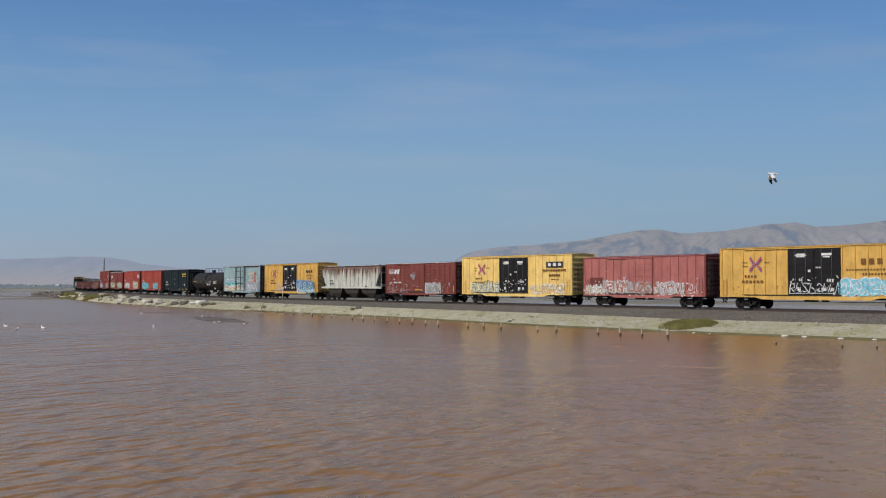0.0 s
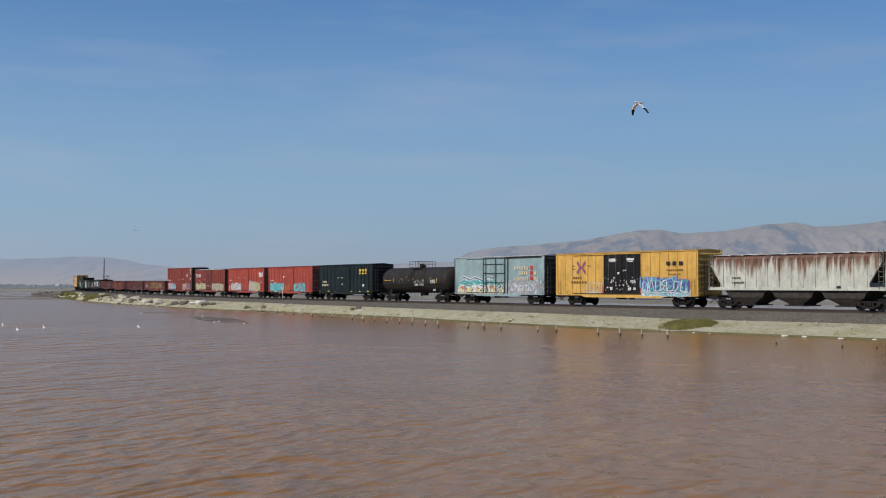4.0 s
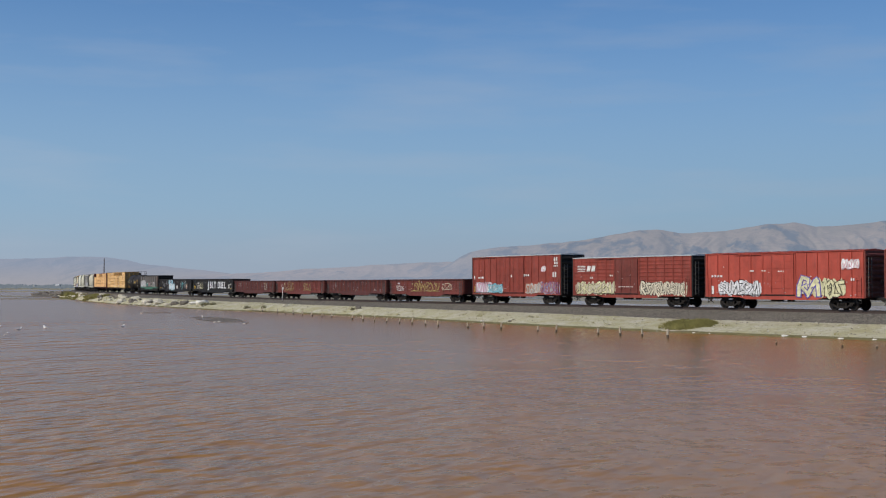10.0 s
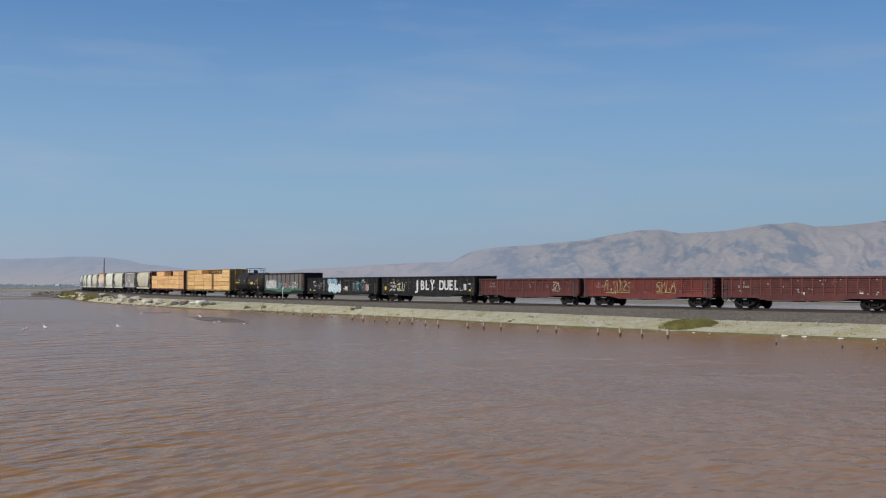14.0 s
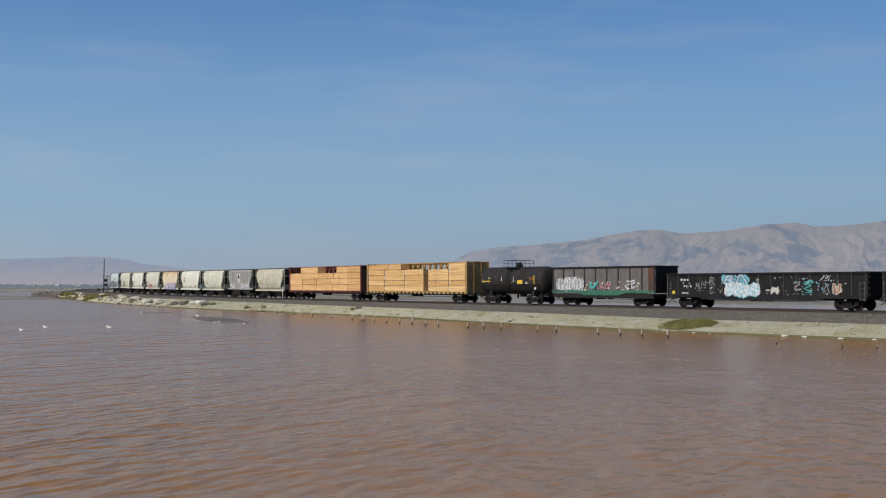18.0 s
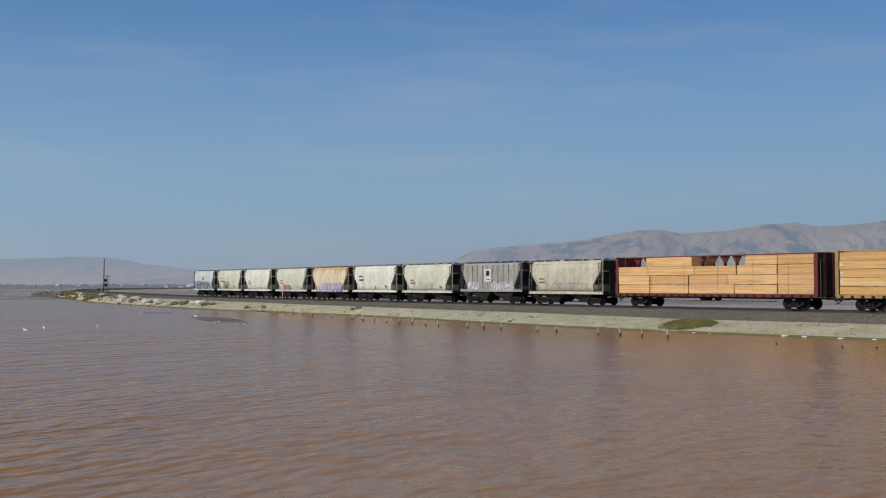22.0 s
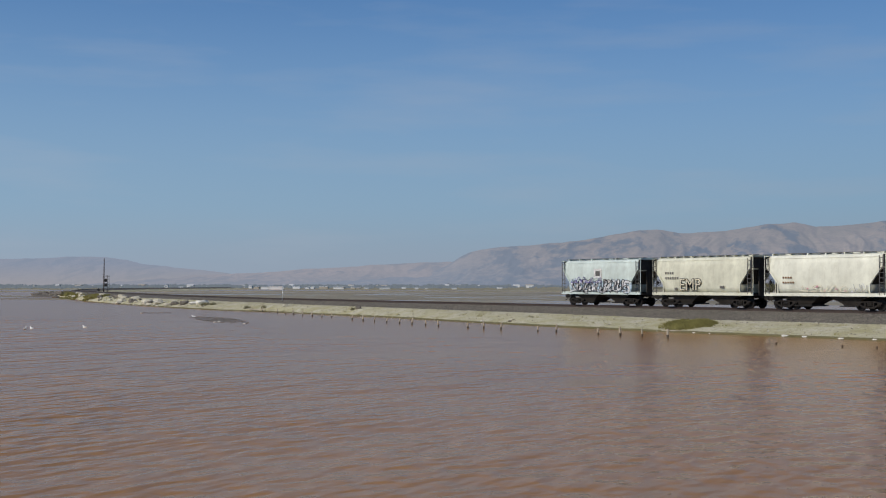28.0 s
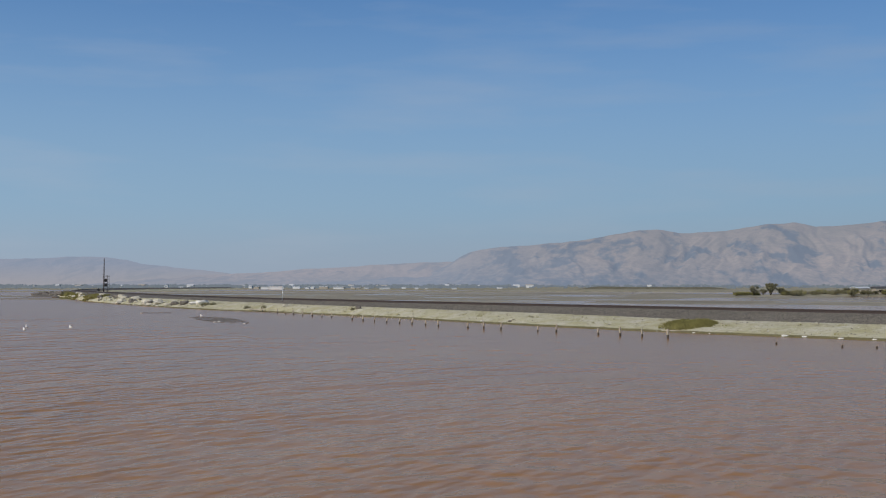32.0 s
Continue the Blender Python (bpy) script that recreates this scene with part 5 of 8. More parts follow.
# ---------------------------------------------------------------- centrebeam lumber cars
def centrebeam(name, label, L, H, mat, tiers, gaps, cuts, seed, wood, group="lumber cars of the train"):
    """gaps: bundles left out, (tier, x0, x1); cuts: where the stacks of each tier part."""
    car = thing(name, label, "lumber car", group)
    zd = 1.16
    bm = bmesh.new()
    prism(bm, ((-L / 2, zd), (L / 2, zd), (L / 2, 0.98), (L / 2 - 3.6, 0.96), (L / 2 - 5, 0.8), (-L / 2 + 5, 0.8), (-L / 2 + 3.6, 0.96), (-L / 2, 0.98)), -0.35, 0.35)
    part("centre_sill", bm, STEEL_DARK, car)
    bm = bmesh.new()
    box(bm, -L / 2, L / 2, -HALF + 0.02, HALF - 0.02, zd - 0.03, zd + 0.03)
    for side in (-1, 1):
        ys = sorted((side * (HALF - 0.1), side * (HALF + 0.01)))
        box(bm, -L / 2, L / 2, ys[0], ys[1], zd - 0.2, zd + 0.06)
    part("deck", bm, mat, car)
    n = int(L / 0.9)
    key = f"winch_{mat.name}"

    def make_winch(b):
        box(b, -0.1, 0.1, -0.08, 0.05, -0.14, 0.1)
        tube(b, (-0.14, -0.05, -0.06), (0.14, -0.05, -0.06), 0.045, 6)
    for i in range(n):
        at(part("tie_down_winch", shared(key, make_winch, WHITE_P if i % 5 == 2 else STEEL_DARK), None, car), -L / 2 + 0.5 + (L - 1) * i / (n - 1), -HALF, zd - 0.1)
    for sx in (-1, 1):
        bm = bmesh.new()
        xs_ = sorted((sx * (L / 2 - 0.12), sx * L / 2))
        box(bm, xs_[0] + 0.03, xs_[1] - 0.03, -HALF + 0.08, HALF - 0.08, zd, H - 0.05)
        head = part("bulkhead", bm, mat if mat is CBYEL else RUST, car)
        for y in (-HALF, -0.55, 0.45, HALF - 0.12):
            bm = bmesh.new()
            box(bm, *sorted((sx * (L / 2 - 0.2), sx * (L / 2 + 0.12))), y, y + 0.12, zd - 0.1, H)
            part("bulkhead_post", bm, mat, head)
        for z in (zd + 1.1, zd + 2.3, H - 0.15):
            bm = bmesh.new()
            box(bm, *sorted((sx * (L / 2), sx * (L / 2 + 0.08))), -HALF + 0.12, HALF - 0.12, z, z + 0.12)
            part("bulkhead_rail", bm, mat, head)
        e = part("ladder", shared("cb_ladder", make_ladder, LADDER_GREY), None, car)
        at(e, sx * (L / 2 + 0.16), -1.1, zd - 0.1, 90 * sx)
    # the beam: top girder with braces between posts
    bm = bmesh.new()
    prism(bm, ((-L / 2, H), (L / 2, H), (L / 2, H - 0.1), (-L / 2, H - 0.1)), -0.28, 0.28)
    part("top_girder", bm, mat, car)
    m = int(L / 1.25)
    for i in range(1, m):
        x = -L / 2 + L * i / m
        bm = bmesh.new()
        box(bm, x - 0.06, x + 0.06, -0.16, 0.16, zd, H - 0.1)
        prism(bm, ((x - 0.06, H - 0.75), (x - 0.06, H - 0.1), (x - 0.5, H - 0.1)), -0.08, 0.08)
        prism(bm, ((x + 0.06, H - 0.75), (x + 0.5, H - 0.1), (x + 0.06, H - 0.1)), -0.08, 0.08)
        part("beam_post", bm, mat, car)
    rnd = random.Random(seed)
    th = (H - 0.12 - zd - 0.06) / tiers
    for side in (-1, 1):
        for k in range(tiers):
            z0 = zd + 0.06 + th * k
            cut = cuts[k % len(cuts)]
            xs_ = [-L / 2 + 0.22] + [-L / 2 + c * L for c in cut] + [L / 2 - 0.22]
            for a, b2 in zip(xs_, xs_[1:]):
                mid = (a + b2) / 2
                if any(g == k and g0 < (mid + L / 2) / L < g1 for g, g0, g1 in gaps):
                    continue
                bm = bmesh.new()
                y1 = HALF - 0.03 - rnd.uniform(0, 0.018)
                ys = sorted((side * 0.2, side * y1))
                ex = rnd.uniform(0.0, 0.09)
                sp = 0.008 + rnd.uniform(0, 0.02)
                box(bm, a + ex, b2 - 0.02 - rnd.uniform(0, 0.06), ys[0], ys[1], z0 + sp, z0 + th - 0.008 - rnd.uniform(0, 0.035))
                pack = part("lumber_pack", bm, wood, car)
                if side < 0 and rnd.random() < 0.8 and tiers == 5:
                    bm = bmesh.new()
                    q = a + 0.08
                    box(bm, q, q + 0.24, -y1 - 0.012, -y1 + 0.004, z0 + th * 0.36, z0 + th * 0.68)
                    part("tag", bm, WHITE_P, pack, "white bundle tag")
    # straps over the load
    for q in (0.2, 0.38, 0.55, 0.72, 0.88):
        bm = bmesh.new()
        x = -L / 2 + q * L
        box(bm, x, x + 0.009, -HALF - 0.012, -HALF - 0.002, zd, H - 0.45)
        part("strap", bm, STEEL_DARK, car)
    gear(car, L, 2.5, brake=False, sill=(0.8, 0.95))
    return car

# ---------------------------------------------------------------- the train, from its head to its tail
CARS = []


def couple(car, rear, L):
    """rear: how far along the line the rear end of the body stands at the start."""
    CARS.append((car, rear - L / 2))
    return car


def cross_mark(car, x, z, s):
    bm = bmesh.new()
    for sx in (-1, 1):
        for k, (o, mi) in enumerate(((-0.02, 1), (0.09, 0), (0.20, 1))):
            top = 0.5 - 0.09 * k
            ribbon(bm, [(x + sx * (o + 0.46 * top / 0.5) * s, z + top * s), (x + sx * o * s, z), (x + sx * (o + 0.46 * top / 0.5) * s, z - top * s)], (0.10, 0.05)[mi] * s, -HALF - 0.02 - 0.003 * k, mi)
    for f in bm.faces:
        f.normal_update()
        if f.normal.y > 0:
            f.normal_flip()
    me = data_of(bm, [RED_P, BLUE_P], "emblem", flip=False)
    part("emblem", me, None, car, "red and blue crossed emblem")


def yellow_boxcar(label, mat, seed, second=False):
    L = 18.8
    car = boxcar("boxcar", label, L, 5.02, mat, mat, mat, (-2.45, 2.45, 2), posts=True, door_mat=BLACK_DOOR, pitch=1.15)
    cross_mark(car, -5.7, 3.7, 1.25)
    bars(car, "lettering", BROWN_P, [(-7.1, -6.55, 3.8, 3.9, 3), (-7.1, -6.55, 3.5, 3.6, 3), (-4.85, -4.3, 3.8, 3.9, 3), (-6.9, -5.6, 2.6, 2.8, 4), (-7.2, -4.9, 2.15, 2.36, 6)])
    specks(car, -2.3, 2.3, 1.25, 2.7, 34, WHITE_P, seed + 300, -HALF - 0.09, 0.085)
    specks(car, -8.8, -2.6, 1.05, 2.0, 26, BROWN_P, seed + 320, -HALF - 0.018, 0.07)
    specks(car, 2.6, 8.8, 1.05, 1.8, 20, BROWN_P, seed + 340, -HALF - 0.018, 0.07)
    bars(car, "notice", WHITE_P, [(-1.6, -0.8, 4.2, 4.5, 1), (-1.75, -0.65, 4.3, 4.4, 1), (0.75, 1.7, 4.3, 4.5, 1), (0.9, 1.55, 4.15, 4.25, 1), (0.2, 0.7, 3.3, 3.42, 3), (-1.4, -1.0, 2.3, 2.5, 2), (1.2, 1.9, 2.2, 2.45, 3), (-0.5, -0.25, 3.0, 3.2, 1), (-1.5, -1.2, 1.5, 1.8, 1), (0.9, 1.3, 1.5, 1.75, 1), (1.6, 1.9, 1.5, 1.75, 1)], -HALF - 0.085)
    return car


# yellow car at the head, with orange-brown marks and a pale blue tag
c = couple(yellow_boxcar("yellow steel box car with black double doors and blue graffiti", YELLOW, 1), -0.7, 18.8)
bars(c, "lettering", BROWN_P, [(4.1, 6.2, 3.55, 4.0, 3), (2.9, 7.6, 3.1, 3.22, 18), (4.3, 6.4, 2.75, 2.9, 8)])
spray(c, 2.4, 8.6, 1.1, 2.55, ("cyan", "white", "cyan"), 11, 7, label="pale blue sprayed tag")
spray(c, -2.3, 2.2, 1.25, 2.2, (None, "white", "black"), 12, 7, -HALF - 0.09, 0.5, label="small white tags")

# faded pink car
L = 15.6
c = couple(boxcar("boxcar", "faded pink-red steel box car with graffiti low down", L, 4.58, PINK, MAROON, PINK, (-1.6, 1.5, 1)), 16.7, L)
bars(c, "lettering", WHITE_P, [(-6.6, -5.6, 2.35, 2.55, 3), (-6.6, -5.3, 2.0, 2.2, 4), (-2.3, -1.9, 2.6, 2.75, 2), (-2.3, -1.7, 2.2, 2.4, 2)])
bm = bmesh.new()
box(bm, -6.9, -5.1, -HALF - 0.034, -HALF - 0.024, 1.85, 2.7)
part("repaint_patch", bm, MAROON, c)
spray(c, -7.5, -5.0, 1.1, 2.0, ("white", "brick", "cream"), 21, 4, thick=0.8)
spray(c, -5.0, -1.7, 1.15, 2.5, ("grey", "white", "brick"), 22, 5, thick=0.8, label="thin white sprayed tag")
spray(c, -1.5, 1.3, 1.2, 2.3, ("grey", "grey", "brick"), 23, 4, -HALF - 0.1, 0.8)
spray(c, 1.7, 5.4, 1.15, 2.3, ("brick", "white", "grey"), 24, 6, thick=0.85)
spray(c, 5.6, 7.0, 1.2, 2.2, (None, "white", "pinkish"), 25, 2, thick=0.4)
specks(c, -8.0, 8.0, 1.0, 1.6, 60, SPRAY["cream"], 26, -HALF - 0.1, 0.11)
specks(c, -7.6, -4.0, 1.1, 2.4, 30, SPRAY["white"], 27, -HALF - 0.1, 0.14)

# second yellow car
c = couple(yellow_boxcar("yellow steel box car with black double doors and white tags", YELLOW_B, 2), 37.35, 18.8)
bm = bmesh.new()
box(bm, 5.5, 8.2, -HALF - 0.03, -HALF - 0.02, 3.75, 4.35)
b = part("logo_panel", bm, BLACK_P, c, "black panel with white block letters' shapes")
bars(b, "logo_mark", WHITE_P, [(5.65, 8.05, 3.9, 4.22, 3)], -HALF - 0.04)
bars(c, "lettering", BROWN_P, [(4.9, 8.6, 3.35, 3.6, 14), (5.9, 7.7, 2.85, 3.1, 7), (6.2, 7.5, 2.5, 2.62, 7)])
spray(c, -7.6, -2.5, 1.05, 2.35, ("white", "black", "lemon"), 31, 8, label="white and black sprayed tag")
spray(c, 2.6, 8.6, 1.1, 2.0, ("cream", "grey", "cream"), 32, 13, thick=0.5)
specks(c, 2.6, 8.8, 1.05, 2.1, 60, SPRAY["white"], 33, -HALF - 0.06, 0.14)

# maroon car with a white mark
def ring_mark(car, x, z, r, mat):
    """A worn round emblem: two broken rings and a cross."""
    bm = bmesh.new()
    for k, q in enumerate((1.0, 0.62)):
        for a0 in (0.2, 2.4, 4.4):
            ribbon(bm, [(x + r * q * math.cos(a0 + k + 0.2 * i), z + r * q * math.sin(a0 + k + 0.2 * i)) for i in range(8)], 0.08 * r / 0.5, -HALF - 0.1, 0)
    ribbon(bm, [(x - r * 0.5, z), (x + r * 0.5, z)], 0.06, -HALF - 0.104, 0)
    ribbon(bm, [(x, z - r * 0.5), (x, z + r * 0.5)], 0.06, -HALF - 0.108, 0)
    part("emblem", painted_faces(bm, mat), None, car, "worn grey round emblem")


def horse_mark(c, x, z):
    bars(c, "logo_mark", WHITE_P, [(x, x + 1.1, z + 0.48, z + 0.55, 1), (x, x + 1.1, z + 0.32, z + 0.39, 1), (x, x + 1.1, z + 0.16, z + 0.23, 1), (x, x + 1.1, z, z + 0.07, 1)], -HALF - 0.03)
    bm = bmesh.new()
    for q in (1.3, 1.95):
        prism(bm, ((x + q, z), (x + q + 0.14, z + 0.55), (x + q + 0.62, z + 0.55), (x + q + 0.48, z)), -HALF - 0.035, -HALF - 0.02)
    part("logo_mark", bm, WHITE_P, c, "white slanted block mark")


c = couple(boxcar("boxcar", "maroon steel box car with a white mark and tags", 15.6, 4.58, MAROON_B, MAROON, ROOF_GALV, (-2.1, 1.3, 1), corrugated=True), 54.5, 15.6)
horse_mark(c, -7.0, 3.35)
bars(c, "lettering", WHITE_P, [(-5.9, -5.4, 2.6, 2.75, 2), (-5.9, -4.0, 2.2, 2.4, 6), (-6.9, -6.3, 2.2, 2.35, 2)])
spray(c, -7.5, -5.2, 1.05, 1.75, (None, "grey", "brick"), 41, 8, thick=0.35)
spray(c, 1.5, 4.8, 1.0, 2.3, ("white", "white", "grey"), 42, 8, label="white sprayed tag")
spray(c, 1.8, 4.9, 1.1, 2.2, (None, "black", "lemon"), 43, 6, -HALF - 0.07, 0.3)
ring_mark(c, -1.2, 3.05, 0.42, SPRAY["grey"])
specks(c, -1.6, -0.8, 2.65, 3.45, 9, SPRAY["grey"], 46, -HALF - 0.115, 0.16)
spray(c, -4.4, -2.4, 1.05, 1.5, (None, "grey", "cream"), 44, 7, thick=0.4)
specks(c, -7.4, 7.2, 1.1, 2.2, 40, SPRAY["grey"], 45, -HALF - 0.1, 0.12)
bars(c, "stripe", YELLOW_P, [(-0.8, 0.9, 1.35, 1.5, 5), (7.6, 7.7, 1.2, 1.9, 1), (4.7, 4.78, 1.5, 2.3, 1)], -HALF - 0.09)

# rust-streaked pale hopper
c = couple(covered_hopper("covered_hopper", "pale grey ribbed covered hopper with rust along the top", 17.1, 4.42, HOPRUSTY, posts=15, round_side=0.04, bays=3, hatch_rail=12, zmid=3.2, zs=1.78, walk_mat=WALK_GALV), 72.8, 17.1)
bars(c, "lettering", BLACK_P, [(-6.0, -5.0, 2.5, 2.65, 4), (-6.0, -4.6, 2.1, 2.25, 6), (4.3, 4.7, 1.7, 1.9, 1)], -HALF - 0.015)

# third yellow car
c = couple(yellow_boxcar("faded yellow steel box car with black doors and blue-violet tag", YELLOW, 3), 92.9, 18.8)
bars(c, "logo_mark", BLACK_P, [(5.6, 7.9, 3.75, 4.1, 3)], -HALF - 0.03)
bars(c, "lettering", BROWN_P, [(5.7, 7.8, 3.25, 3.4, 8), (6.0, 7.5, 2.9, 3.0, 6)])
spray(c, 2.6, 8.6, 0.95, 1.75, ("white", "white", "cyan"), 53, 12)
spray(c, 2.5, 7.0, 1.5, 2.75, ("violet", "violet", "cyan"), 51, 9, -HALF - 0.06, label="violet and cyan sprayed tag")
spray(c, 4.0, 8.5, 1.3, 2.5, ("violet", "violet", "teal"), 54, 8, -HALF - 0.1, 0.9)
spray(c, 2.8, 8.4, 1.2, 2.5, (None, "white", "cyan"), 55, 7, -HALF - 0.14, 0.6)
spray(c, -5.0, -2.4, 1.15, 2.3, (None, "pale", "white"), 52, 6, thick=0.4)
bars(c, "stripe", RED_P, [(2.47, 2.55, 1.1, 2.0, 1), (-2.6, -2.5, 1.1, 2.0, 1)], -HALF - 0.06)

# teal-blue car
L = 16.1
c = couple(boxcar("boxcar", "faded teal-blue box car with frame doors and large graffiti", L, 5.02, BLUECAR, BLACKPOST, ROOF_GALV, (-2.4, 1.3, 2), posts=False), 111.0, L)
bm = bmesh.new()
for x in (-2.5, -2.0, -0.2, 1.35, 1.9):
    box(bm, x, x + 0.09, -HALF - 0.1, -HALF - 0.05, 1.1, 4.9)
for z in (2.2, 3.2, 4.2, 4.85):
    box(bm, -2.5, 1.4, -HALF - 0.1, -HALF - 0.055, z, z + 0.07)
part("door_frame", bm, STEEL_DARK, c, "dark door frame bars")
bm = bmesh.new()
box(bm, -2.6, 7.6, -HALF - 0.06, -HALF + 0.02, 4.86, 4.98)
part("door_track", bm, STEEL_DARK, c)
bars(c, "lettering", CREAM_P, [(3.0, 5.5, 3.6, 3.95, 6), (3.9, 5.4, 3.05, 3.4, 4), (3.0, 5.5, 2.5, 2.85, 7), (6.35, 6.8, 3.05, 3.4, 1), (6.35, 7.2, 2.5, 2.85, 2)])
bars(c, "logo_mark", RED_P, [(5.75, 6.2, 3.6, 4.0, 1), (5.75, 6.2, 3.05, 3.45, 1), (5.75, 6.2, 2.5, 2.9, 1)])
cloud_piece(c, [(-7.5, 1.3), (-7.2, 2.3), (-6.4, 2.78), (-5.6, 2.7), (-5.0, 2.5), (-4.3, 2.75), (-3.3, 2.6), (-2.7, 2.45), (-1.8, 2.8), (-0.9, 2.75), (0.0, 2.3), (0.9, 1.75), (1.5, 1.15)], 1.03,
            [(4.0, "pale"), (2.45, "teal"), (1.95, "white"), (1.75, "orange"), (1.55, "lemon"), (1.25, "cream")], 61, label="large scalloped white, teal and orange sprayed piece")
spray(c, 1.8, 7.8, 1.05, 2.5, ("pale", "grey", "grey"), 64, 8, thick=1.1, label="silver sprayed tag with white letters")
spray(c, 2.6, 6.2, 1.35, 2.0, (None, "white", "white"), 65, 5, -HALF - 0.06, 0.5)

# black tank car
c = couple(tank_car("tank_car", "long black tank car with rail platform on top", 15.6, 15.2, 1.54, 2.58), 128.3, 15.6)
bars(c, "stripe", YELLOW_P, [(-6.6, -4.9, 2.5, 2.6, 9), (-4.3, -4.25, 2.4, 2.8, 1), (-2.2, -2.15, 2.4, 2.7, 1), (0.3, 0.35, 2.4, 2.75, 1), (2.5, 2.55, 2.4, 2.75, 1), (5.6, 5.66, 2.2, 2.85, 1)], -1.55)
spray(c, 0.6, 3.0, 1.9, 2.6, (None, "grey", "grey"), 71, 4, -1.57, 0.4)
bars(c, "placard", WHITE_P, [(4.2, 5.3, 2.35, 2.6, 3), (4.2, 5.3, 2.2, 2.28, 1), (0.9, 1.5, 1.9, 2.15, 1), (1.9, 2.6, 2.05, 2.2, 2), (4.9, 5.5, 1.3, 1.5, 3)], -1.55)

# dark blue-green car
L = 15.45
c = couple(boxcar("boxcar", "dark blue-green box car with small yellow lettering", L, 4.62, DKGREEN, BLACKCAR, DKGREEN, (-1.6, 1.5, 1)), 145.65, L)
bars(c, "lettering", CREAM_P, [(-6.6, -5.2, 2.3, 2.55, 4), (-6.7, -4.7, 1.85, 2.1, 6), (-2.0, -1.5, 2.9, 3.05, 2), (-0.9, -0.5, 2.9, 3.05, 1), (-0.9, -0.4, 2.0, 2.2, 2)])
bars(c, "logo_mark", YELLOW_P, [(4.1, 6.4, 3.75, 4.05, 3), (4.1, 6.4, 3.4, 3.6, 3)])
bars(c, "stripe", YELLOW_P, [(-7.5, -7.1, 1.1, 1.22, 1), (-4.9, -4.4, 1.1, 1.2, 1), (-2.7, -2.3, 1.1, 1.2, 1), (1.9, 2.3, 1.1, 1.2, 1), (4.2, 4.6, 1.1, 1.2, 1), (6.4, 6.9, 1.08, 1.25, 1)])
bars(c, "placard", WHITE_P, [(5.1, 5.6, 1.8, 2.1, 1)])

# three red cars and the tall brick-red one
L = 15.7
c = couple(boxcar("boxcar", "bright red box car with teal graffiti", L, 4.6, REDCAR, MAROON, REDCAR, (-1.5, 1.5, 1)), 163.6, L)
spray(c, -7.0, -2.0, 1.05, 2.35, ("teal", "teal", "cyan"), 81, 7, label="teal sprayed piece")
spray(c, -2.6, 0.4, 1.1, 2.1, (None, "orange", "brick"), 82, 5, -HALF - 0.1, 0.5)
spray(c, 1.7, 5.6, 1.05, 2.25, (None, "teal", "cyan"), 83, 6, label="teal sprayed tag")
bars(c, "lettering", WHITE_P, [(-6.9, -5.7, 2.55, 2.75, 4), (-2.3, -1.9, 3.05, 3.3, 1), (-1.6, -1.2, 3.2, 3.3, 1)])
L = 15.6
c = couple(boxcar("boxcar", "bright red box car with black and purple graffiti", L, 4.6, REDCAR, MAROON, REDCAR, (-1.7, 1.4, 1)), 181.0, L)
spray(c, -6.2, -2.0, 1.05, 2.35, ("white", "black", "white"), 91, 6, thick=0.9, label="black on white sprayed tag")
spray(c, 3.7, 6.0, 1.05, 2.5, ("lemon", "black", "lemon"), 94, 3, thick=1.05)
spray(c, 1.9, 3.9, 1.05, 2.5, ("lemon", "violet", "lemon"), 92, 2, -HALF - 0.05, 1.05, label="purple on pale yellow sprayed tag")
spray(c, 5.9, 7.3, 3.2, 4.0, ("white", "pinkish", "white"), 93, 3, thick=1.6)
bars(c, "lettering", WHITE_P, [(-7.2, -5.9, 2.65, 2.82, 4), (-3.0, -2.6, 3.1, 3.2, 1), (-1.8, -1.4, 3.1, 3.2, 1), (-0.2, 0.5, 3.05, 3.15, 3), (6.6, 7.0, 2.3, 2.5, 2), (-7.2, -6.9, 1.2, 1.9, 1)])
L = 15.65
c = couple(boxcar("boxcar", "maroon box car with white mark and plum door", L, 4.58, BRICKRED, STEEL_DARK, ROOF_GALV, (-1.9, 1.2, 1), door_mat=MAROON, corrugated=True), 198.3, L)
horse_mark(c, -7.1, 3.3)
spray(c, -7.3, -1.9, 1.05, 2.3, ("cream", "black", "lemon"), 101, 9, label="cream and grey sprayed tag")
spray(c, 1.6, 7.2, 1.05, 2.3, ("cream", "black", "cream"), 102, 9, thick=0.8, label="cream sprayed tag")
bars(c, "lettering", WHITE_P, [(-5.4, -4.9, 2.6, 2.75, 2), (-2.6, -2.1, 2.8, 2.95, 2), (-1.4, 0.6, 1.7, 1.85, 8)])
L = 15.2
c = couple(boxcar("boxcar", "tall brick-red box car with white and pale graffiti", L, 5.05, BRICKRED, STEEL_DARK, ROOF_GALV, (-3.2, 1.6, 2)), 215.4, L)
spray(c, -6.9, -4.0, 1.05, 2.3, ("white", "pale", "pinkish"), 111, 6, thick=1.3, label="white sprayed tag")
spray(c, -4.6, -2.0, 1.1, 2.1, ("white", "black", "cyan"), 112, 5, -HALF - 0.1, 0.8)
spray(c, 2.0, 4.4, 1.1, 2.2, ("brick", "cream", "grey"), 113, 6, label="cream sprayed tag")
spray(c, 4.5, 7.4, 1.05, 2.3, ("grey", "violet", "brick"), 114, 7, thick=0.8)
bars(c, "repaint_patch", WHITE_P, [(6.5, 7.2, 4.45, 4.8, 2), (6.55, 7.25, 4.1, 4.35, 2), (6.5, 7.2, 3.85, 4.0, 3)])
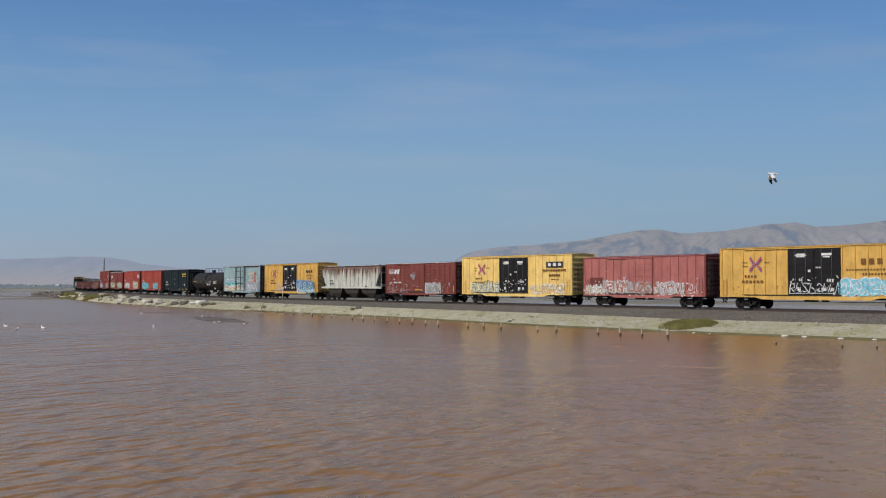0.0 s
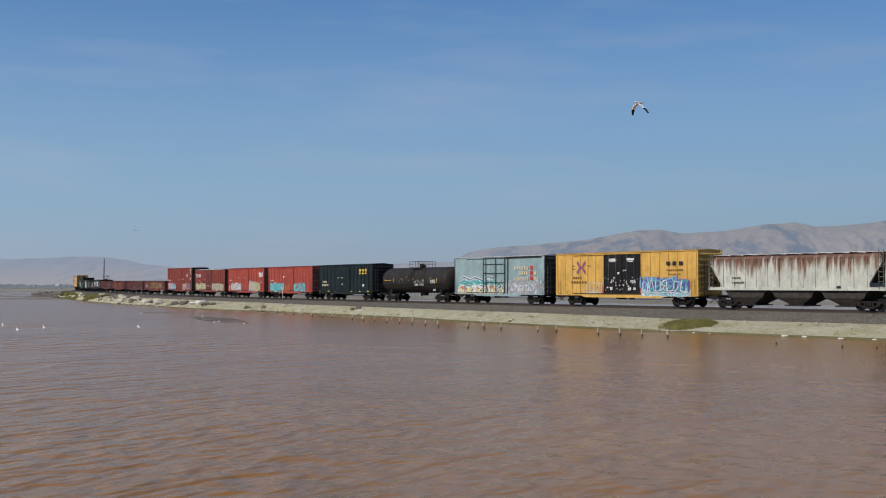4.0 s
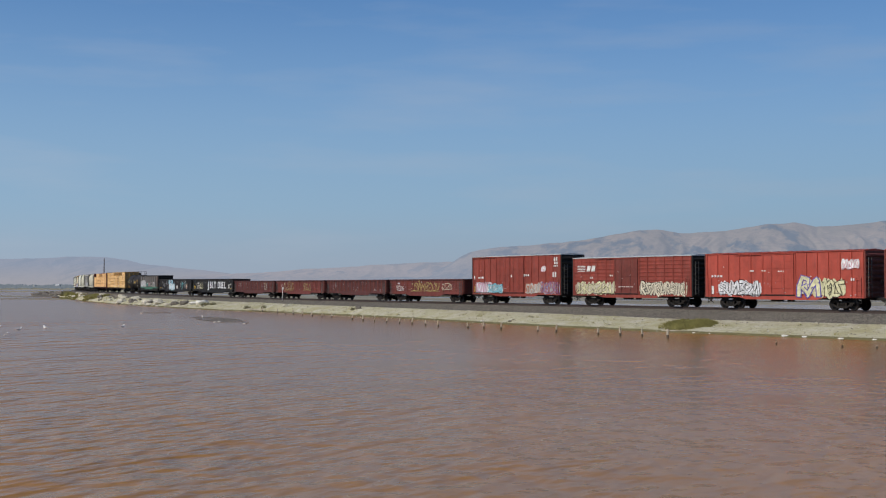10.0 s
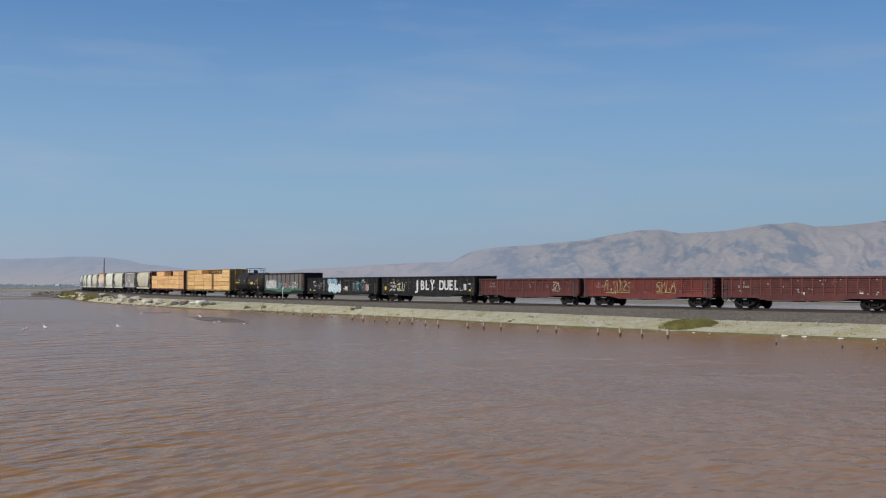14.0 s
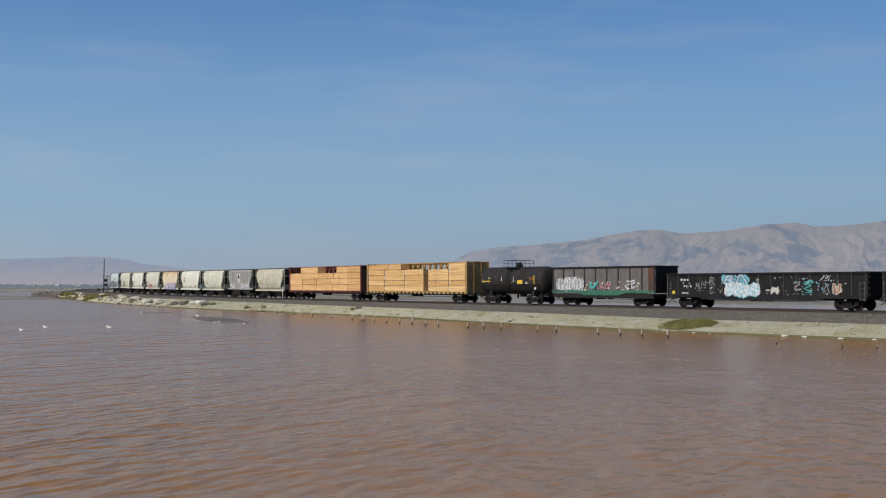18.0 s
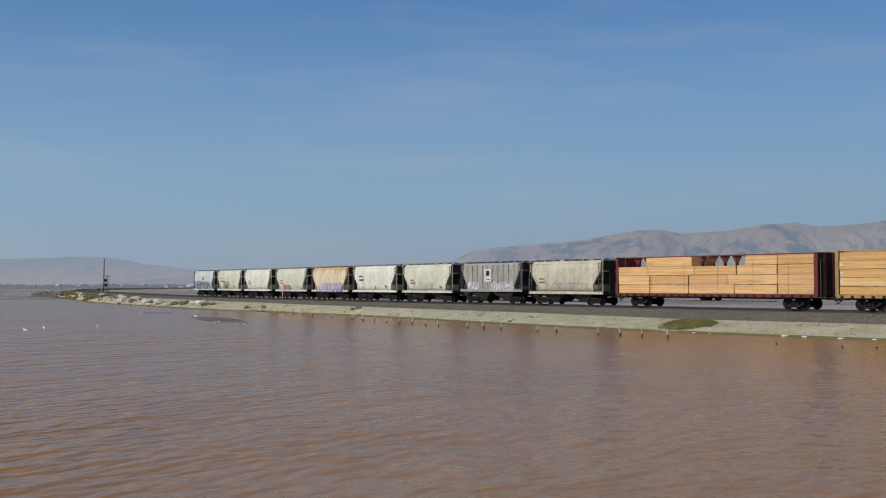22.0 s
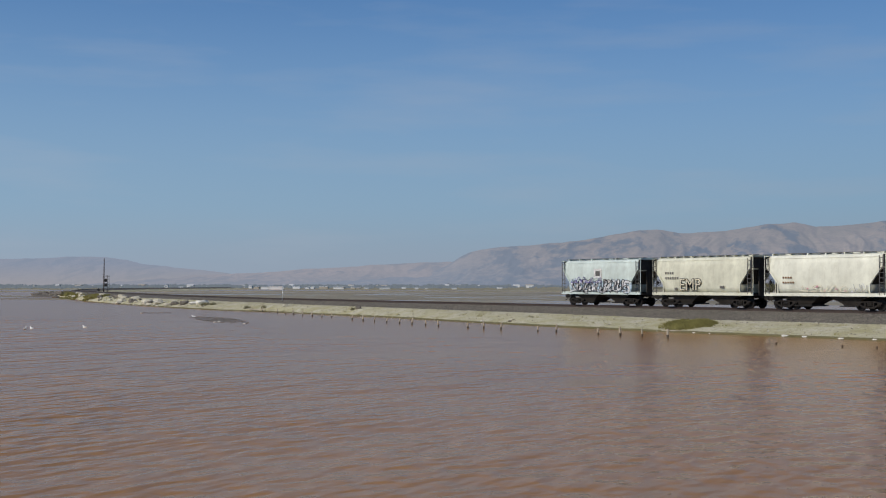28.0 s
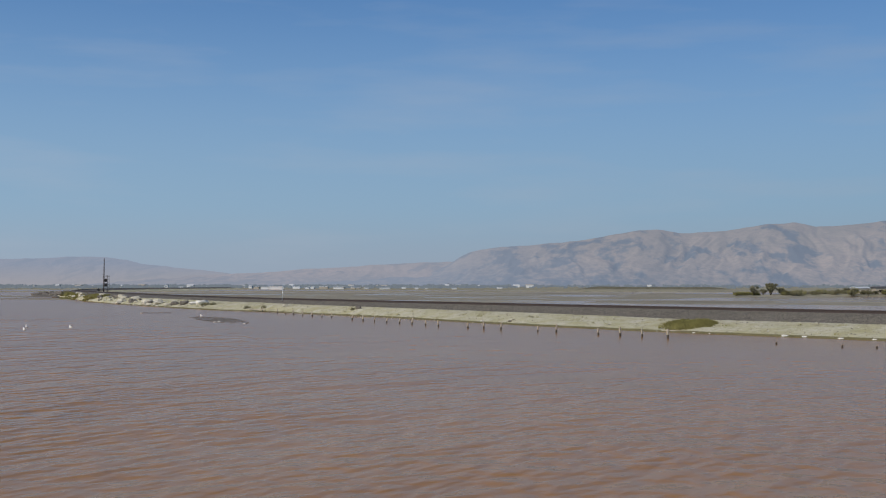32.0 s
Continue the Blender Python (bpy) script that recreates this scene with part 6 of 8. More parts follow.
spray(c, 4.65, 5.15, 3.35, 3.95, ("white", "pinkish", "white"), 116, 1, thick=1.0)
bars(c, "lettering", WHITE_P, [(-7.3, -7.1, 2.6, 3.0, 1), (-6.5, -6.1, 2.7, 2.85, 1), (-5.9, -5.5, 2.7, 2.9, 1), (1.6, 2.6, 2.9, 3.1, 3), (-0.6, -0.4, 2.8, 3.1, 1), (6.3, 7.0, 2.8, 3.3, 2)])
bars(c, "stripe", YELLOW_P, [(-7.2, -7.0, 1.2, 1.8, 1)])

# four oxide gondolas
for k, (rear, L, mat, label) in enumerate(((233.55, 16.2, GONRED, "rusty red gondola with gold graffiti"), (251.05, 16.5, GONMAROON, "rusty maroon gondola with ribbed sides"),
                                           (268.5, 16.5, GONRED, "rusty red gondola with cream scrawl"), (285.9, 16.6, GONMAROON, "dark maroon gondola with worn sides"))):
    c = couple(gondola("gondola", label, L, 2.62, mat, (13, 17, 15, 16)[k], chord=GONCHORD, post_mat=GONPOST, ribs=(4, 6, 6, 6)[k]), rear, L)
    bars(c, "lettering", WHITE_P, [(-6.3, -5.7, 2.1, 2.25, 2), (-6.5, -5.3, 1.75, 1.9, 5)], -HALF + 0.07)
    if k == 0:
        spray(c, -3.0, 3.4, 1.2, 2.4, (None, "gold", "gold"), 121, 8, -HALF - 0.01, 0.7, label="gold sprayed tag")
        spray(c, 3.8, 6.0, 1.4, 2.2, (None, "cream", "brick"), 122, 4, -HALF - 0.01, 0.5)
        spray(c, -6.4, -4.6, 1.3, 1.9, (None, "white", "cream"), 123, 4, -HALF - 0.01, 0.4)
    if k == 1:
        bars(c, "lettering", WHITE_P, [(-0.1, 0.2, 1.2, 1.45, 1), (5.0, 5.5, 1.3, 1.5, 1)], -HALF + 0.07)
    if k == 2:
        spray(c, -5.2, -1.8, 1.2, 2.4, (None, "gold", "cream"), 124, 8, -HALF - 0.01, 0.3)
        spray(c, 1.5, 4.0, 1.2, 2.3, (None, "gold", "brick"), 125, 4, -HALF - 0.01, 0.4)
        bm = bmesh.new()
        box(bm, 4.4, 5.6, -HALF + 0.08, -HALF + 0.092, 1.3, 2.48)
        part("patch_panel", bm, BRICKRED, c, "newer red patch panel")
    if k == 3:
        spray(c, 4.3, 5.5, 1.3, 2.4, (None, "cream", "gold"), 126, 2, -HALF - 0.01, 0.4)

# two black gondolas
c = couple(gondola("gondola", "black gondola with white block letters JBLY DUEL", 20.5, 2.96, BLACKCAR, 17, chord=BLACKCAR, post_mat=BLACKPOST), 307.3, 20.5)
for word, x0 in (("JBLY", -2.05), ("DUEL", 3.05)):
    for k, letter in enumerate(word):
        painted_word(c, letter, x0 + 1.07 * k + (0.05 if letter == "J" else 0), 1.44, 1.55, SPRAY["white"], "white block letter " + letter, 1.5 if letter == "J" else 0.95, -HALF - 0.02, 0.028)
spray(c, -6.5, -4.6, 1.25, 2.4, (None, "lemon", "black"), 131, 3, -HALF - 0.01, 0.5)
bars(c, "lettering", WHITE_P, [(-8.2, -7.3, 2.2, 2.35, 3), (-8.2, -6.9, 1.8, 1.95, 5), (-8.3, -7.0, 1.3, 1.5, 4), (8.0, 8.6, 1.4, 2.1, 2), (9.0, 9.5, 2.0, 2.2, 2), (7.2, 7.8, 1.35, 1.45, 2)], -HALF + 0.07)
specks(c, -9.8, 9.8, 1.15, 2.7, 60, SPRAY["grey"], 132, -HALF - 0.005, 0.09)
specks(c, -8.6, -5.0, 1.2, 2.5, 30, SPRAY["cream"], 133, -HALF - 0.005, 0.12)
bars(c, "stripe", YELLOW_P, [(-9.6, -9.2, 1.35, 1.8, 1), (9.1, 9.5, 1.3, 1.5, 1)], -HALF + 0.07)
c = couple(gondola("gondola", "black gondola with pale blue and white graffiti", 20.5, 2.96, BLACKCAR, 17, chord=BLACKCAR, post_mat=BLACKPOST), 329.0, 20.5)
spray(c, -3.6, -1.2, 2.05, 2.9, ("cyan", "black", "pale"), 141, 2, -HALF - 0.01, 1.3, label="pale blue sprayed tag")
spray(c, -3.4, 0.0, 1.0, 2.1, ("white", "cyan", "white"), 142, 4, -HALF - 0.01, 1.2, label="white and blue sprayed tag")
for x, z, w, h, cols, sd in ((-6.6, 1.5, 0.5, 0.7, (None, "grey", "grey"), 143), (-5.9, 1.7, 0.6, 0.7, (None, "grey", "grey"), 144), (-4.9, 1.9, 0.6, 0.75, (None, "grey", "grey"), 145), (-4.9, 1.25, 0.6, 0.6, (None, "grey", "white"), 146),
                             (-0.1, 1.7, 0.5, 0.8, (None, "grey", "grey"), 147), (1.7, 1.3, 0.6, 0.5, ("grey", "white", "cream"), 148), (3.9, 1.5, 0.9, 0.9, (None, "grey", "teal"), 149), (5.0, 1.3, 1.0, 1.1, (None, "teal", "cyan"), 150),
                             (6.6, 2.3, 0.9, 0.45, (None, "white", "white"), 155), (6.6, 1.25, 0.5, 0.8, (None, "grey", "grey"), 156), (7.6, 1.25, 0.6, 0.7, ("grey", "cream", "brick"), 157)):
    spray(c, x - w / 2, x + w / 2, z, z + h, cols, sd, 1, -HALF - 0.01, 0.8 if cols[0] else 0.5)
bars(c, "lettering", WHITE_P, [(-8.7, -7.6, 2.35, 2.52, 3), (-8.3, -7.3, 1.8, 1.95, 4), (-8.5, -7.7, 1.2, 1.32, 4), (0.7, 1.1, 1.5, 1.6, 1)], -HALF + 0.07)
specks(c, -9.0, 9.0, 1.15, 2.6, 60, SPRAY["grey"], 158, -HALF - 0.005, 0.08)
specks(c, 3.4, 8.0, 1.2, 2.5, 26, SPRAY["cyan"], 159, -HALF - 0.005, 0.08)
bars(c, "stripe", YELLOW_P, [(-9.6, -9.3, 1.2, 1.45, 1), (-3.95, -3.75, 1.5, 1.65, 1)], -HALF + 0.07)

# open chip hopper
c = couple(gondola("open_hopper", "tall open wood-chip car with grey panels and green sill", 14.4, 3.72, BLACKCAR, 10, zf=1.35, chord=BLACKCAR, panel_mat=CHIPGREY, sill_mat=CHIPGREEN, post_mat=BLACKPOST), 344.9, 14.4)
bm = bmesh.new()
box(bm, -7.0, 7.0, -HALF + 0.05, HALF - 0.05, 0.72, 1.14)
part("underbody", bm, STEEL_DARK, c)
spray(c, -6.4, -2.6, 1.5, 2.75, ("white", "white", "grey"), 151, 7, -HALF - 0.01, 1.15, label="white sprayed tag")
specks(c, -2.4, 6.2, 1.5, 2.3, 36, SPRAY["cream"], 160, -HALF - 0.01, 0.13)
spray(c, -1.6, -0.6, 1.6, 2.3, (None, "teal", "teal"), 152, 1, -HALF - 0.01, 0.9)
spray(c, 0.0, 1.4, 1.6, 2.3, (None, "pinkish", "cream"), 153, 2, -HALF - 0.01, 0.7)
spray(c, 3.4, 4.8, 1.6, 2.5, (None, "white", "grey"), 154, 2, -HALF - 0.01, 0.5)
bars(c, "repair_patch", RUST, [(6.3, 7.05, 1.5, 3.6, 1)], -HALF + 0.07)

# second tank car
c = couple(tank_car("tank_car", "short black tank car with rail platform on top", 11.6, 11.3, 1.46, 2.47), 358.2, 11.6)
bars(c, "placard", YELLOW_P, [(1.6, 2.5, 2.1, 2.5, 1), (-3.6, -3.1, 2.7, 2.8, 2), (4.4, 4.5, 2.0, 3.0, 1), (-4.7, -3.2, 2.3, 2.45, 8)], -1.475)
bars(c, "notice", WHITE_P, [(-1.2, -1.12, 2.4, 2.9, 1), (0.9, 0.97, 2.3, 2.9, 1), (3.0, 3.4, 2.1, 2.3, 2), (4.5, 4.8, 1.5, 1.75, 1)], -1.475)
bars(c, "number_panel", BROWN_P, [(3.6, 4.4, 2.5, 2.8, 1)], -1.475)

# lumber cars
couple(centrebeam("lumber_car", "yellow centre-beam flat car stacked with lumber", 22.7, 4.66, CBYEL, 5, ((4, 0.37, 0.62), (4, 0.62, 0.84), (3, 0.60, 0.645), (2, 0.60, 0.645), (1, 0.60, 0.645), (0, 0.60, 0.645)),
                  ((0.19, 0.41, 0.60, 0.645, 0.84), (0.19, 0.41, 0.60, 0.645, 0.84), (0.19, 0.41, 0.60, 0.645, 0.84), (0.19, 0.41, 0.60, 0.645, 0.84), (0.24, 0.37, 0.62, 0.84)), 5, LUMBER_PALE), 382.7, 22.7)
couple(centrebeam("lumber_car", "dark red centre-beam flat car stacked with lumber", 22.4, 4.6, CBRED, 4, ((3, 0.0, 0.17), (3, 0.42, 0.68)),
                  ((0.19, 0.40, 0.63, 0.83), (0.19, 0.40, 0.60, 0.83), (0.18, 0.43, 0.64, 0.83), (0.17, 0.42, 0.68, 0.83)), 6, LUMBER), 406.9, 22.4)

# covered hoppers at the tail
c = couple(covered_hopper("covered_hopper", "grey-beige round-sided covered hopper", 11.3, 4.42, HOPGREY, round_side=0.16, zmid=2.9, hatch_rail=8), 420.2, 11.3)
spray(c, -2.0, 3.6, 1.5, 2.3, (None, "grey", "grey"), 161, 9, -HALF - 0.0, 0.35)
bars(c, "lettering", FADED_P, [(-4.0, -3.2, 2.55, 2.68, 4), (-4.0, -3.0, 2.2, 2.33, 6)], -HALF - 0.0)
c = couple(covered_hopper("covered_hopper", "dirty grey ribbed covered hopper with white panel", 11.3, 4.42, HOPDARK, posts=12, round_side=0.04, zmid=2.9, hatch_rail=9, zs=1.5), 432.7, 11.3)
bm = bmesh.new()
box(bm, -1.0, 0.3, -HALF - 0.03, -HALF - 0.005, 2.35, 3.75)
p = part("logo_panel", bm, WHITE_P, c, "white panel with black square")
bars(p, "logo_mark", BLACK_P, [(-0.65, -0.05, 3.0, 3.55, 1), (-0.75, 0.05, 2.55, 2.65, 5)], -HALF - 0.035)
spray(c, -4.0, -2.2, 1.5, 2.4, ("white", "white", "grey"), 171, 3, -HALF - 0.02, 1.2)
spray(c, -1.8, 0.6, 1.4, 2.1, (None, "grey", "white"), 172, 4, -HALF - 0.02, 0.5)
spray(c, 0.4, 4.2, 1.45, 2.2, ("white", "white", "grey"), 173, 6, -HALF - 0.02, 1.0)
c = couple(covered_hopper("covered_hopper", "grey-cream covered hopper with pale sill", 11.1, 4.42, HOPCREAM, round_side=0.16, zmid=2.75, hatch_rail=7), 445.5, 11.1)
bars(c, "lettering", BROWN_P, [(-3.6, -2.8, 2.5, 2.62, 4), (-3.6, -2.4, 2.15, 2.3, 6), (2.9, 3.3, 1.7, 1.85, 1)], -HALF - 0.0)
spray(c, -1.8, 1.6, 1.5, 2.3, (None, "grey", "cream"), 181, 5, -HALF, 0.25)
c = couple(covered_hopper("covered_hopper", "pale cream covered hopper with black lettering", 11.55, 4.42, HOPWHITE, round_side=0.12, zmid=2.4, hatch_rail=12, sill_mat=HOPWHITE), 458.35, 11.55)
bars(c, "lettering", FADED_P, [(-4.0, -2.9, 3.0, 3.22, 4), (-4.0, -2.6, 2.55, 2.75, 6), (2.9, 3.3, 1.7, 1.95, 1), (-3.0, -2.7, 1.6, 1.75, 1), (0.3, 0.5, 1.5, 1.9, 1)], -HALF - 0.0)
c = couple(covered_hopper("covered_hopper", "rust-stained tan covered hopper with violet graffiti", 11.2, 4.42, HOPTAN, round_side=0.16, zmid=2.75, hatch_rail=7), 470.9, 11.2)
spray(c, -3.0, 3.9, 1.3, 2.35, (None, "pinkish", "violet"), 193, 12, -HALF - 0.012, 0.6)
spray(c, -2.6, 3.9, 1.3, 2.2, ("violet", "pinkish", "pale"), 191, 8, -HALF - 0.02, 0.8, label="violet, pink and pale blue sprayed tag")
bars(c, "repaint_patch", WHITE_P, [(-2.7, -1.7, 1.9, 2.3, 1)], -HALF - 0.03)
spray(c, -3.6, 3.8, 1.1, 1.7, ("violet", "violet", "white"), 192, 11, -HALF - 0.09, 0.8)
spray(c, -3.6, 3.9, 1.2, 2.1, (None, "white", "pinkish"), 194, 10, -HALF - 0.14, 0.55)
c = couple(covered_hopper("covered_hopper", "pale yellowed covered hopper with pink tag", 11.2, 4.42, HOPCREAM, round_side=0.16, zmid=2.75, hatch_rail=7), 483.7, 11.2)
spray(c, -2.4, -0.2, 1.35, 2.0, ("pinkish", "pinkish", "brick"), 201, 3, -HALF - 0.02, 1.0, label="pink sprayed tag")
spray(c, 0.6, 3.6, 1.35, 1.95, ("white", "grey", "cream"), 202, 4, -HALF - 0.02, 0.8)
bars(c, "lettering", FADED_P, [(-3.8, -3.0, 2.6, 2.75, 4), (-3.8, -2.8, 2.2, 2.35, 5)], -HALF)
c = couple(covered_hopper("covered_hopper", "off-white covered hopper with faint tags", 11.2, 4.42, HOPWHITE, round_side=0.16, zmid=2.75, hatch_rail=7), 496.6, 11.2)
spray(c, -2.0, 2.4, 1.4, 2.0, (None, "cream", "pinkish"), 211, 5, -HALF - 0.01, 0.3)
spray(c, 2.4, 4.0, 1.4, 2.1, (None, "grey", "white"), 212, 3, -HALF - 0.01, 0.5)
bars(c, "lettering", BROWN_P, [(-3.8, -2.8, 2.5, 2.65, 4), (-3.8, -2.6, 2.1, 2.25, 5)], -HALF)
c = couple(covered_hopper("covered_hopper", "cream covered hopper with black outlined letters EMP", 11.5, 4.42, HOPCREAM, round_side=0.12, zmid=2.4, hatch_rail=12), 509.25, 11.5)
bars(c, "lettering", FADED_P, [(-4.2, -3.1, 2.95, 3.15, 4), (-4.2, -2.5, 2.5, 2.7, 6), (2.2, 2.7, 1.7, 1.9, 1), (-3.0, -2.7, 1.55, 1.75, 1)], -HALF)
painted_word(c, "EMP", -2.45, 1.5, 1.5, SPRAY["black"], "black outlined letters EMP", 0.95, -HALF - 0.01, 0.03)
painted_word(c, "EMP", -2.45, 1.5, 1.5, SPRAY["cream"], "cream letter fill EMP", 0.95, -HALF - 0.035, -0.004)
c = couple(covered_hopper("covered_hopper", "pale blue-grey covered hopper with black and white graffiti", 11.1, 4.42, HOPBLUE, round_side=0.12, zmid=3.0, hatch_rail=7), 521.9, 11.1)
spray(c, -4.1, 4.2, 1.3, 2.5, ("pale", "black", "white"), 221, 10, -HALF - 0.01, 0.85, label="black and white sprayed piece")
spray(c, -4.0, 4.1, 1.3, 2.55, (None, "black", "black"), 222, 9, -HALF - 0.05, 0.6)
spray(c, -4.0, 0.5, 2.2, 2.75, (None, "violet", "black"), 223, 6, -HALF - 0.09, 0.6)
bm = bmesh.new()
box(bm, -0.75, 0.35, -HALF - 0.02, -HALF - 0.005, 2.65, 3.55)
p = part("logo_panel", bm, WHITE_P, c, "white square panel with grey square")
bars(p, "logo_mark", LADDER_GREY, [(-0.5, 0.1, 2.85, 3.35, 1)], -HALF - 0.03)

# scuffs and chalk marks low on the sides
for k, (car, _) in enumerate(CARS):
    if car.name.startswith("boxcar") and k not in (0, 2, 5, 8):
        specks(car, -7.2, 7.2, 1.1, 2.2, 24, SPRAY["grey"], 400 + k, -HALF - 0.019, 0.075)
        specks(car, -7.2, 7.2, 2.0, 3.6, 6, WHITE_P, 440 + k, -HALF - 0.019, 0.06)
    elif car.name.startswith("gondola"):
        specks(car, -7.4, 7.4, 1.2, 2.4, 26, SPRAY["grey"], 480 + k, -HALF + 0.03, 0.075)
    elif car.name.startswith("tank"):
        specks(car, -4.5, 4.5, 2.2, 2.9, 12, SPRAY["grey"], 520 + k, -1.565, 0.08)

# ---------------------------------------------------------------- rails and lineside
def rail(off, label):
    bm = bmesh.new()
    prof = ((-0.07, 1.44), (-0.07, 1.47), (-0.012, 1.49), (-0.012, 1.60), (-0.036, 1.615), (-0.036, 1.65), (0.036, 1.65), (0.036, 1.615), (0.012, 1.60), (0.012, 1.49), (0.07, 1.47), (0.07, 1.44))
    rows = []
    for s in BED_S:
        rows.append([bm.verts.new((*line(s, off + o)[:2], z + rise(s))) for o, z in prof])
    for a, b in zip(rows, rows[1:]):
        for i in range(len(prof) - 1):
            bm.faces.new((a[i], a[i + 1], b[i + 1], b[i]))
    ob = new("rail", data_of(bm, RAIL_STEEL, "rail"))
    tagged(ob, label, "rail", "rails of the track")


rail(0.75, "rust-brown steel rail on timber ties")
rail(-0.75, "rust-brown steel rail on timber ties, far side")

POSTS = ((428, 549.5), (442, 550.5), (465, 552.5), (478, 553.5), (491, 555), (506, 556.5), (520, 557.5), (536, 559), (553, 560.5), (570, 562), (587, 562.5), (623, 566.5), (643, 568.5), (663, 570), (684, 571.5), (707, 573),
         (729, 574.5), (753, 576.5), (776, 578.5), (828, 581), (856, 582.5), (886, 584), (951, 587), (984, 588.5), (1058, 592.5), (1097, 595), (1136, 596), (1181, 599), (1373, 609.5), (1489, 615), (1550, 617))


def on_water(px, py):
    d = (EYE / ((py - 505.2) / 2045.0))
    return (px - 784) / 2045.0 * d, d


rnd = random.Random(5)
for k, (px, py) in enumerate(POSTS):
    x, y = on_water(px, py)
    h = rnd.uniform(0.44, 0.66) if px < 1300 else 0.14
    r = rnd.uniform(0.06, 0.085) if px < 1300 else 0.06
    bm = bmesh.new()
    # lower part of the stump in the darker wood, top in the bleached one
    tube(bm, (0, 0, -0.9), (0.0, 0, h * (0.36 if px < 1300 else 0.9)), r, 9, 1)
    tube(bm, (0, 0, h * (0.36 if px < 1300 else 0.9)), (0.02, 0.01, h), r, 9, r1=r * 0.8)
    for f in bm.faces:
        f.smooth = False
    ob = new("post", data_of(bm, [POST_WOOD, POST_DARK], "post"))
    ob.matrix_basis = pose(x, y, 0, rnd.uniform(-9, 9), 14 if px == 1181 else rnd.uniform(-10, 10), rnd.uniform(0, 180))
    tagged(ob, "weathered wooden post stump standing in the pond" if px < 1300 else "low broken post stump at the water line", "post", "posts along the shore")


# a fallen rail of timber between the farther posts
bm = bmesh.new()
pa, pb = on_water(372, 546.0), on_water(470, 553.0)
tube(bm, (pa[0], pa[1], 0.28), (pb[0], pb[1], 0.3), 0.07, 7)
new_log = new("fence_rail", data_of(bm, POST_WOOD, "fence_rail"))
tagged(new_log, "long weathered timber rail along the shore posts", "fence rail")

# a thin driftwood log lying along the water line below the weeds
bm = bmesh.new()
pa, pb = on_water(1170, 587.5), on_water(1262, 590.5)
tube(bm, (pa[0], pa[1], 0.10), ((pa[0] + pb[0]) / 2, (pa[1] + pb[1]) / 2 + 0.1, 0.12), 0.055, 7)
tube(bm, ((pa[0] + pb[0]) / 2, (pa[1] + pb[1]) / 2 + 0.1, 0.12), (pb[0], pb[1], 0.09), 0.055, 7, r1=0.035)
tagged(new("driftwood_log", data_of(bm, POST_WOOD, "driftwood_log")), "thin pale driftwood log lying at the water line", "log")

# white track marker
x, y, a = line(82.5, 3.2)
ob = thing("track_marker", "slim white marker post beside the track", "marker post", m=pose(x, y, 1.05, 0, 0, 0))
bm = bmesh.new()
tube(bm, (0, 0, -0.3), (0.12, 0, 2.3), 0.04, 8)
part("pole", bm, ROOF_GALV, ob)
bm = bmesh.new()
box(bm, -0.02, 0.24, -0.07, -0.045, 1.95, 2.3)
part("plate", bm, ROOF_GALV, ob)

# mast and signal where the line bends
x, y = (184 - 784) / 2045 * 300, 300
ob = thing("utility_pole", "tall bare dark wooden pole beside the track", "pole", m=pose(x, y, 0.7))
bm = bmesh.new()
tube(bm, (0, 0, -0.5), (0.05, 0, 9.9), 0.16, 10, r1=0.10)
part("mast", bm, TIE_WOOD, ob)
bm = bmesh.new()
for z in np.arange(1.2, 7.8, 0.45):
    tube(bm, (-0.28, 0, z), (0.28, 0, z), 0.02, 5)
part("climbing_step", bm, STEEL_DARK, ob)
ob = thing("signal", "railway signal mast with two dark heads and ladder", "signal", m=pose((190 - 784) / 2045 * 298, 298, 0.9))
bm = bmesh.new()
tube(bm, (0, 0, -0.4), (0, 0, 5.3), 0.1, 8)
part("mast", bm, LADDER_GREY, ob)
bm = bmesh.new()
box(bm, -0.75, 0.6, -0.03, 0.03, 5.0, 5.14)
tube(bm, (0.45, 0.2, -0.4), (0.45, 0.2, 5.1), 0.05, 6)
for z in np.arange(0.2, 4.4, 0.4):
    tube(bm, (0.1, 0.2, z), (0.45, 0.2, z), 0.02, 5)
part("ladder", bm, LADDER_GREY, ob)
for z in (2.8, 4.0):
    bm = bmesh.new()
    tube(bm, (-0.35, -0.06, z), (-0.35, 0.04, z), 0.42, 14)
    tube(bm, (-0.35, -0.3, z), (-0.35, -0.06, z), 0.12, 10)
    part("signal_head", bm, BLACK_P, ob)
bm = bmesh.new()
box(bm, -0.6, 0.6, -0.5, 0.5, -0.4, 0.9)
part("relay_case", bm, ROOF_GALV, ob, "silver relay case at the foot")
ob = thing("target_sign", "small round dark target on a low post", "sign", m=pose((175 - 784) / 2045 * 300, 300, 0.8))
bm = bmesh.new()
tube(bm, (0, 0, -0.4), (0, 0, 1.8), 0.04, 6)
part("post", bm, STEEL_DARK, ob)
bm = bmesh.new()
tube(bm, (0, -0.06, 1.7), (0, -0.02, 1.7), 0.34, 14)
part("disc", bm, BLACK_P, ob)


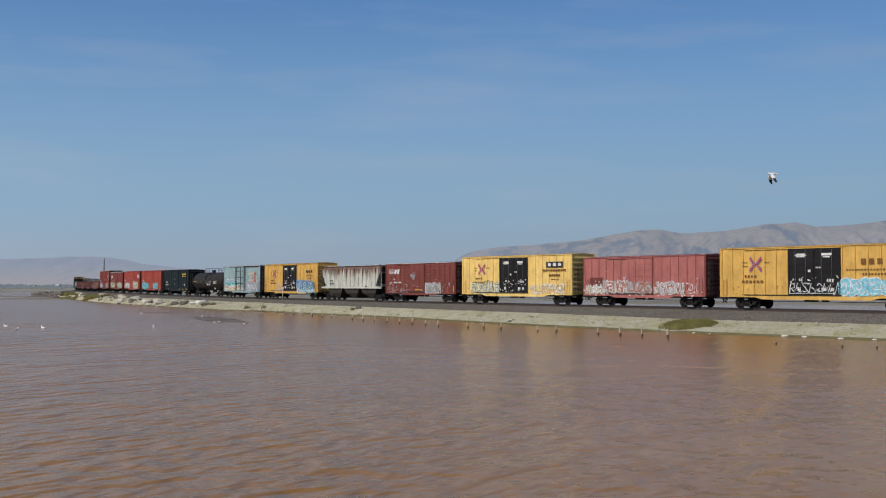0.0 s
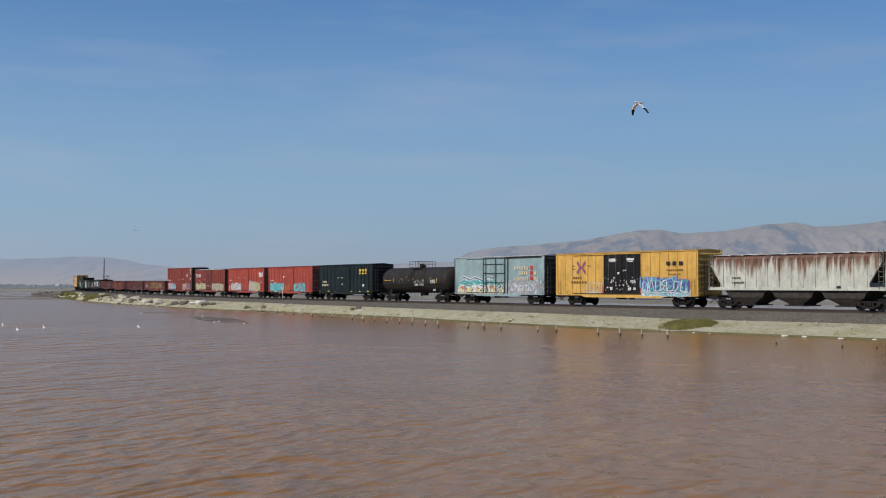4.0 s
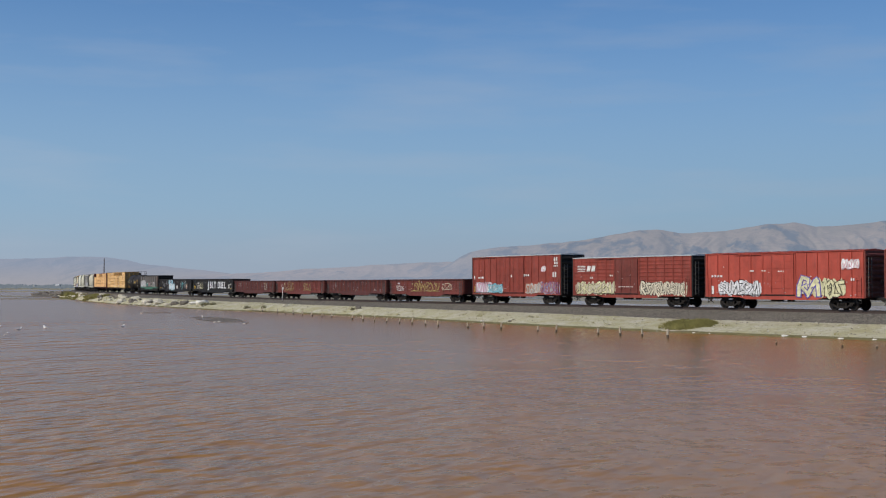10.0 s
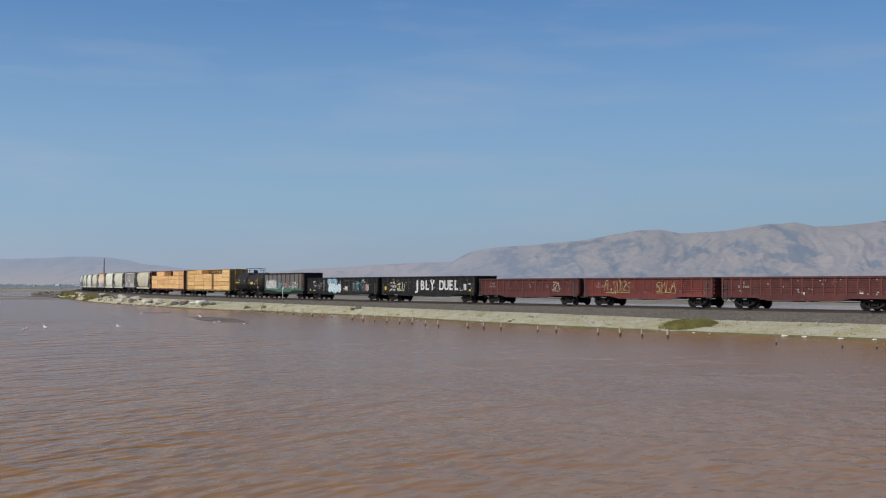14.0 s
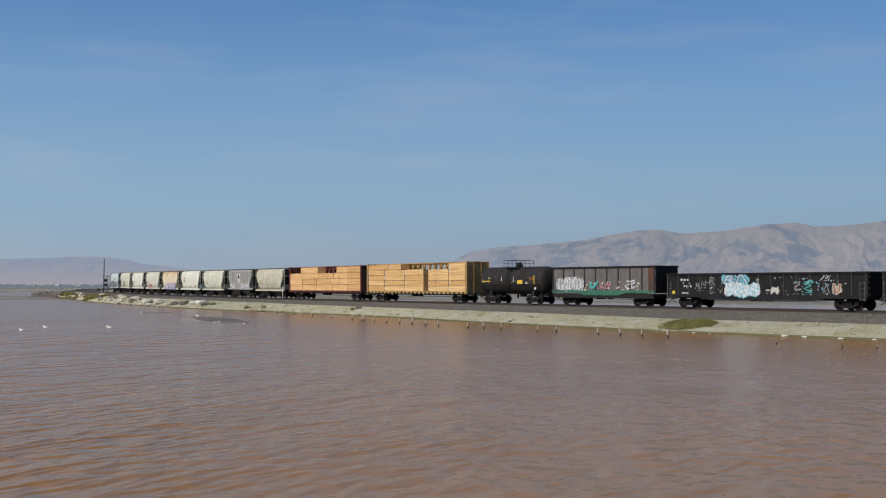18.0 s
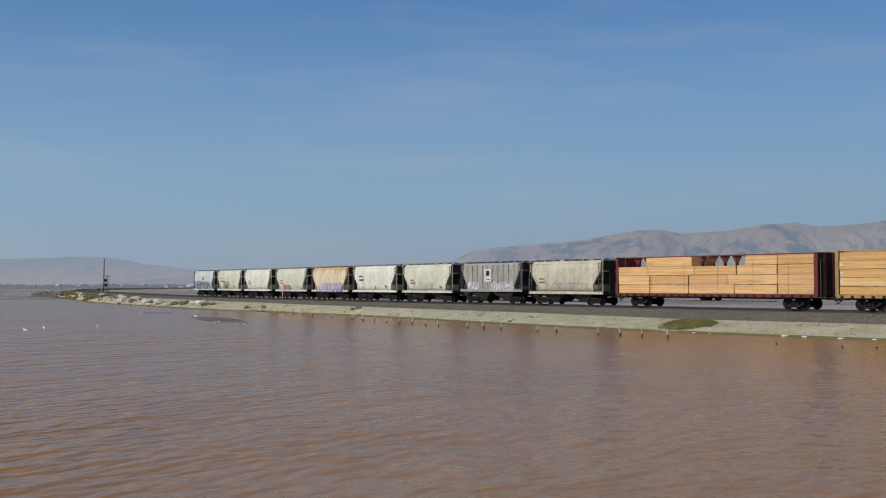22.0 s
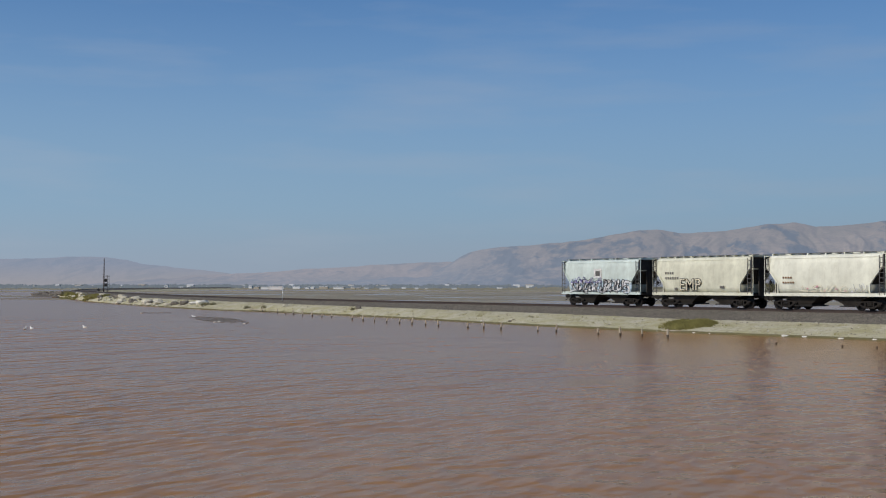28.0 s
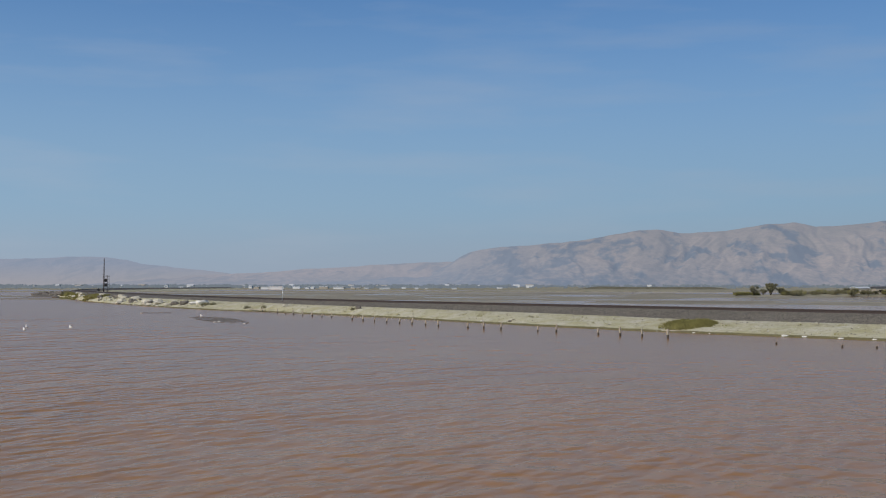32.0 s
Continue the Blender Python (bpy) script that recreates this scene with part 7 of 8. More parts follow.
# ---------------------------------------------------------------- rocks and plants on the bank
def lump(bm, x, y, z, r, rnd, mi=0, flat=0.7):
    n = 7
    rows = []
    ph = rnd.uniform(0, 6)
    for q, rr in ((-0.5, 0.75), (0.1, 1.0), (0.6, 0.7)):
        rows.append([bm.verts.new((x + r * rr * rnd.uniform(0.75, 1.25) * math.cos(ph + 2 * math.pi * i / n), y + r * rr * rnd.uniform(0.75, 1.25) * math.sin(ph + 2 * math.pi * i / n), z + r * flat * (q + rnd.uniform(-0.15, 0.15)))) for i in range(n)])
    for a, b in zip(rows, rows[1:]):
        for i in range(n):
            bm.faces.new((a[i], a[(i + 1) % n], b[(i + 1) % n], b[i])).material_index = mi
    bm.faces.new(rows[0][::-1]).material_index = mi
    bm.faces.new(rows[-1]).material_index = mi


rnd = random.Random(9)


def boulder(s, off, r, mat, label, sink=0.35, flat=0.7):
    x, y, _ = line(s, off)
    so = shore_off(s)
    q = min(1.0, max(0.0, (so - off) / (so - 5.0)))
    z = foot_z(s) * (1 - (1 - q) ** 1.7) + (rise(s) if q > 0.1 else 0)
    bm = bmesh.new()
    lump(bm, 0, 0, 0, r, rnd, 0, flat)
    ob = new("boulder", data_of(bm, mat, "boulder"))
    ob.matrix_basis = pose(x, y, z + r * flat * (0.5 - sink), 0, 0, rnd.uniform(0, 360))
    tagged(ob, label, "rock", "rubble along the shore")


STONE_WHITE = ground_material("white_rubble", (0.66, 0.64, 0.58), (0.76, 0.74, 0.69), (0.5, 0.47, 0.4), 1.5, 8.0, 0.04)
for s, k, r in ((-30, 0.1, 0.4), (-22.4, 0.1, 0.30), (-20.0, 0.0, 0.34), (-19.4, 0.2, 0.16), (-17.2, 0.1, 0.34), (-16.4, 0.2, 0.22), (-15.6, 0.1, 0.42), (-15.1, 0.2, 0.22), (-9.4, 0.1, 0.24), (-8.9, 0.2, 0.14), (-7.8, 0.0, 0.26), (-6.8, 0.1, 0.2), (-6.4, 0.2, 0.24), (-4.7, 0.1, 0.2), (-4.2, 0.0, 0.22), (-2.6, 0.1, 0.14), (20.5, 0.6, 0.3)):
    boulder(s, shore_off(s) - k, r * 0.72, STONE_WHITE, "white chunk of rubble at the water line", 0.3, 0.5)
for i in range(74):
    s = rnd.uniform(112, 228)
    boulder(s, shore_off(s) - rnd.uniform(0.0, 3.2), rnd.choice((0.3, 0.4, 0.5, 0.7, 0.9)), STONE if i % 4 else STONE_DARK, "pale broken concrete block on the bank" if i % 4 else "dark rock on the bank", 0.3)
for i in range(34):
    s = rnd.uniform(-60, 118)
    boulder(s, shore_off(s) - rnd.uniform(-0.1, 2.0), rnd.choice((0.1, 0.14, 0.2)), STONE if i % 3 else STONE_DARK, "small rock on the bank", 0.3)
boulder(101, shore_off(101) - 3.0, 1.15, STONE_WHITE, "large white concrete slab on the bank", 0.3, 0.55)
boulder(104, shore_off(104) - 2.6, 0.8, STONE_WHITE, "white concrete slab on the bank", 0.3, 0.5)
boulder(108, shore_off(108) - 2.2, 0.9, STONE_DARK, "dark rock beside the white slab", 0.35, 0.8)
boulder(111, shore_off(111) - 1.6, 0.7, STONE_DARK, "dark rock beside the white slab", 0.35, 0.8)
boulder(121, shore_off(121) - 1.2, 1.0, STONE, "broken concrete block at the water's edge", 0.3, 0.7)
boulder(129, shore_off(129) - 1.2, 1.2, STONE, "broken concrete block at the water's edge", 0.3, 0.7)
boulder(71.5, shore_off(71.5) - 2.0, 0.5, STONE, "round pale boulder on the bank", 0.3, 0.9)
boulder(51.5, shore_off(51.5) - 2.2, 0.42, STONE_DARK, "dark rock on the bank", 0.2, 1.0)


def scatter(name, label, mat, count, s_range, off_range, size, seed, zf, cat):
    r2 = random.Random(seed)
    vs, fs = [], []
    for _ in range(count):
        s, o = r2.uniform(*s_range), r2.uniform(*off_range)
        x, y, _a = line(s, o)
        z = zf(s, o)
        r = r2.uniform(*size)
        b = len(vs)
        ph = r2.uniform(0, 6)
        for q in range(4):
            a = ph + q * math.pi / 2
            vs.append((x + r * r2.uniform(0.6, 1.1) * math.cos(a), y + r * r2.uniform(0.6, 1.1) * math.sin(a), z + r2.uniform(-0.1, 0.2) * r))
        vs.append((x, y, z + r * r2.uniform(0.5, 0.9)))
        fs += [(b, b + 1, b + 4), (b + 1, b + 2, b + 4), (b + 2, b + 3, b + 4), (b + 3, b, b + 4)]
    me = bpy.data.meshes.new(name)
    me.from_pydata(vs, [], fs)
    me.materials.append(mat)
    return tagged(new(name, me), label, cat, kind="stuff")


def ballast_z(s, o):
    return float(np.interp(o, [2.5, 3.5, 4.8, 5.45], [1.40, 0.5 * (foot_z(s) + 0.10) + 0.70, foot_z(s) + 0.10, foot_z(s) - 0.06])) + rise(s)


def bank_z(s, o):
    so = shore_off(s)
    q = min(1.0, max(0.0, (so - o) / (so - 5.0)))
    return (foot_z(s) - 0.03) * (1 - (1 - q) ** 1.7) + rise(s) * min(1, q * 8)


BALLAST_STONE = ground_material("ballast_stone", (0.14, 0.126, 0.105), (0.215, 0.195, 0.162), (0.075, 0.065, 0.054), 1.6, 12.0, 0.02)
scatter("ballast_stones", "loose grey ballast stones on the shoulder", BALLAST_STONE, 21000, (-45, 130), (2.2, 5.5), (0.05, 0.13), 3, ballast_z, "ballast stones")
scatter("gravel", "pale gravel on the bank", STONE, 2200, (-45, 150), (5.2, 12.0), (0.03, 0.09), 4, bank_z, "gravel")
scatter("dark_gravel", "dark pebbles and clods on the bank", STONE_DARK, 1950, (-45, 180), (5.0, 12.5), (0.04, 0.10), 6, bank_z, "gravel")


def clods(name, label, mat, spots, seed):
    r2 = random.Random(seed)
    bm2 = bmesh.new()
    for x, y, r in spots:
        lump(bm2, x, y, 0.02, r, r2, 0, 0.5)
    me2 = bpy.data.meshes.new(name)
    bm2.to_mesh(me2)
    bm2.free()
    me2.materials.append(mat)
    return tagged(new(name, me2), label, "rocks", kind="stuff")


r3 = random.Random(15)
spots = []
for i in range(120):
    q, k = r3.uniform(0, 6.28), math.sqrt(r3.uniform(0.0, 1.0))
    px, py = 388 + 56 * k * math.cos(q), 566 + 5.0 * k * math.sin(q) + 0.10 * 56 * k * math.cos(q)
    spots.append((*on_water(px, py), r3.uniform(0.03, 0.09)))
clods("spit_rocks", "dark rocks and clods on a low shoal", STONE_DARK, spots, 16)
bm = bmesh.new()
for i in range(60):
    q, k = r3.uniform(0, 6.28), math.sqrt(r3.uniform(0.0, 0.8))
    x, y = on_water(388 + 54 * k * math.cos(q), 566 + 4.5 * k * math.sin(q) + 5.4 * k * math.cos(q))
    lump(bm, x, y, 0.0, r3.uniform(0.4, 0.95), r3, 0, 0.03)
tagged(new("mud_patches", data_of(bm, STONE_DARK, "mud_patches")), "thin wet mud patches just breaking the pond surface", "mud", kind="stuff")
spots = [(*on_water(r3.uniform(252, 302), 554 + r3.uniform(-0.7, 0.7)), r3.uniform(0.05, 0.12)) for _ in range(40)]
clods("bar_rocks", "thin dark line of clods awash in the pond", STONE_DARK, spots, 18)
spots = [(*on_water(px, py), r) for px, py, r in ((380, 570.5, 0.16), (388, 569.5, 0.14), (389, 569.8, 0.12), (433, 573.5, 0.14), (251, 555, 0.15))]
clods("shoal_stones", "small white stones on the low shoal", STONE_WHITE, spots, 19)
spots = [(*on_water(r3.uniform(58, 112), r3.uniform(517, 526)), r3.uniform(0.5, 1.3)) for _ in range(130)]
clods("shoal_rocks", "dark rocks of a shoal at the bend", STONE_DARK, spots, 17)


def tuft(name, label, mat, spots, blades, high, wide, seed, cat="grass", kind="stuff"):
    """Grass or low scrub in clumps of blades; spots of x, y, z, radius."""
    r2 = random.Random(seed)
    vs, fs = [], []
    for x, y, z, r in spots:
        for _ in range(int(blades * r * r)):
            a, d = r2.uniform(0, 6.28), r * math.sqrt(r2.random())
            px, py = x + d * math.cos(a), y + d * math.sin(a)
            h = high * r2.uniform(0.4, 1.1) * (1.1 - 0.6 * d / r)
            t, w = r2.uniform(0, 6.28), wide * r2.uniform(0.6, 1.3)
            lx, ly = r2.uniform(-0.4, 0.4) * h, r2.uniform(-0.4, 0.4) * h
            b = len(vs)
            vs += [(px - w * math.cos(t), py - w * math.sin(t), z - 0.05), (px + w * math.cos(t), py + w * math.sin(t), z - 0.05), (px + lx + w * 0.5, py + ly, z + h * 0.7), (px + lx * 1.4, py + ly * 1.4, z + h)]
            fs += [(b, b + 1, b + 2), (b, b + 2, b + 3)]
    me = bpy.data.meshes.new(name)
    me.from_pydata(vs, [], fs)
    me.materials.append(mat)
    return tagged(new(name, me), label, cat, kind=kind)


def bank_spot(s, o, r):
    x, y, _a = line(s, o)
    return (x, y, bank_z(s, o), r)


WEED = plain("yellowing_weed", (0.24, 0.215, 0.075), 0.9, 0.45, 1.1, bumpy=0)
GREEN = plain("olive_weed", (0.21, 0.19, 0.062), 0.9, 0.4, 1.1, bumpy=0)
r3 = random.Random(21)
spots = []
for i in range(110):
    q, k = r3.uniform(0, 6.28), math.sqrt(r3.random())
    s = -4.3 + 2.4 * k * math.cos(q)
    spots.append((1 - k, bank_spot(s, 9.6 + 2.3 * k * math.sin(q) - 0.25 * (s + 4.3), r3.uniform(0.3, 0.65))))
tuft("weed_patch", "mound of olive green weeds on the bank", WEED, [p for k, p in spots if k <= 0.5], 220, 0.22, 0.05, 22, "weeds")
tuft("weed_mound", "taller dark green weeds in the middle of the patch", GREEN, [p for k, p in spots if k > 0.18], 420, 0.40, 0.06, 27, "weeds")
spots = [bank_spot(r3.uniform(-45, 200), r3.uniform(5.6, 11.5), r3.uniform(0.15, 0.45)) for _ in range(260)]
tuft("dry_grass", "sparse dry grass on the bank", LEAF_DRY, spots, 110, 0.16, 0.03, 23)
spots = [bank_spot(r3.choice((r3.uniform(181, 199), r3.uniform(214, 262))), r3.uniform(4.8, 7.6), r3.uniform(0.6, 1.3)) for _ in range(110)]
tuft("bank_scrub", "green and yellow scrub at the bend", GREEN, spots, 110, 0.55, 0.09, 24, "scrub")
spots = []
for _ in range(210):
    s = r3.uniform(-40, 150)
    spots.append(bank_spot(s, shore_off(s) - r3.uniform(0.05, 0.5), r3.uniform(0.12, 0.4)))
tuft("shore_weed", "dark wet weed along the water line", LEAF, spots, 150, 0.12, 0.04, 29, "weeds")
spots = [bank_spot(s, o, r) for s, o, r in ((97, 9.5, 0.8), (95, 9.0, 0.6), (52, 7.6, 0.4), (80, 9.6, 0.5), (112, 9.6, 0.7), (76, 8.8, 0.4))]
tuft("weed_clump", "small dark weed clumps on the bank", LEAF, spots, 300, 0.6, 0.05, 25, "weeds")


spots = [bank_spot(r3.uniform(262, 270), r3.uniform(5.0, 6.6), r3.uniform(0.5, 0.9)) for _ in range(14)]
tuft("dark_scrub", "dark bush at the end of the bank", LEAF, spots, 260, 0.9, 0.10, 28, "scrub")
r4 = random.Random(77)
bm = bmesh.new()
for i in range(230):
    s, o = r4.uniform(268, 335), r4.uniform(2.8, 8.6)
    x, y, _a = line(s, o)
    lump(bm, x, y, bank_z(s, o) + 0.12, r4.uniform(0.35, 1.0), r4, 0, 0.5)
tagged(new("spit_rubble", data_of(bm, STONE_DARK, "spit_rubble")), "dark rubble heaped at the end of the bank", "rubble", kind="stuff")


# ---------------------------------------------------------------- scrub, trees and sheds beyond the back pond
def bush(x, y, z, w, h, seed, label, mat=None):
    r2 = random.Random(seed)
    ob = thing("bush", label, "bush", "scrub beyond the back pond", m=pose(x, y, z))
    bm = bmesh.new()
    limbs = []
    for k in range(5):
        a = r2.uniform(0, 6.28)
        tip = (0.32 * w * math.cos(a), 0.32 * w * math.sin(a), h * r2.uniform(0.5, 0.8))
        tube(bm, (0, 0, -0.3), tip, 0.05 * h * 0.5, 5, r1=0.02)
        limbs.append(tip)
    part("stem", bm, TIE_WOOD, ob)
    vs, fs = [], []
    cl = [(r2.uniform(-0.42, 0.42) * w, r2.uniform(-0.4, 0.4) * w, h * r2.uniform(0.25, 0.85), w * r2.uniform(0.10, 0.24)) for _ in range(16)]
    for cx, cy, cz, cr in cl:
        for _ in range(42):
            d = Vector((r2.gauss(0, 1), r2.gauss(0, 1), r2.gauss(0, 0.8))).normalized() * cr * r2.random() ** 0.4
            u = Vector((r2.gauss(0, 1), r2.gauss(0, 1), r2.gauss(0, 1))).normalized()
            v = u.orthogonal().normalized()
            ls = 0.055 * w * r2.uniform(0.6, 1.3)
            p = Vector((cx, cy, cz)) + d
            b = len(vs)
            vs += [p + u * ls, p + v * ls * 0.7, p - u * ls, p - v * ls * 0.7]
            fs.append((b, b + 1, b + 2, b + 3))
    me = bpy.data.meshes.new("crown")
    me.from_pydata(vs, [], fs)
    me.materials.append(mat or LEAF)
    part("crown", me, None, ob)
    return ob


def on_far(px, d):
    return (px - 784) / 2045.0 * d


for px, d, w, h, sd in ((1334, 380, 3.2, 3.2, 1), (1363, 378, 4.6, 4.0, 2), (1350, 384, 2.6, 1.8, 3), (1383, 380, 3.4, 2.4, 4)):
    bush(on_far(px, d), d, 0.5, w, h, sd, "dark green small tree on the far levee")
r3 = random.Random(31)
for i in range(58):
    px = 1395 + 260 * i / 57 + r3.uniform(-5, 5)
    d = r3.uniform(372, 396)
    bush(on_far(px, d), d, 0.4, r3.uniform(2.0, 4.2), r3.uniform(0.8, 2.1) * (1.15 if px > 1480 else 0.75), 40 + i, "olive scrub bush on the far levee", LEAF if i % 3 else GREEN)
for i in range(16):
    px = 1300 + 40 * i / 15 + r3.uniform(-4, 4)
    d = r3.uniform(380, 400)
    bush(on_far(px, d), d, 0.3, r3.uniform(1.6, 3.0), r3.uniform(0.5, 1.1), 140 + i, "low dry scrub on the far levee", GREEN)


def shed(px, d, w, deep, h, wall, roof, label, pitched=0.0, z=0.3, cat="building", windows=3):
    x = on_far(px, d)
    ob = thing("building", label, cat, "distant buildings", m=pose(x, d, z))
    bm = bmesh.new()
    box(bm, -w / 2, w / 2, 0, deep, -1, h)
    wl_ = part("wall", bm, wall, ob)
    bm = bmesh.new()
    loft(bm, [[(xx, -0.3, h), (xx, deep / 2, h + 0.25 + pitched), (xx, deep + 0.3, h), (xx, deep / 2, h - 0.02)] for xx in (-w / 2 - 0.3, w / 2 + 0.3)], 0, False)
    part("roof", bm, roof, ob)
    for k in range(windows):
        bm = bmesh.new()
        q = -w / 2 + w * (k + 0.5) / windows
        box(bm, q - w / windows * 0.22, q + w / windows * 0.22, -0.06, 0.02, h * 0.35, h * 0.72)
        part("window", bm, STEEL_DARK, ob)


PALE_WALL = plain("pale_wall", (0.74, 0.74, 0.73), 0.8, 0.06, 0.05, bumpy=0)
TAN_WALL = plain("tan_wall", (0.45, 0.40, 0.33), 0.8, 0.1, 0.05, bumpy=0)
shed(1526, 384, 5.0, 5, 2.2, TAN_WALL, ROOF_GALV, "low tan shed with a pale metal roof among scrub", 0.3, 0.4)
shed(1560, 384, 4.0, 5, 2.4, TAN_WALL, LADDER_GREY, "small tan shed among scrub", 0.2, 0.4, windows=1)
r3 = random.Random(51)
# white sheds: bearing of both ends, of the eaves and of the ground before them
TOWN = ((2, 6, 506, 508.6), (52, 62, 505, 508.6), (291, 297, 504.5, 509.5), (316, 323, 507, 510), (330, 338, 506, 509.5), (343, 347, 506.5, 510), (365, 372, 507, 510), (440, 446, 506, 510.5), (449, 458, 507, 511), (462, 476, 507, 511.5), (477, 500, 506.5, 511.7),
        (518, 531, 506.5, 511.3), (540, 547, 508, 511.5), (548, 556, 507, 511.3), (565, 580, 506.5, 511), (590, 609, 507.5, 511.5), (620, 628, 508, 511.5), (631, 637, 508.5, 511), (645, 652, 509, 511.5), (672, 690, 509, 512), (711, 718, 508, 511), (734, 740, 509, 512),
        (752, 757, 509.5, 511.5), (800, 808, 509.5, 512), (880, 889, 508.5, 511), (1147, 1153, 504, 508.6), (1361, 1369, 503.5, 508.6))
for p0, p1, y0, y1 in TOWN:
    d = min(1900.0, 3.1 * 2045.0 / (y1 - 505.2))
    shed((p0 + p1) / 2, d, (p1 - p0) / 2045.0 * d, 9, (y1 - y0) / 2045.0 * d - 0.45, PALE_WALL if r3.random() < 0.85 else TAN_WALL, PALE_WALL, "white far-off warehouse at the foot of the hills", 0.0, 0.5, windows=0)
for i in range(34):
    px, d = r3.choice((r3.uniform(395, 650), r3.uniform(650, 1000), r3.uniform(20, 380))), r3.uniform(1300, 2400)
    shed(px, d, r3.uniform(3, 10), 10, r3.uniform(1.6, 3.6), PALE_WALL if i % 4 else TAN_WALL, PALE_WALL if i % 3 else TAN_WALL, "small pale far-off house at the foot of the hills", 0.8, 0.5, windows=0)

# far belts of trees, too many to count
vs, fs = [], []
r3 = random.Random(61)
for i in range(6500):
    px = r3.uniform(-200, 1700)
    dens = 0.5 + 0.5 * noise.noise((px * 0.012, 0, 4))
    if r3.random() > dens * (0.85 if px < 900 else 0.22):
        continue
    d = r3.uniform(1080, 2600)
    x = on_far(px, d)
    w, h = d * r3.uniform(0.0018, 0.006), d * r3.uniform(0.0006, 0.0024)
    for _ in range(7):
        cx, cy, cz, r = x + r3.uniform(-0.5, 0.5) * w, d + r3.uniform(-3, 3), 0.5 + h * r3.uniform(0.2, 0.8), w * r3.uniform(0.12, 0.3)
        b = len(vs)
        vs += [(cx - r, cy, cz), (cx, cy - r, cz - r * 0.5), (cx + r, cy, cz + r * 0.1), (cx + r * 0.2, cy, cz + r * 0.8), (cx - r * 0.2, cy + r * 0.4, cz - r * 0.6)]
        fs += [(b, b + 1, b + 3), (b + 1, b + 2, b + 3), (b, b + 4, b + 1), (b + 4, b + 2, b + 1)]
me = bpy.data.meshes.new("far_trees")
me.from_pydata(vs, [], fs)
# foliage emits a bluish tint that stands in for aerial haze
FAR_LEAF = distance_material("far_tree_foliage", (0.055, 0.06, 0.04), (0.045, 0.05, 0.035), (0.03, 0.033, 0.026), (0.32, 0.38, 0.48), 0.42)
me.materials.append(FAR_LEAF)
tagged(new("far_trees", me), "hazy dark belt of trees at the foot of the hills", "trees", kind="stuff")


# ---------------------------------------------------------------- gulls
def gull(name, label, flying, scale=1.0, wing=None):
    ob = thing(name, label, "gull", "gulls")
    bm = bmesh.new()
    rings = []
    for x, r, z in ((-0.24, 0.015, 0.03), (-0.18, 0.05, 0.03), (-0.05, 0.075, 0.0), (0.08, 0.07, 0.0), (0.15, 0.045, 0.03 if flying else 0.08), (0.2, 0.042, 0.04 if flying else 0.14), (0.24, 0.02, 0.04 if flying else 0.14)):
        rings.append([(x * scale, r * math.cos(a) * scale, (z + r * math.sin(a)) * scale) for a in (2 * math.pi * i / 9 for i in range(9))])
    loft(bm, rings)
    part("body", bm, GULL_WHITE, ob)
    bm = bmesh.new()
    z = (0.04 if flying else 0.14) * scale
    tube(bm, (0.23 * scale, 0, z), (0.29 * scale, 0, z - 0.01), 0.014 * scale, 6, r1=0.004)
    part("beak", bm, BEAK, ob)
    bm = bmesh.new()
    prism(bm, ((-0.2 * scale, 0.04 * scale), (-0.36 * scale, 0.05 * scale), (-0.36 * scale, 0.035 * scale), (-0.2 * scale, 0.01 * scale)), -0.06 * scale, 0.06 * scale)
    part("tail", bm, GULL_WHITE, ob)
    wings = []
    for sy in (-1, 1):
        bm = bmesh.new()
        if flying:
            st = ((0.04, 0.10, -0.08, 0.0, 0), (0.22, 0.14, -0.05, 0.06, 0), (0.42, 0.10, -0.09, 0.05, 0), (0.56, 0.03, -0.12, 0.02, 1), (0.68, -0.06, -0.14, -0.02, 1))
            rows = []
            for y, a, b, zz, mi in st:
                rows.append([bm.verts.new((a * scale, sy * y * scale, zz * scale + 0.012)), bm.verts.new((b * scale, sy * y * scale, zz * scale + 0.006)), bm.verts.new((b * scale, sy * y * scale, zz * scale - 0.006)), bm.verts.new((a * scale, sy * y * scale, zz * scale - 0.01))])
            for k, (p, q) in enumerate(zip(rows, rows[1:])):
                for i in range(4):
                    bm.faces.new((p[i], p[(i + 1) % 4], q[(i + 1) % 4], q[i])).material_index = st[k + 1][4]
            bm.faces.new(rows[0])
            bm.faces.new(rows[-1][::-1]).material_index = 1
        else:
            loft(bm, [[(x, sy * (0.075 * math.cos(a) * r + 0.01), 0.035 + 0.05 * r * math.sin(a)) for a in (math.pi * i / 5 - math.pi / 2 for i in range(6))] for x, r in ((-0.3, 0.1), (-0.15, 0.8), (0.0, 1.0), (0.1, 0.5))])
        w = part("wing", bm, [wing or GULL_GREY, GULL_BLACK], ob, "grey wing with black tip")
        wings.append((w, sy))
    return ob, wings


# ---------------------------------------------------------------- ties, piece by piece where the line is nearest
def make_tie(b):
    box(b, -0.11, 0.11, -1.3, 1.3, -0.16, 0.0)
    for y in (-0.75, 0.75):
        box(b, -0.09, 0.09, y - 0.17, y + 0.17, 0.0, 0.012, 1)


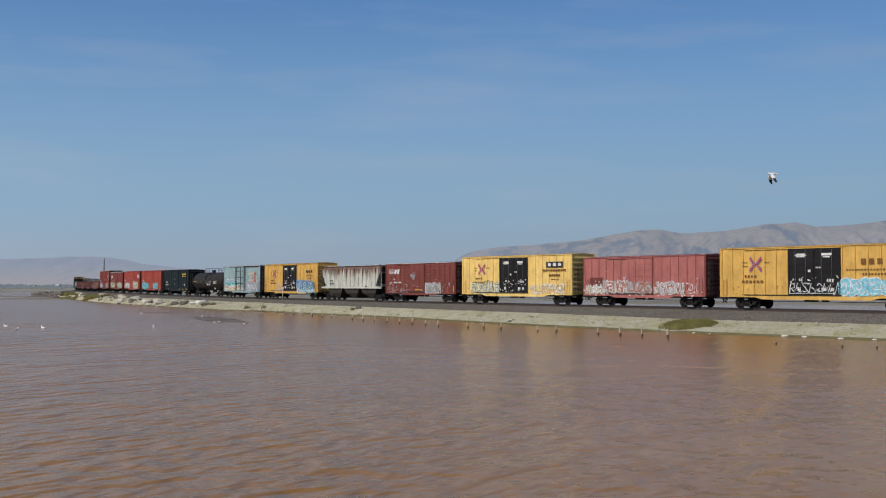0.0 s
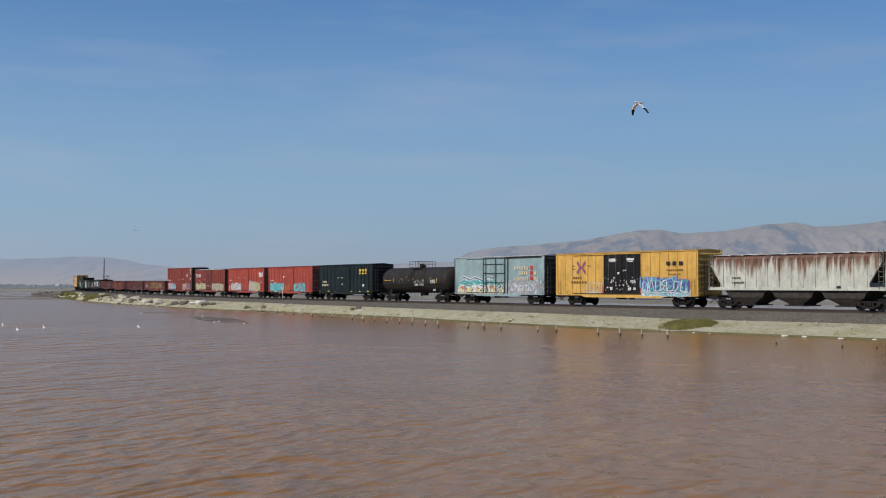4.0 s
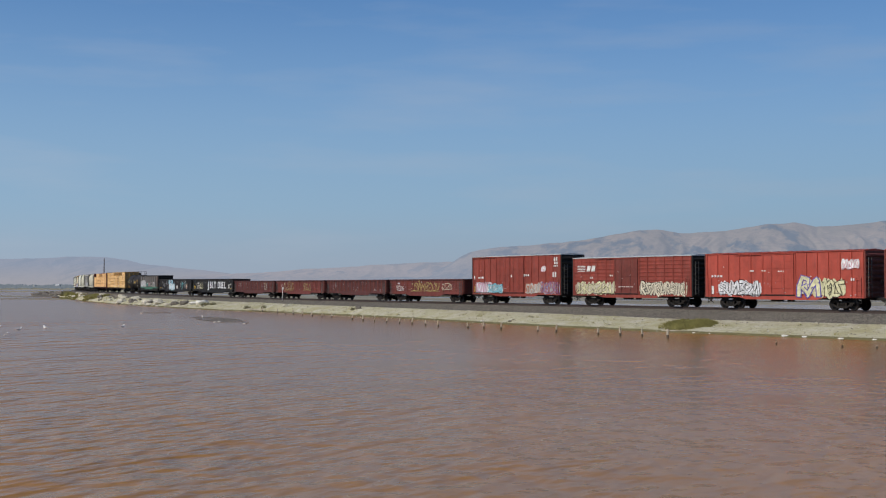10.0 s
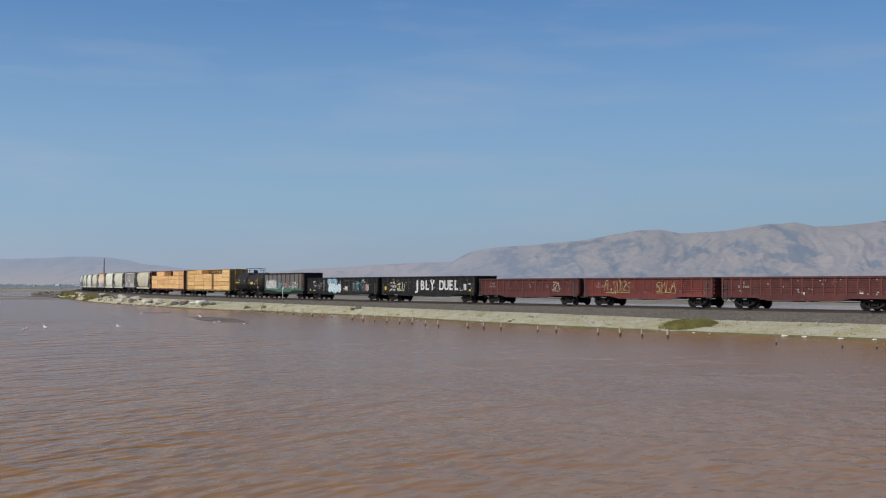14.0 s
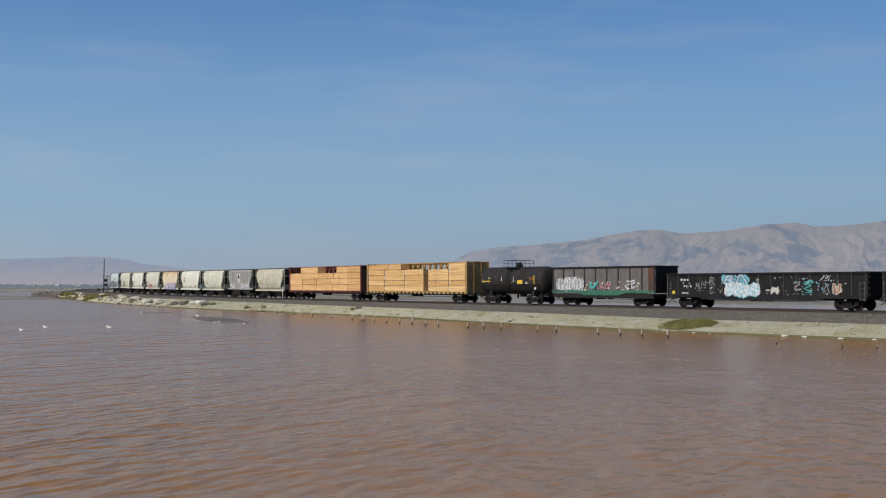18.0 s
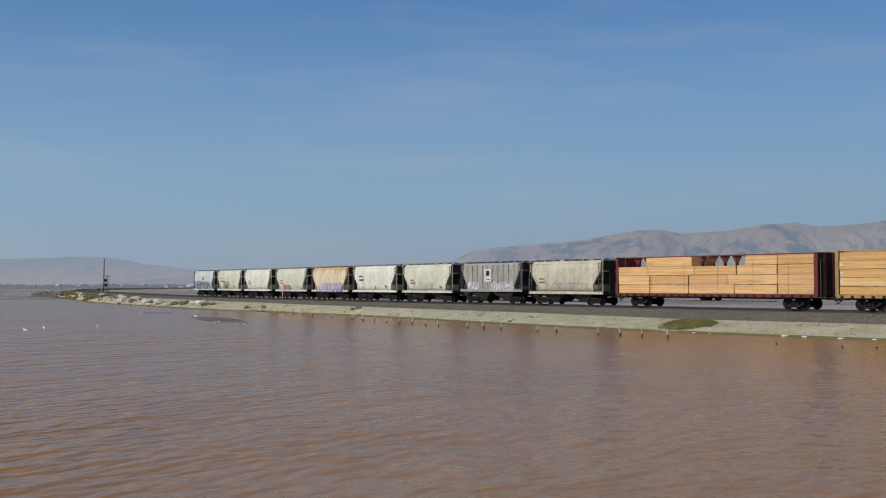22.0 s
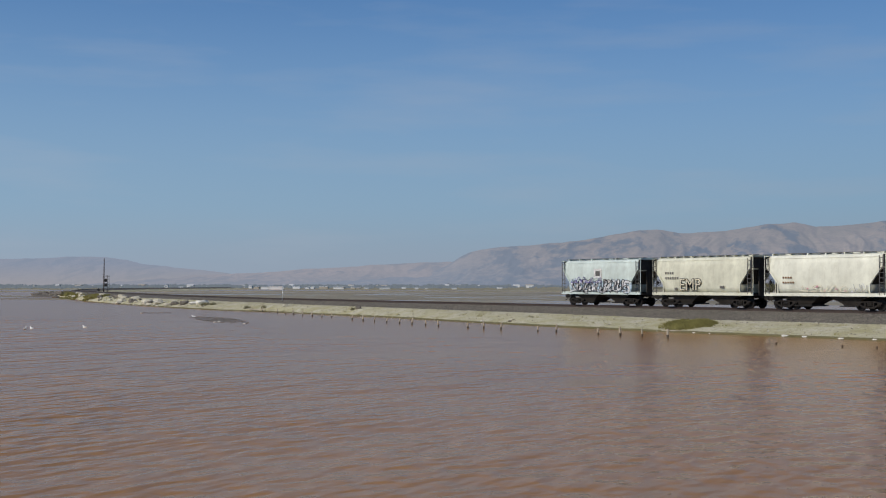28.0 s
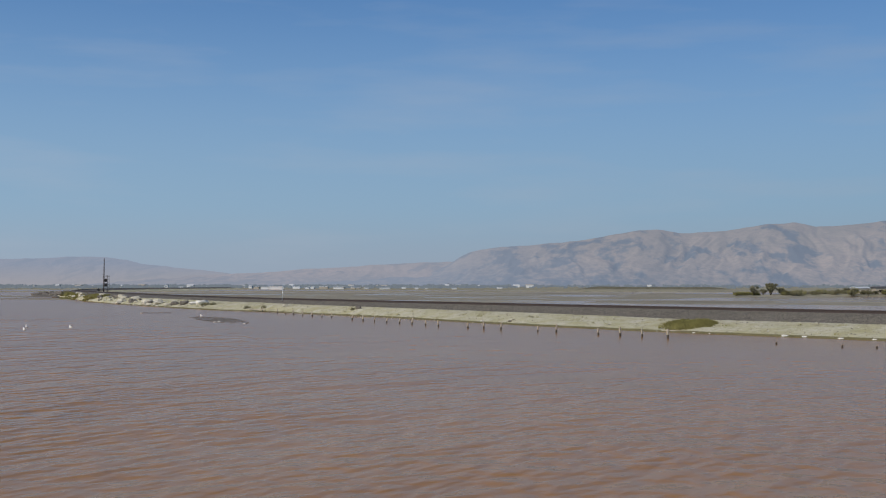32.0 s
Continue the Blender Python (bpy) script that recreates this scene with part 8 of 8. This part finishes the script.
track = thing("track_ties", "dark creosoted timber ties bedded in ballast", "ties", kind="structure")
tie_data = shared("tie", make_tie, [TIE_WOOD, RUST])
for i in range(300):
    s = -42 + i * 0.52
    x, y, a = line(s, 0.0)
    t = new("tie", tie_data)
    t.parent = track
    t.matrix_basis = pose(x, y, 1.445 + rise(s), 0, 0, math.degrees(a) + 90)
vs, fs = [], []
for s in list(np.arange(-300, -42, 0.52)) + list(np.arange(-42 + 300 * 0.52, 420, 0.52)):
    c0 = [line(s - 0.11, -1.3), line(s + 0.11, -1.3), line(s + 0.11, 1.3), line(s - 0.11, 1.3)]
    b = len(vs)
    vs += [(p[0], p[1], 1.445 + rise(s)) for p in c0] + [(p[0], p[1], 1.29 + rise(s)) for p in c0]
    fs += [(b, b + 1, b + 2, b + 3), (b, b + 4, b + 5, b + 1), (b + 2, b + 6, b + 7, b + 3), (b + 1, b + 5, b + 6, b + 2), (b, b + 3, b + 7, b + 4)]
me = bpy.data.meshes.new("far_ties")
me.from_pydata(vs, [], fs)
me.materials.append(TIE_WOOD)
part("far_ties", me, None, track, kind="stuff")


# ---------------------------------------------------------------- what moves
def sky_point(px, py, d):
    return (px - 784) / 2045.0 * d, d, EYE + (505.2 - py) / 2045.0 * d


FLY_A, WINGS_A = gull("gull", "white gull with black wing tips flying over the pond", True, 1.0, GULL_WHITE)
FLY_B, WINGS_B = gull("gull", "small white gull flying far over the pond", True, 0.85, GULL_WHITE)
FLY_C, WINGS_C = gull("gull", "white gull gliding low over the water", True, 0.75, GULL_WHITE)
FLY_D, WINGS_D = gull("gull", "tiny far-off white gull low in the haze", True, 0.85, GULL_WHITE)
SWIM = [gull("gull", "white gull floating on the brown pond", False, 1.15, GULL_WHITE)[0] for _ in range(5)]


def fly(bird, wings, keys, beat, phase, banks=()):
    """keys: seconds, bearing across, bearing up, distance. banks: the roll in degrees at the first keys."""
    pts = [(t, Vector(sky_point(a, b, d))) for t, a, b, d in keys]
    rows = []
    for k, (t, p) in enumerate(pts):
        q = pts[min(k + 1, len(pts) - 1)][1] - pts[max(k - 1, 0)][1]
        rows.append((t, pose(p.x, p.y, p.z, banks[k] if k < len(banks) else 0, 0, math.degrees(math.atan2(q.y, q.x)))))
    walk(bird, rows)
    for w, sy in wings:
        n = int(32.0 / (beat / 4))
        walk(w, [(32.0 * i / n, pose(0, 0, 0, sy * (6 + 50 * math.sin(math.pi / 2 * i + phase)), 0, 0)) for i in range(n + 1)])


def motions():
    times = [0.5 * k for k in range(65)]
    for car, s0 in CARS:
        rows = []
        for t in times:
            s = s0 - SPEED * t + 0.5 * SLOWING * t * t
            x, y, a = line(s, 0.0)
            grade = math.degrees(math.atan2(rise(s - 5) - rise(s + 5), 10))
            rows.append((t, pose(x, y, RAIL_Z + rise(s), 0, -grade, math.degrees(a) - 90)))
        walk(car, rows)
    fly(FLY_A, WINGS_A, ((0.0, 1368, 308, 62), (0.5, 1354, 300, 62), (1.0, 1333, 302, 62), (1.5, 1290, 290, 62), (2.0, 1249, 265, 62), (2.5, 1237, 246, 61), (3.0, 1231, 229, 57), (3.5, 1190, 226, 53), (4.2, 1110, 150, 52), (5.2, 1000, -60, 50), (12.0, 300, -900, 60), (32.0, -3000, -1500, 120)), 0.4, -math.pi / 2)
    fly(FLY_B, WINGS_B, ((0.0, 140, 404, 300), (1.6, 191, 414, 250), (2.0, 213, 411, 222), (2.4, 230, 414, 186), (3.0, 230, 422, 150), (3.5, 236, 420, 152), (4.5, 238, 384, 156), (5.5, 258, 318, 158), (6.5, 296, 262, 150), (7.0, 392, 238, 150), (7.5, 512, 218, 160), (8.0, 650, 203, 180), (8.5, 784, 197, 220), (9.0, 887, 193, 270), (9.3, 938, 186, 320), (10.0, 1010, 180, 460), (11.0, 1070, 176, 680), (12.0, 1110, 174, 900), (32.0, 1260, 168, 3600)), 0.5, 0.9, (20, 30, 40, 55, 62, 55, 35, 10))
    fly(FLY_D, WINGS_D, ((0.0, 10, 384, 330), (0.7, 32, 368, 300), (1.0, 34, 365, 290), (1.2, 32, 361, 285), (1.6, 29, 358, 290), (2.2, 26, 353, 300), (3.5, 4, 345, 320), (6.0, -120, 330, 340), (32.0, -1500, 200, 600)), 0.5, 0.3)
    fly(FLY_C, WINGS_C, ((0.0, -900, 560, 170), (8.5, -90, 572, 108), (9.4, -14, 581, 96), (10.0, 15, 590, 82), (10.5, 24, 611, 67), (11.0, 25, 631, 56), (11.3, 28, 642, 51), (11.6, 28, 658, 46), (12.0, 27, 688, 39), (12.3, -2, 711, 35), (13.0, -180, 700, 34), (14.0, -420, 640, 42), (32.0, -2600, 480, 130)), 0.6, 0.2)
    drift = (((0, 273, 580), (6, 233, 580), (9, 221, 579), (13, 212, 578), (19, 189, 580), (23, 168, 579), (28, 151, 580), (32, 126, 580)),
             ((0, 77, 581), (6, 80, 581), (13, 81, 580), (19, 81, 580), (23, 79, 582), (28, 57, 582), (32, 48, 579)),
             ((0, 31, 584), (6, 33, 585), (9, 34, 584), (13, 46, 584), (19, 39, 585), (23, 47, 585), (28, 46, 583), (32, 44, 584)),
             ((0, 11, 578), (6, 6, 577), (9, 2, 578), (13, -14, 578), (32, -60, 578)),
             ((0, 358, 562), (9, 359, 562), (19, 350, 560), (23, 346, 561), (28, 343, 561), (32, 357, 560)))
    for bird, keys in zip(SWIM, drift):
        rows = []
        for k, (t, a, b) in enumerate(keys):
            x, y = on_water(a, b)
            rows.append((t, pose(x, y, 0.02, 0, 0, 110 + 40 * math.sin(0.4 * k + 3 * y))))
        walk(bird, rows)
    # the ripples drift with the breeze
    walk(water, [(0.0, pose(0, 0, 0)), (32.0, pose(-9.0, 13.0, 0))])


motions()
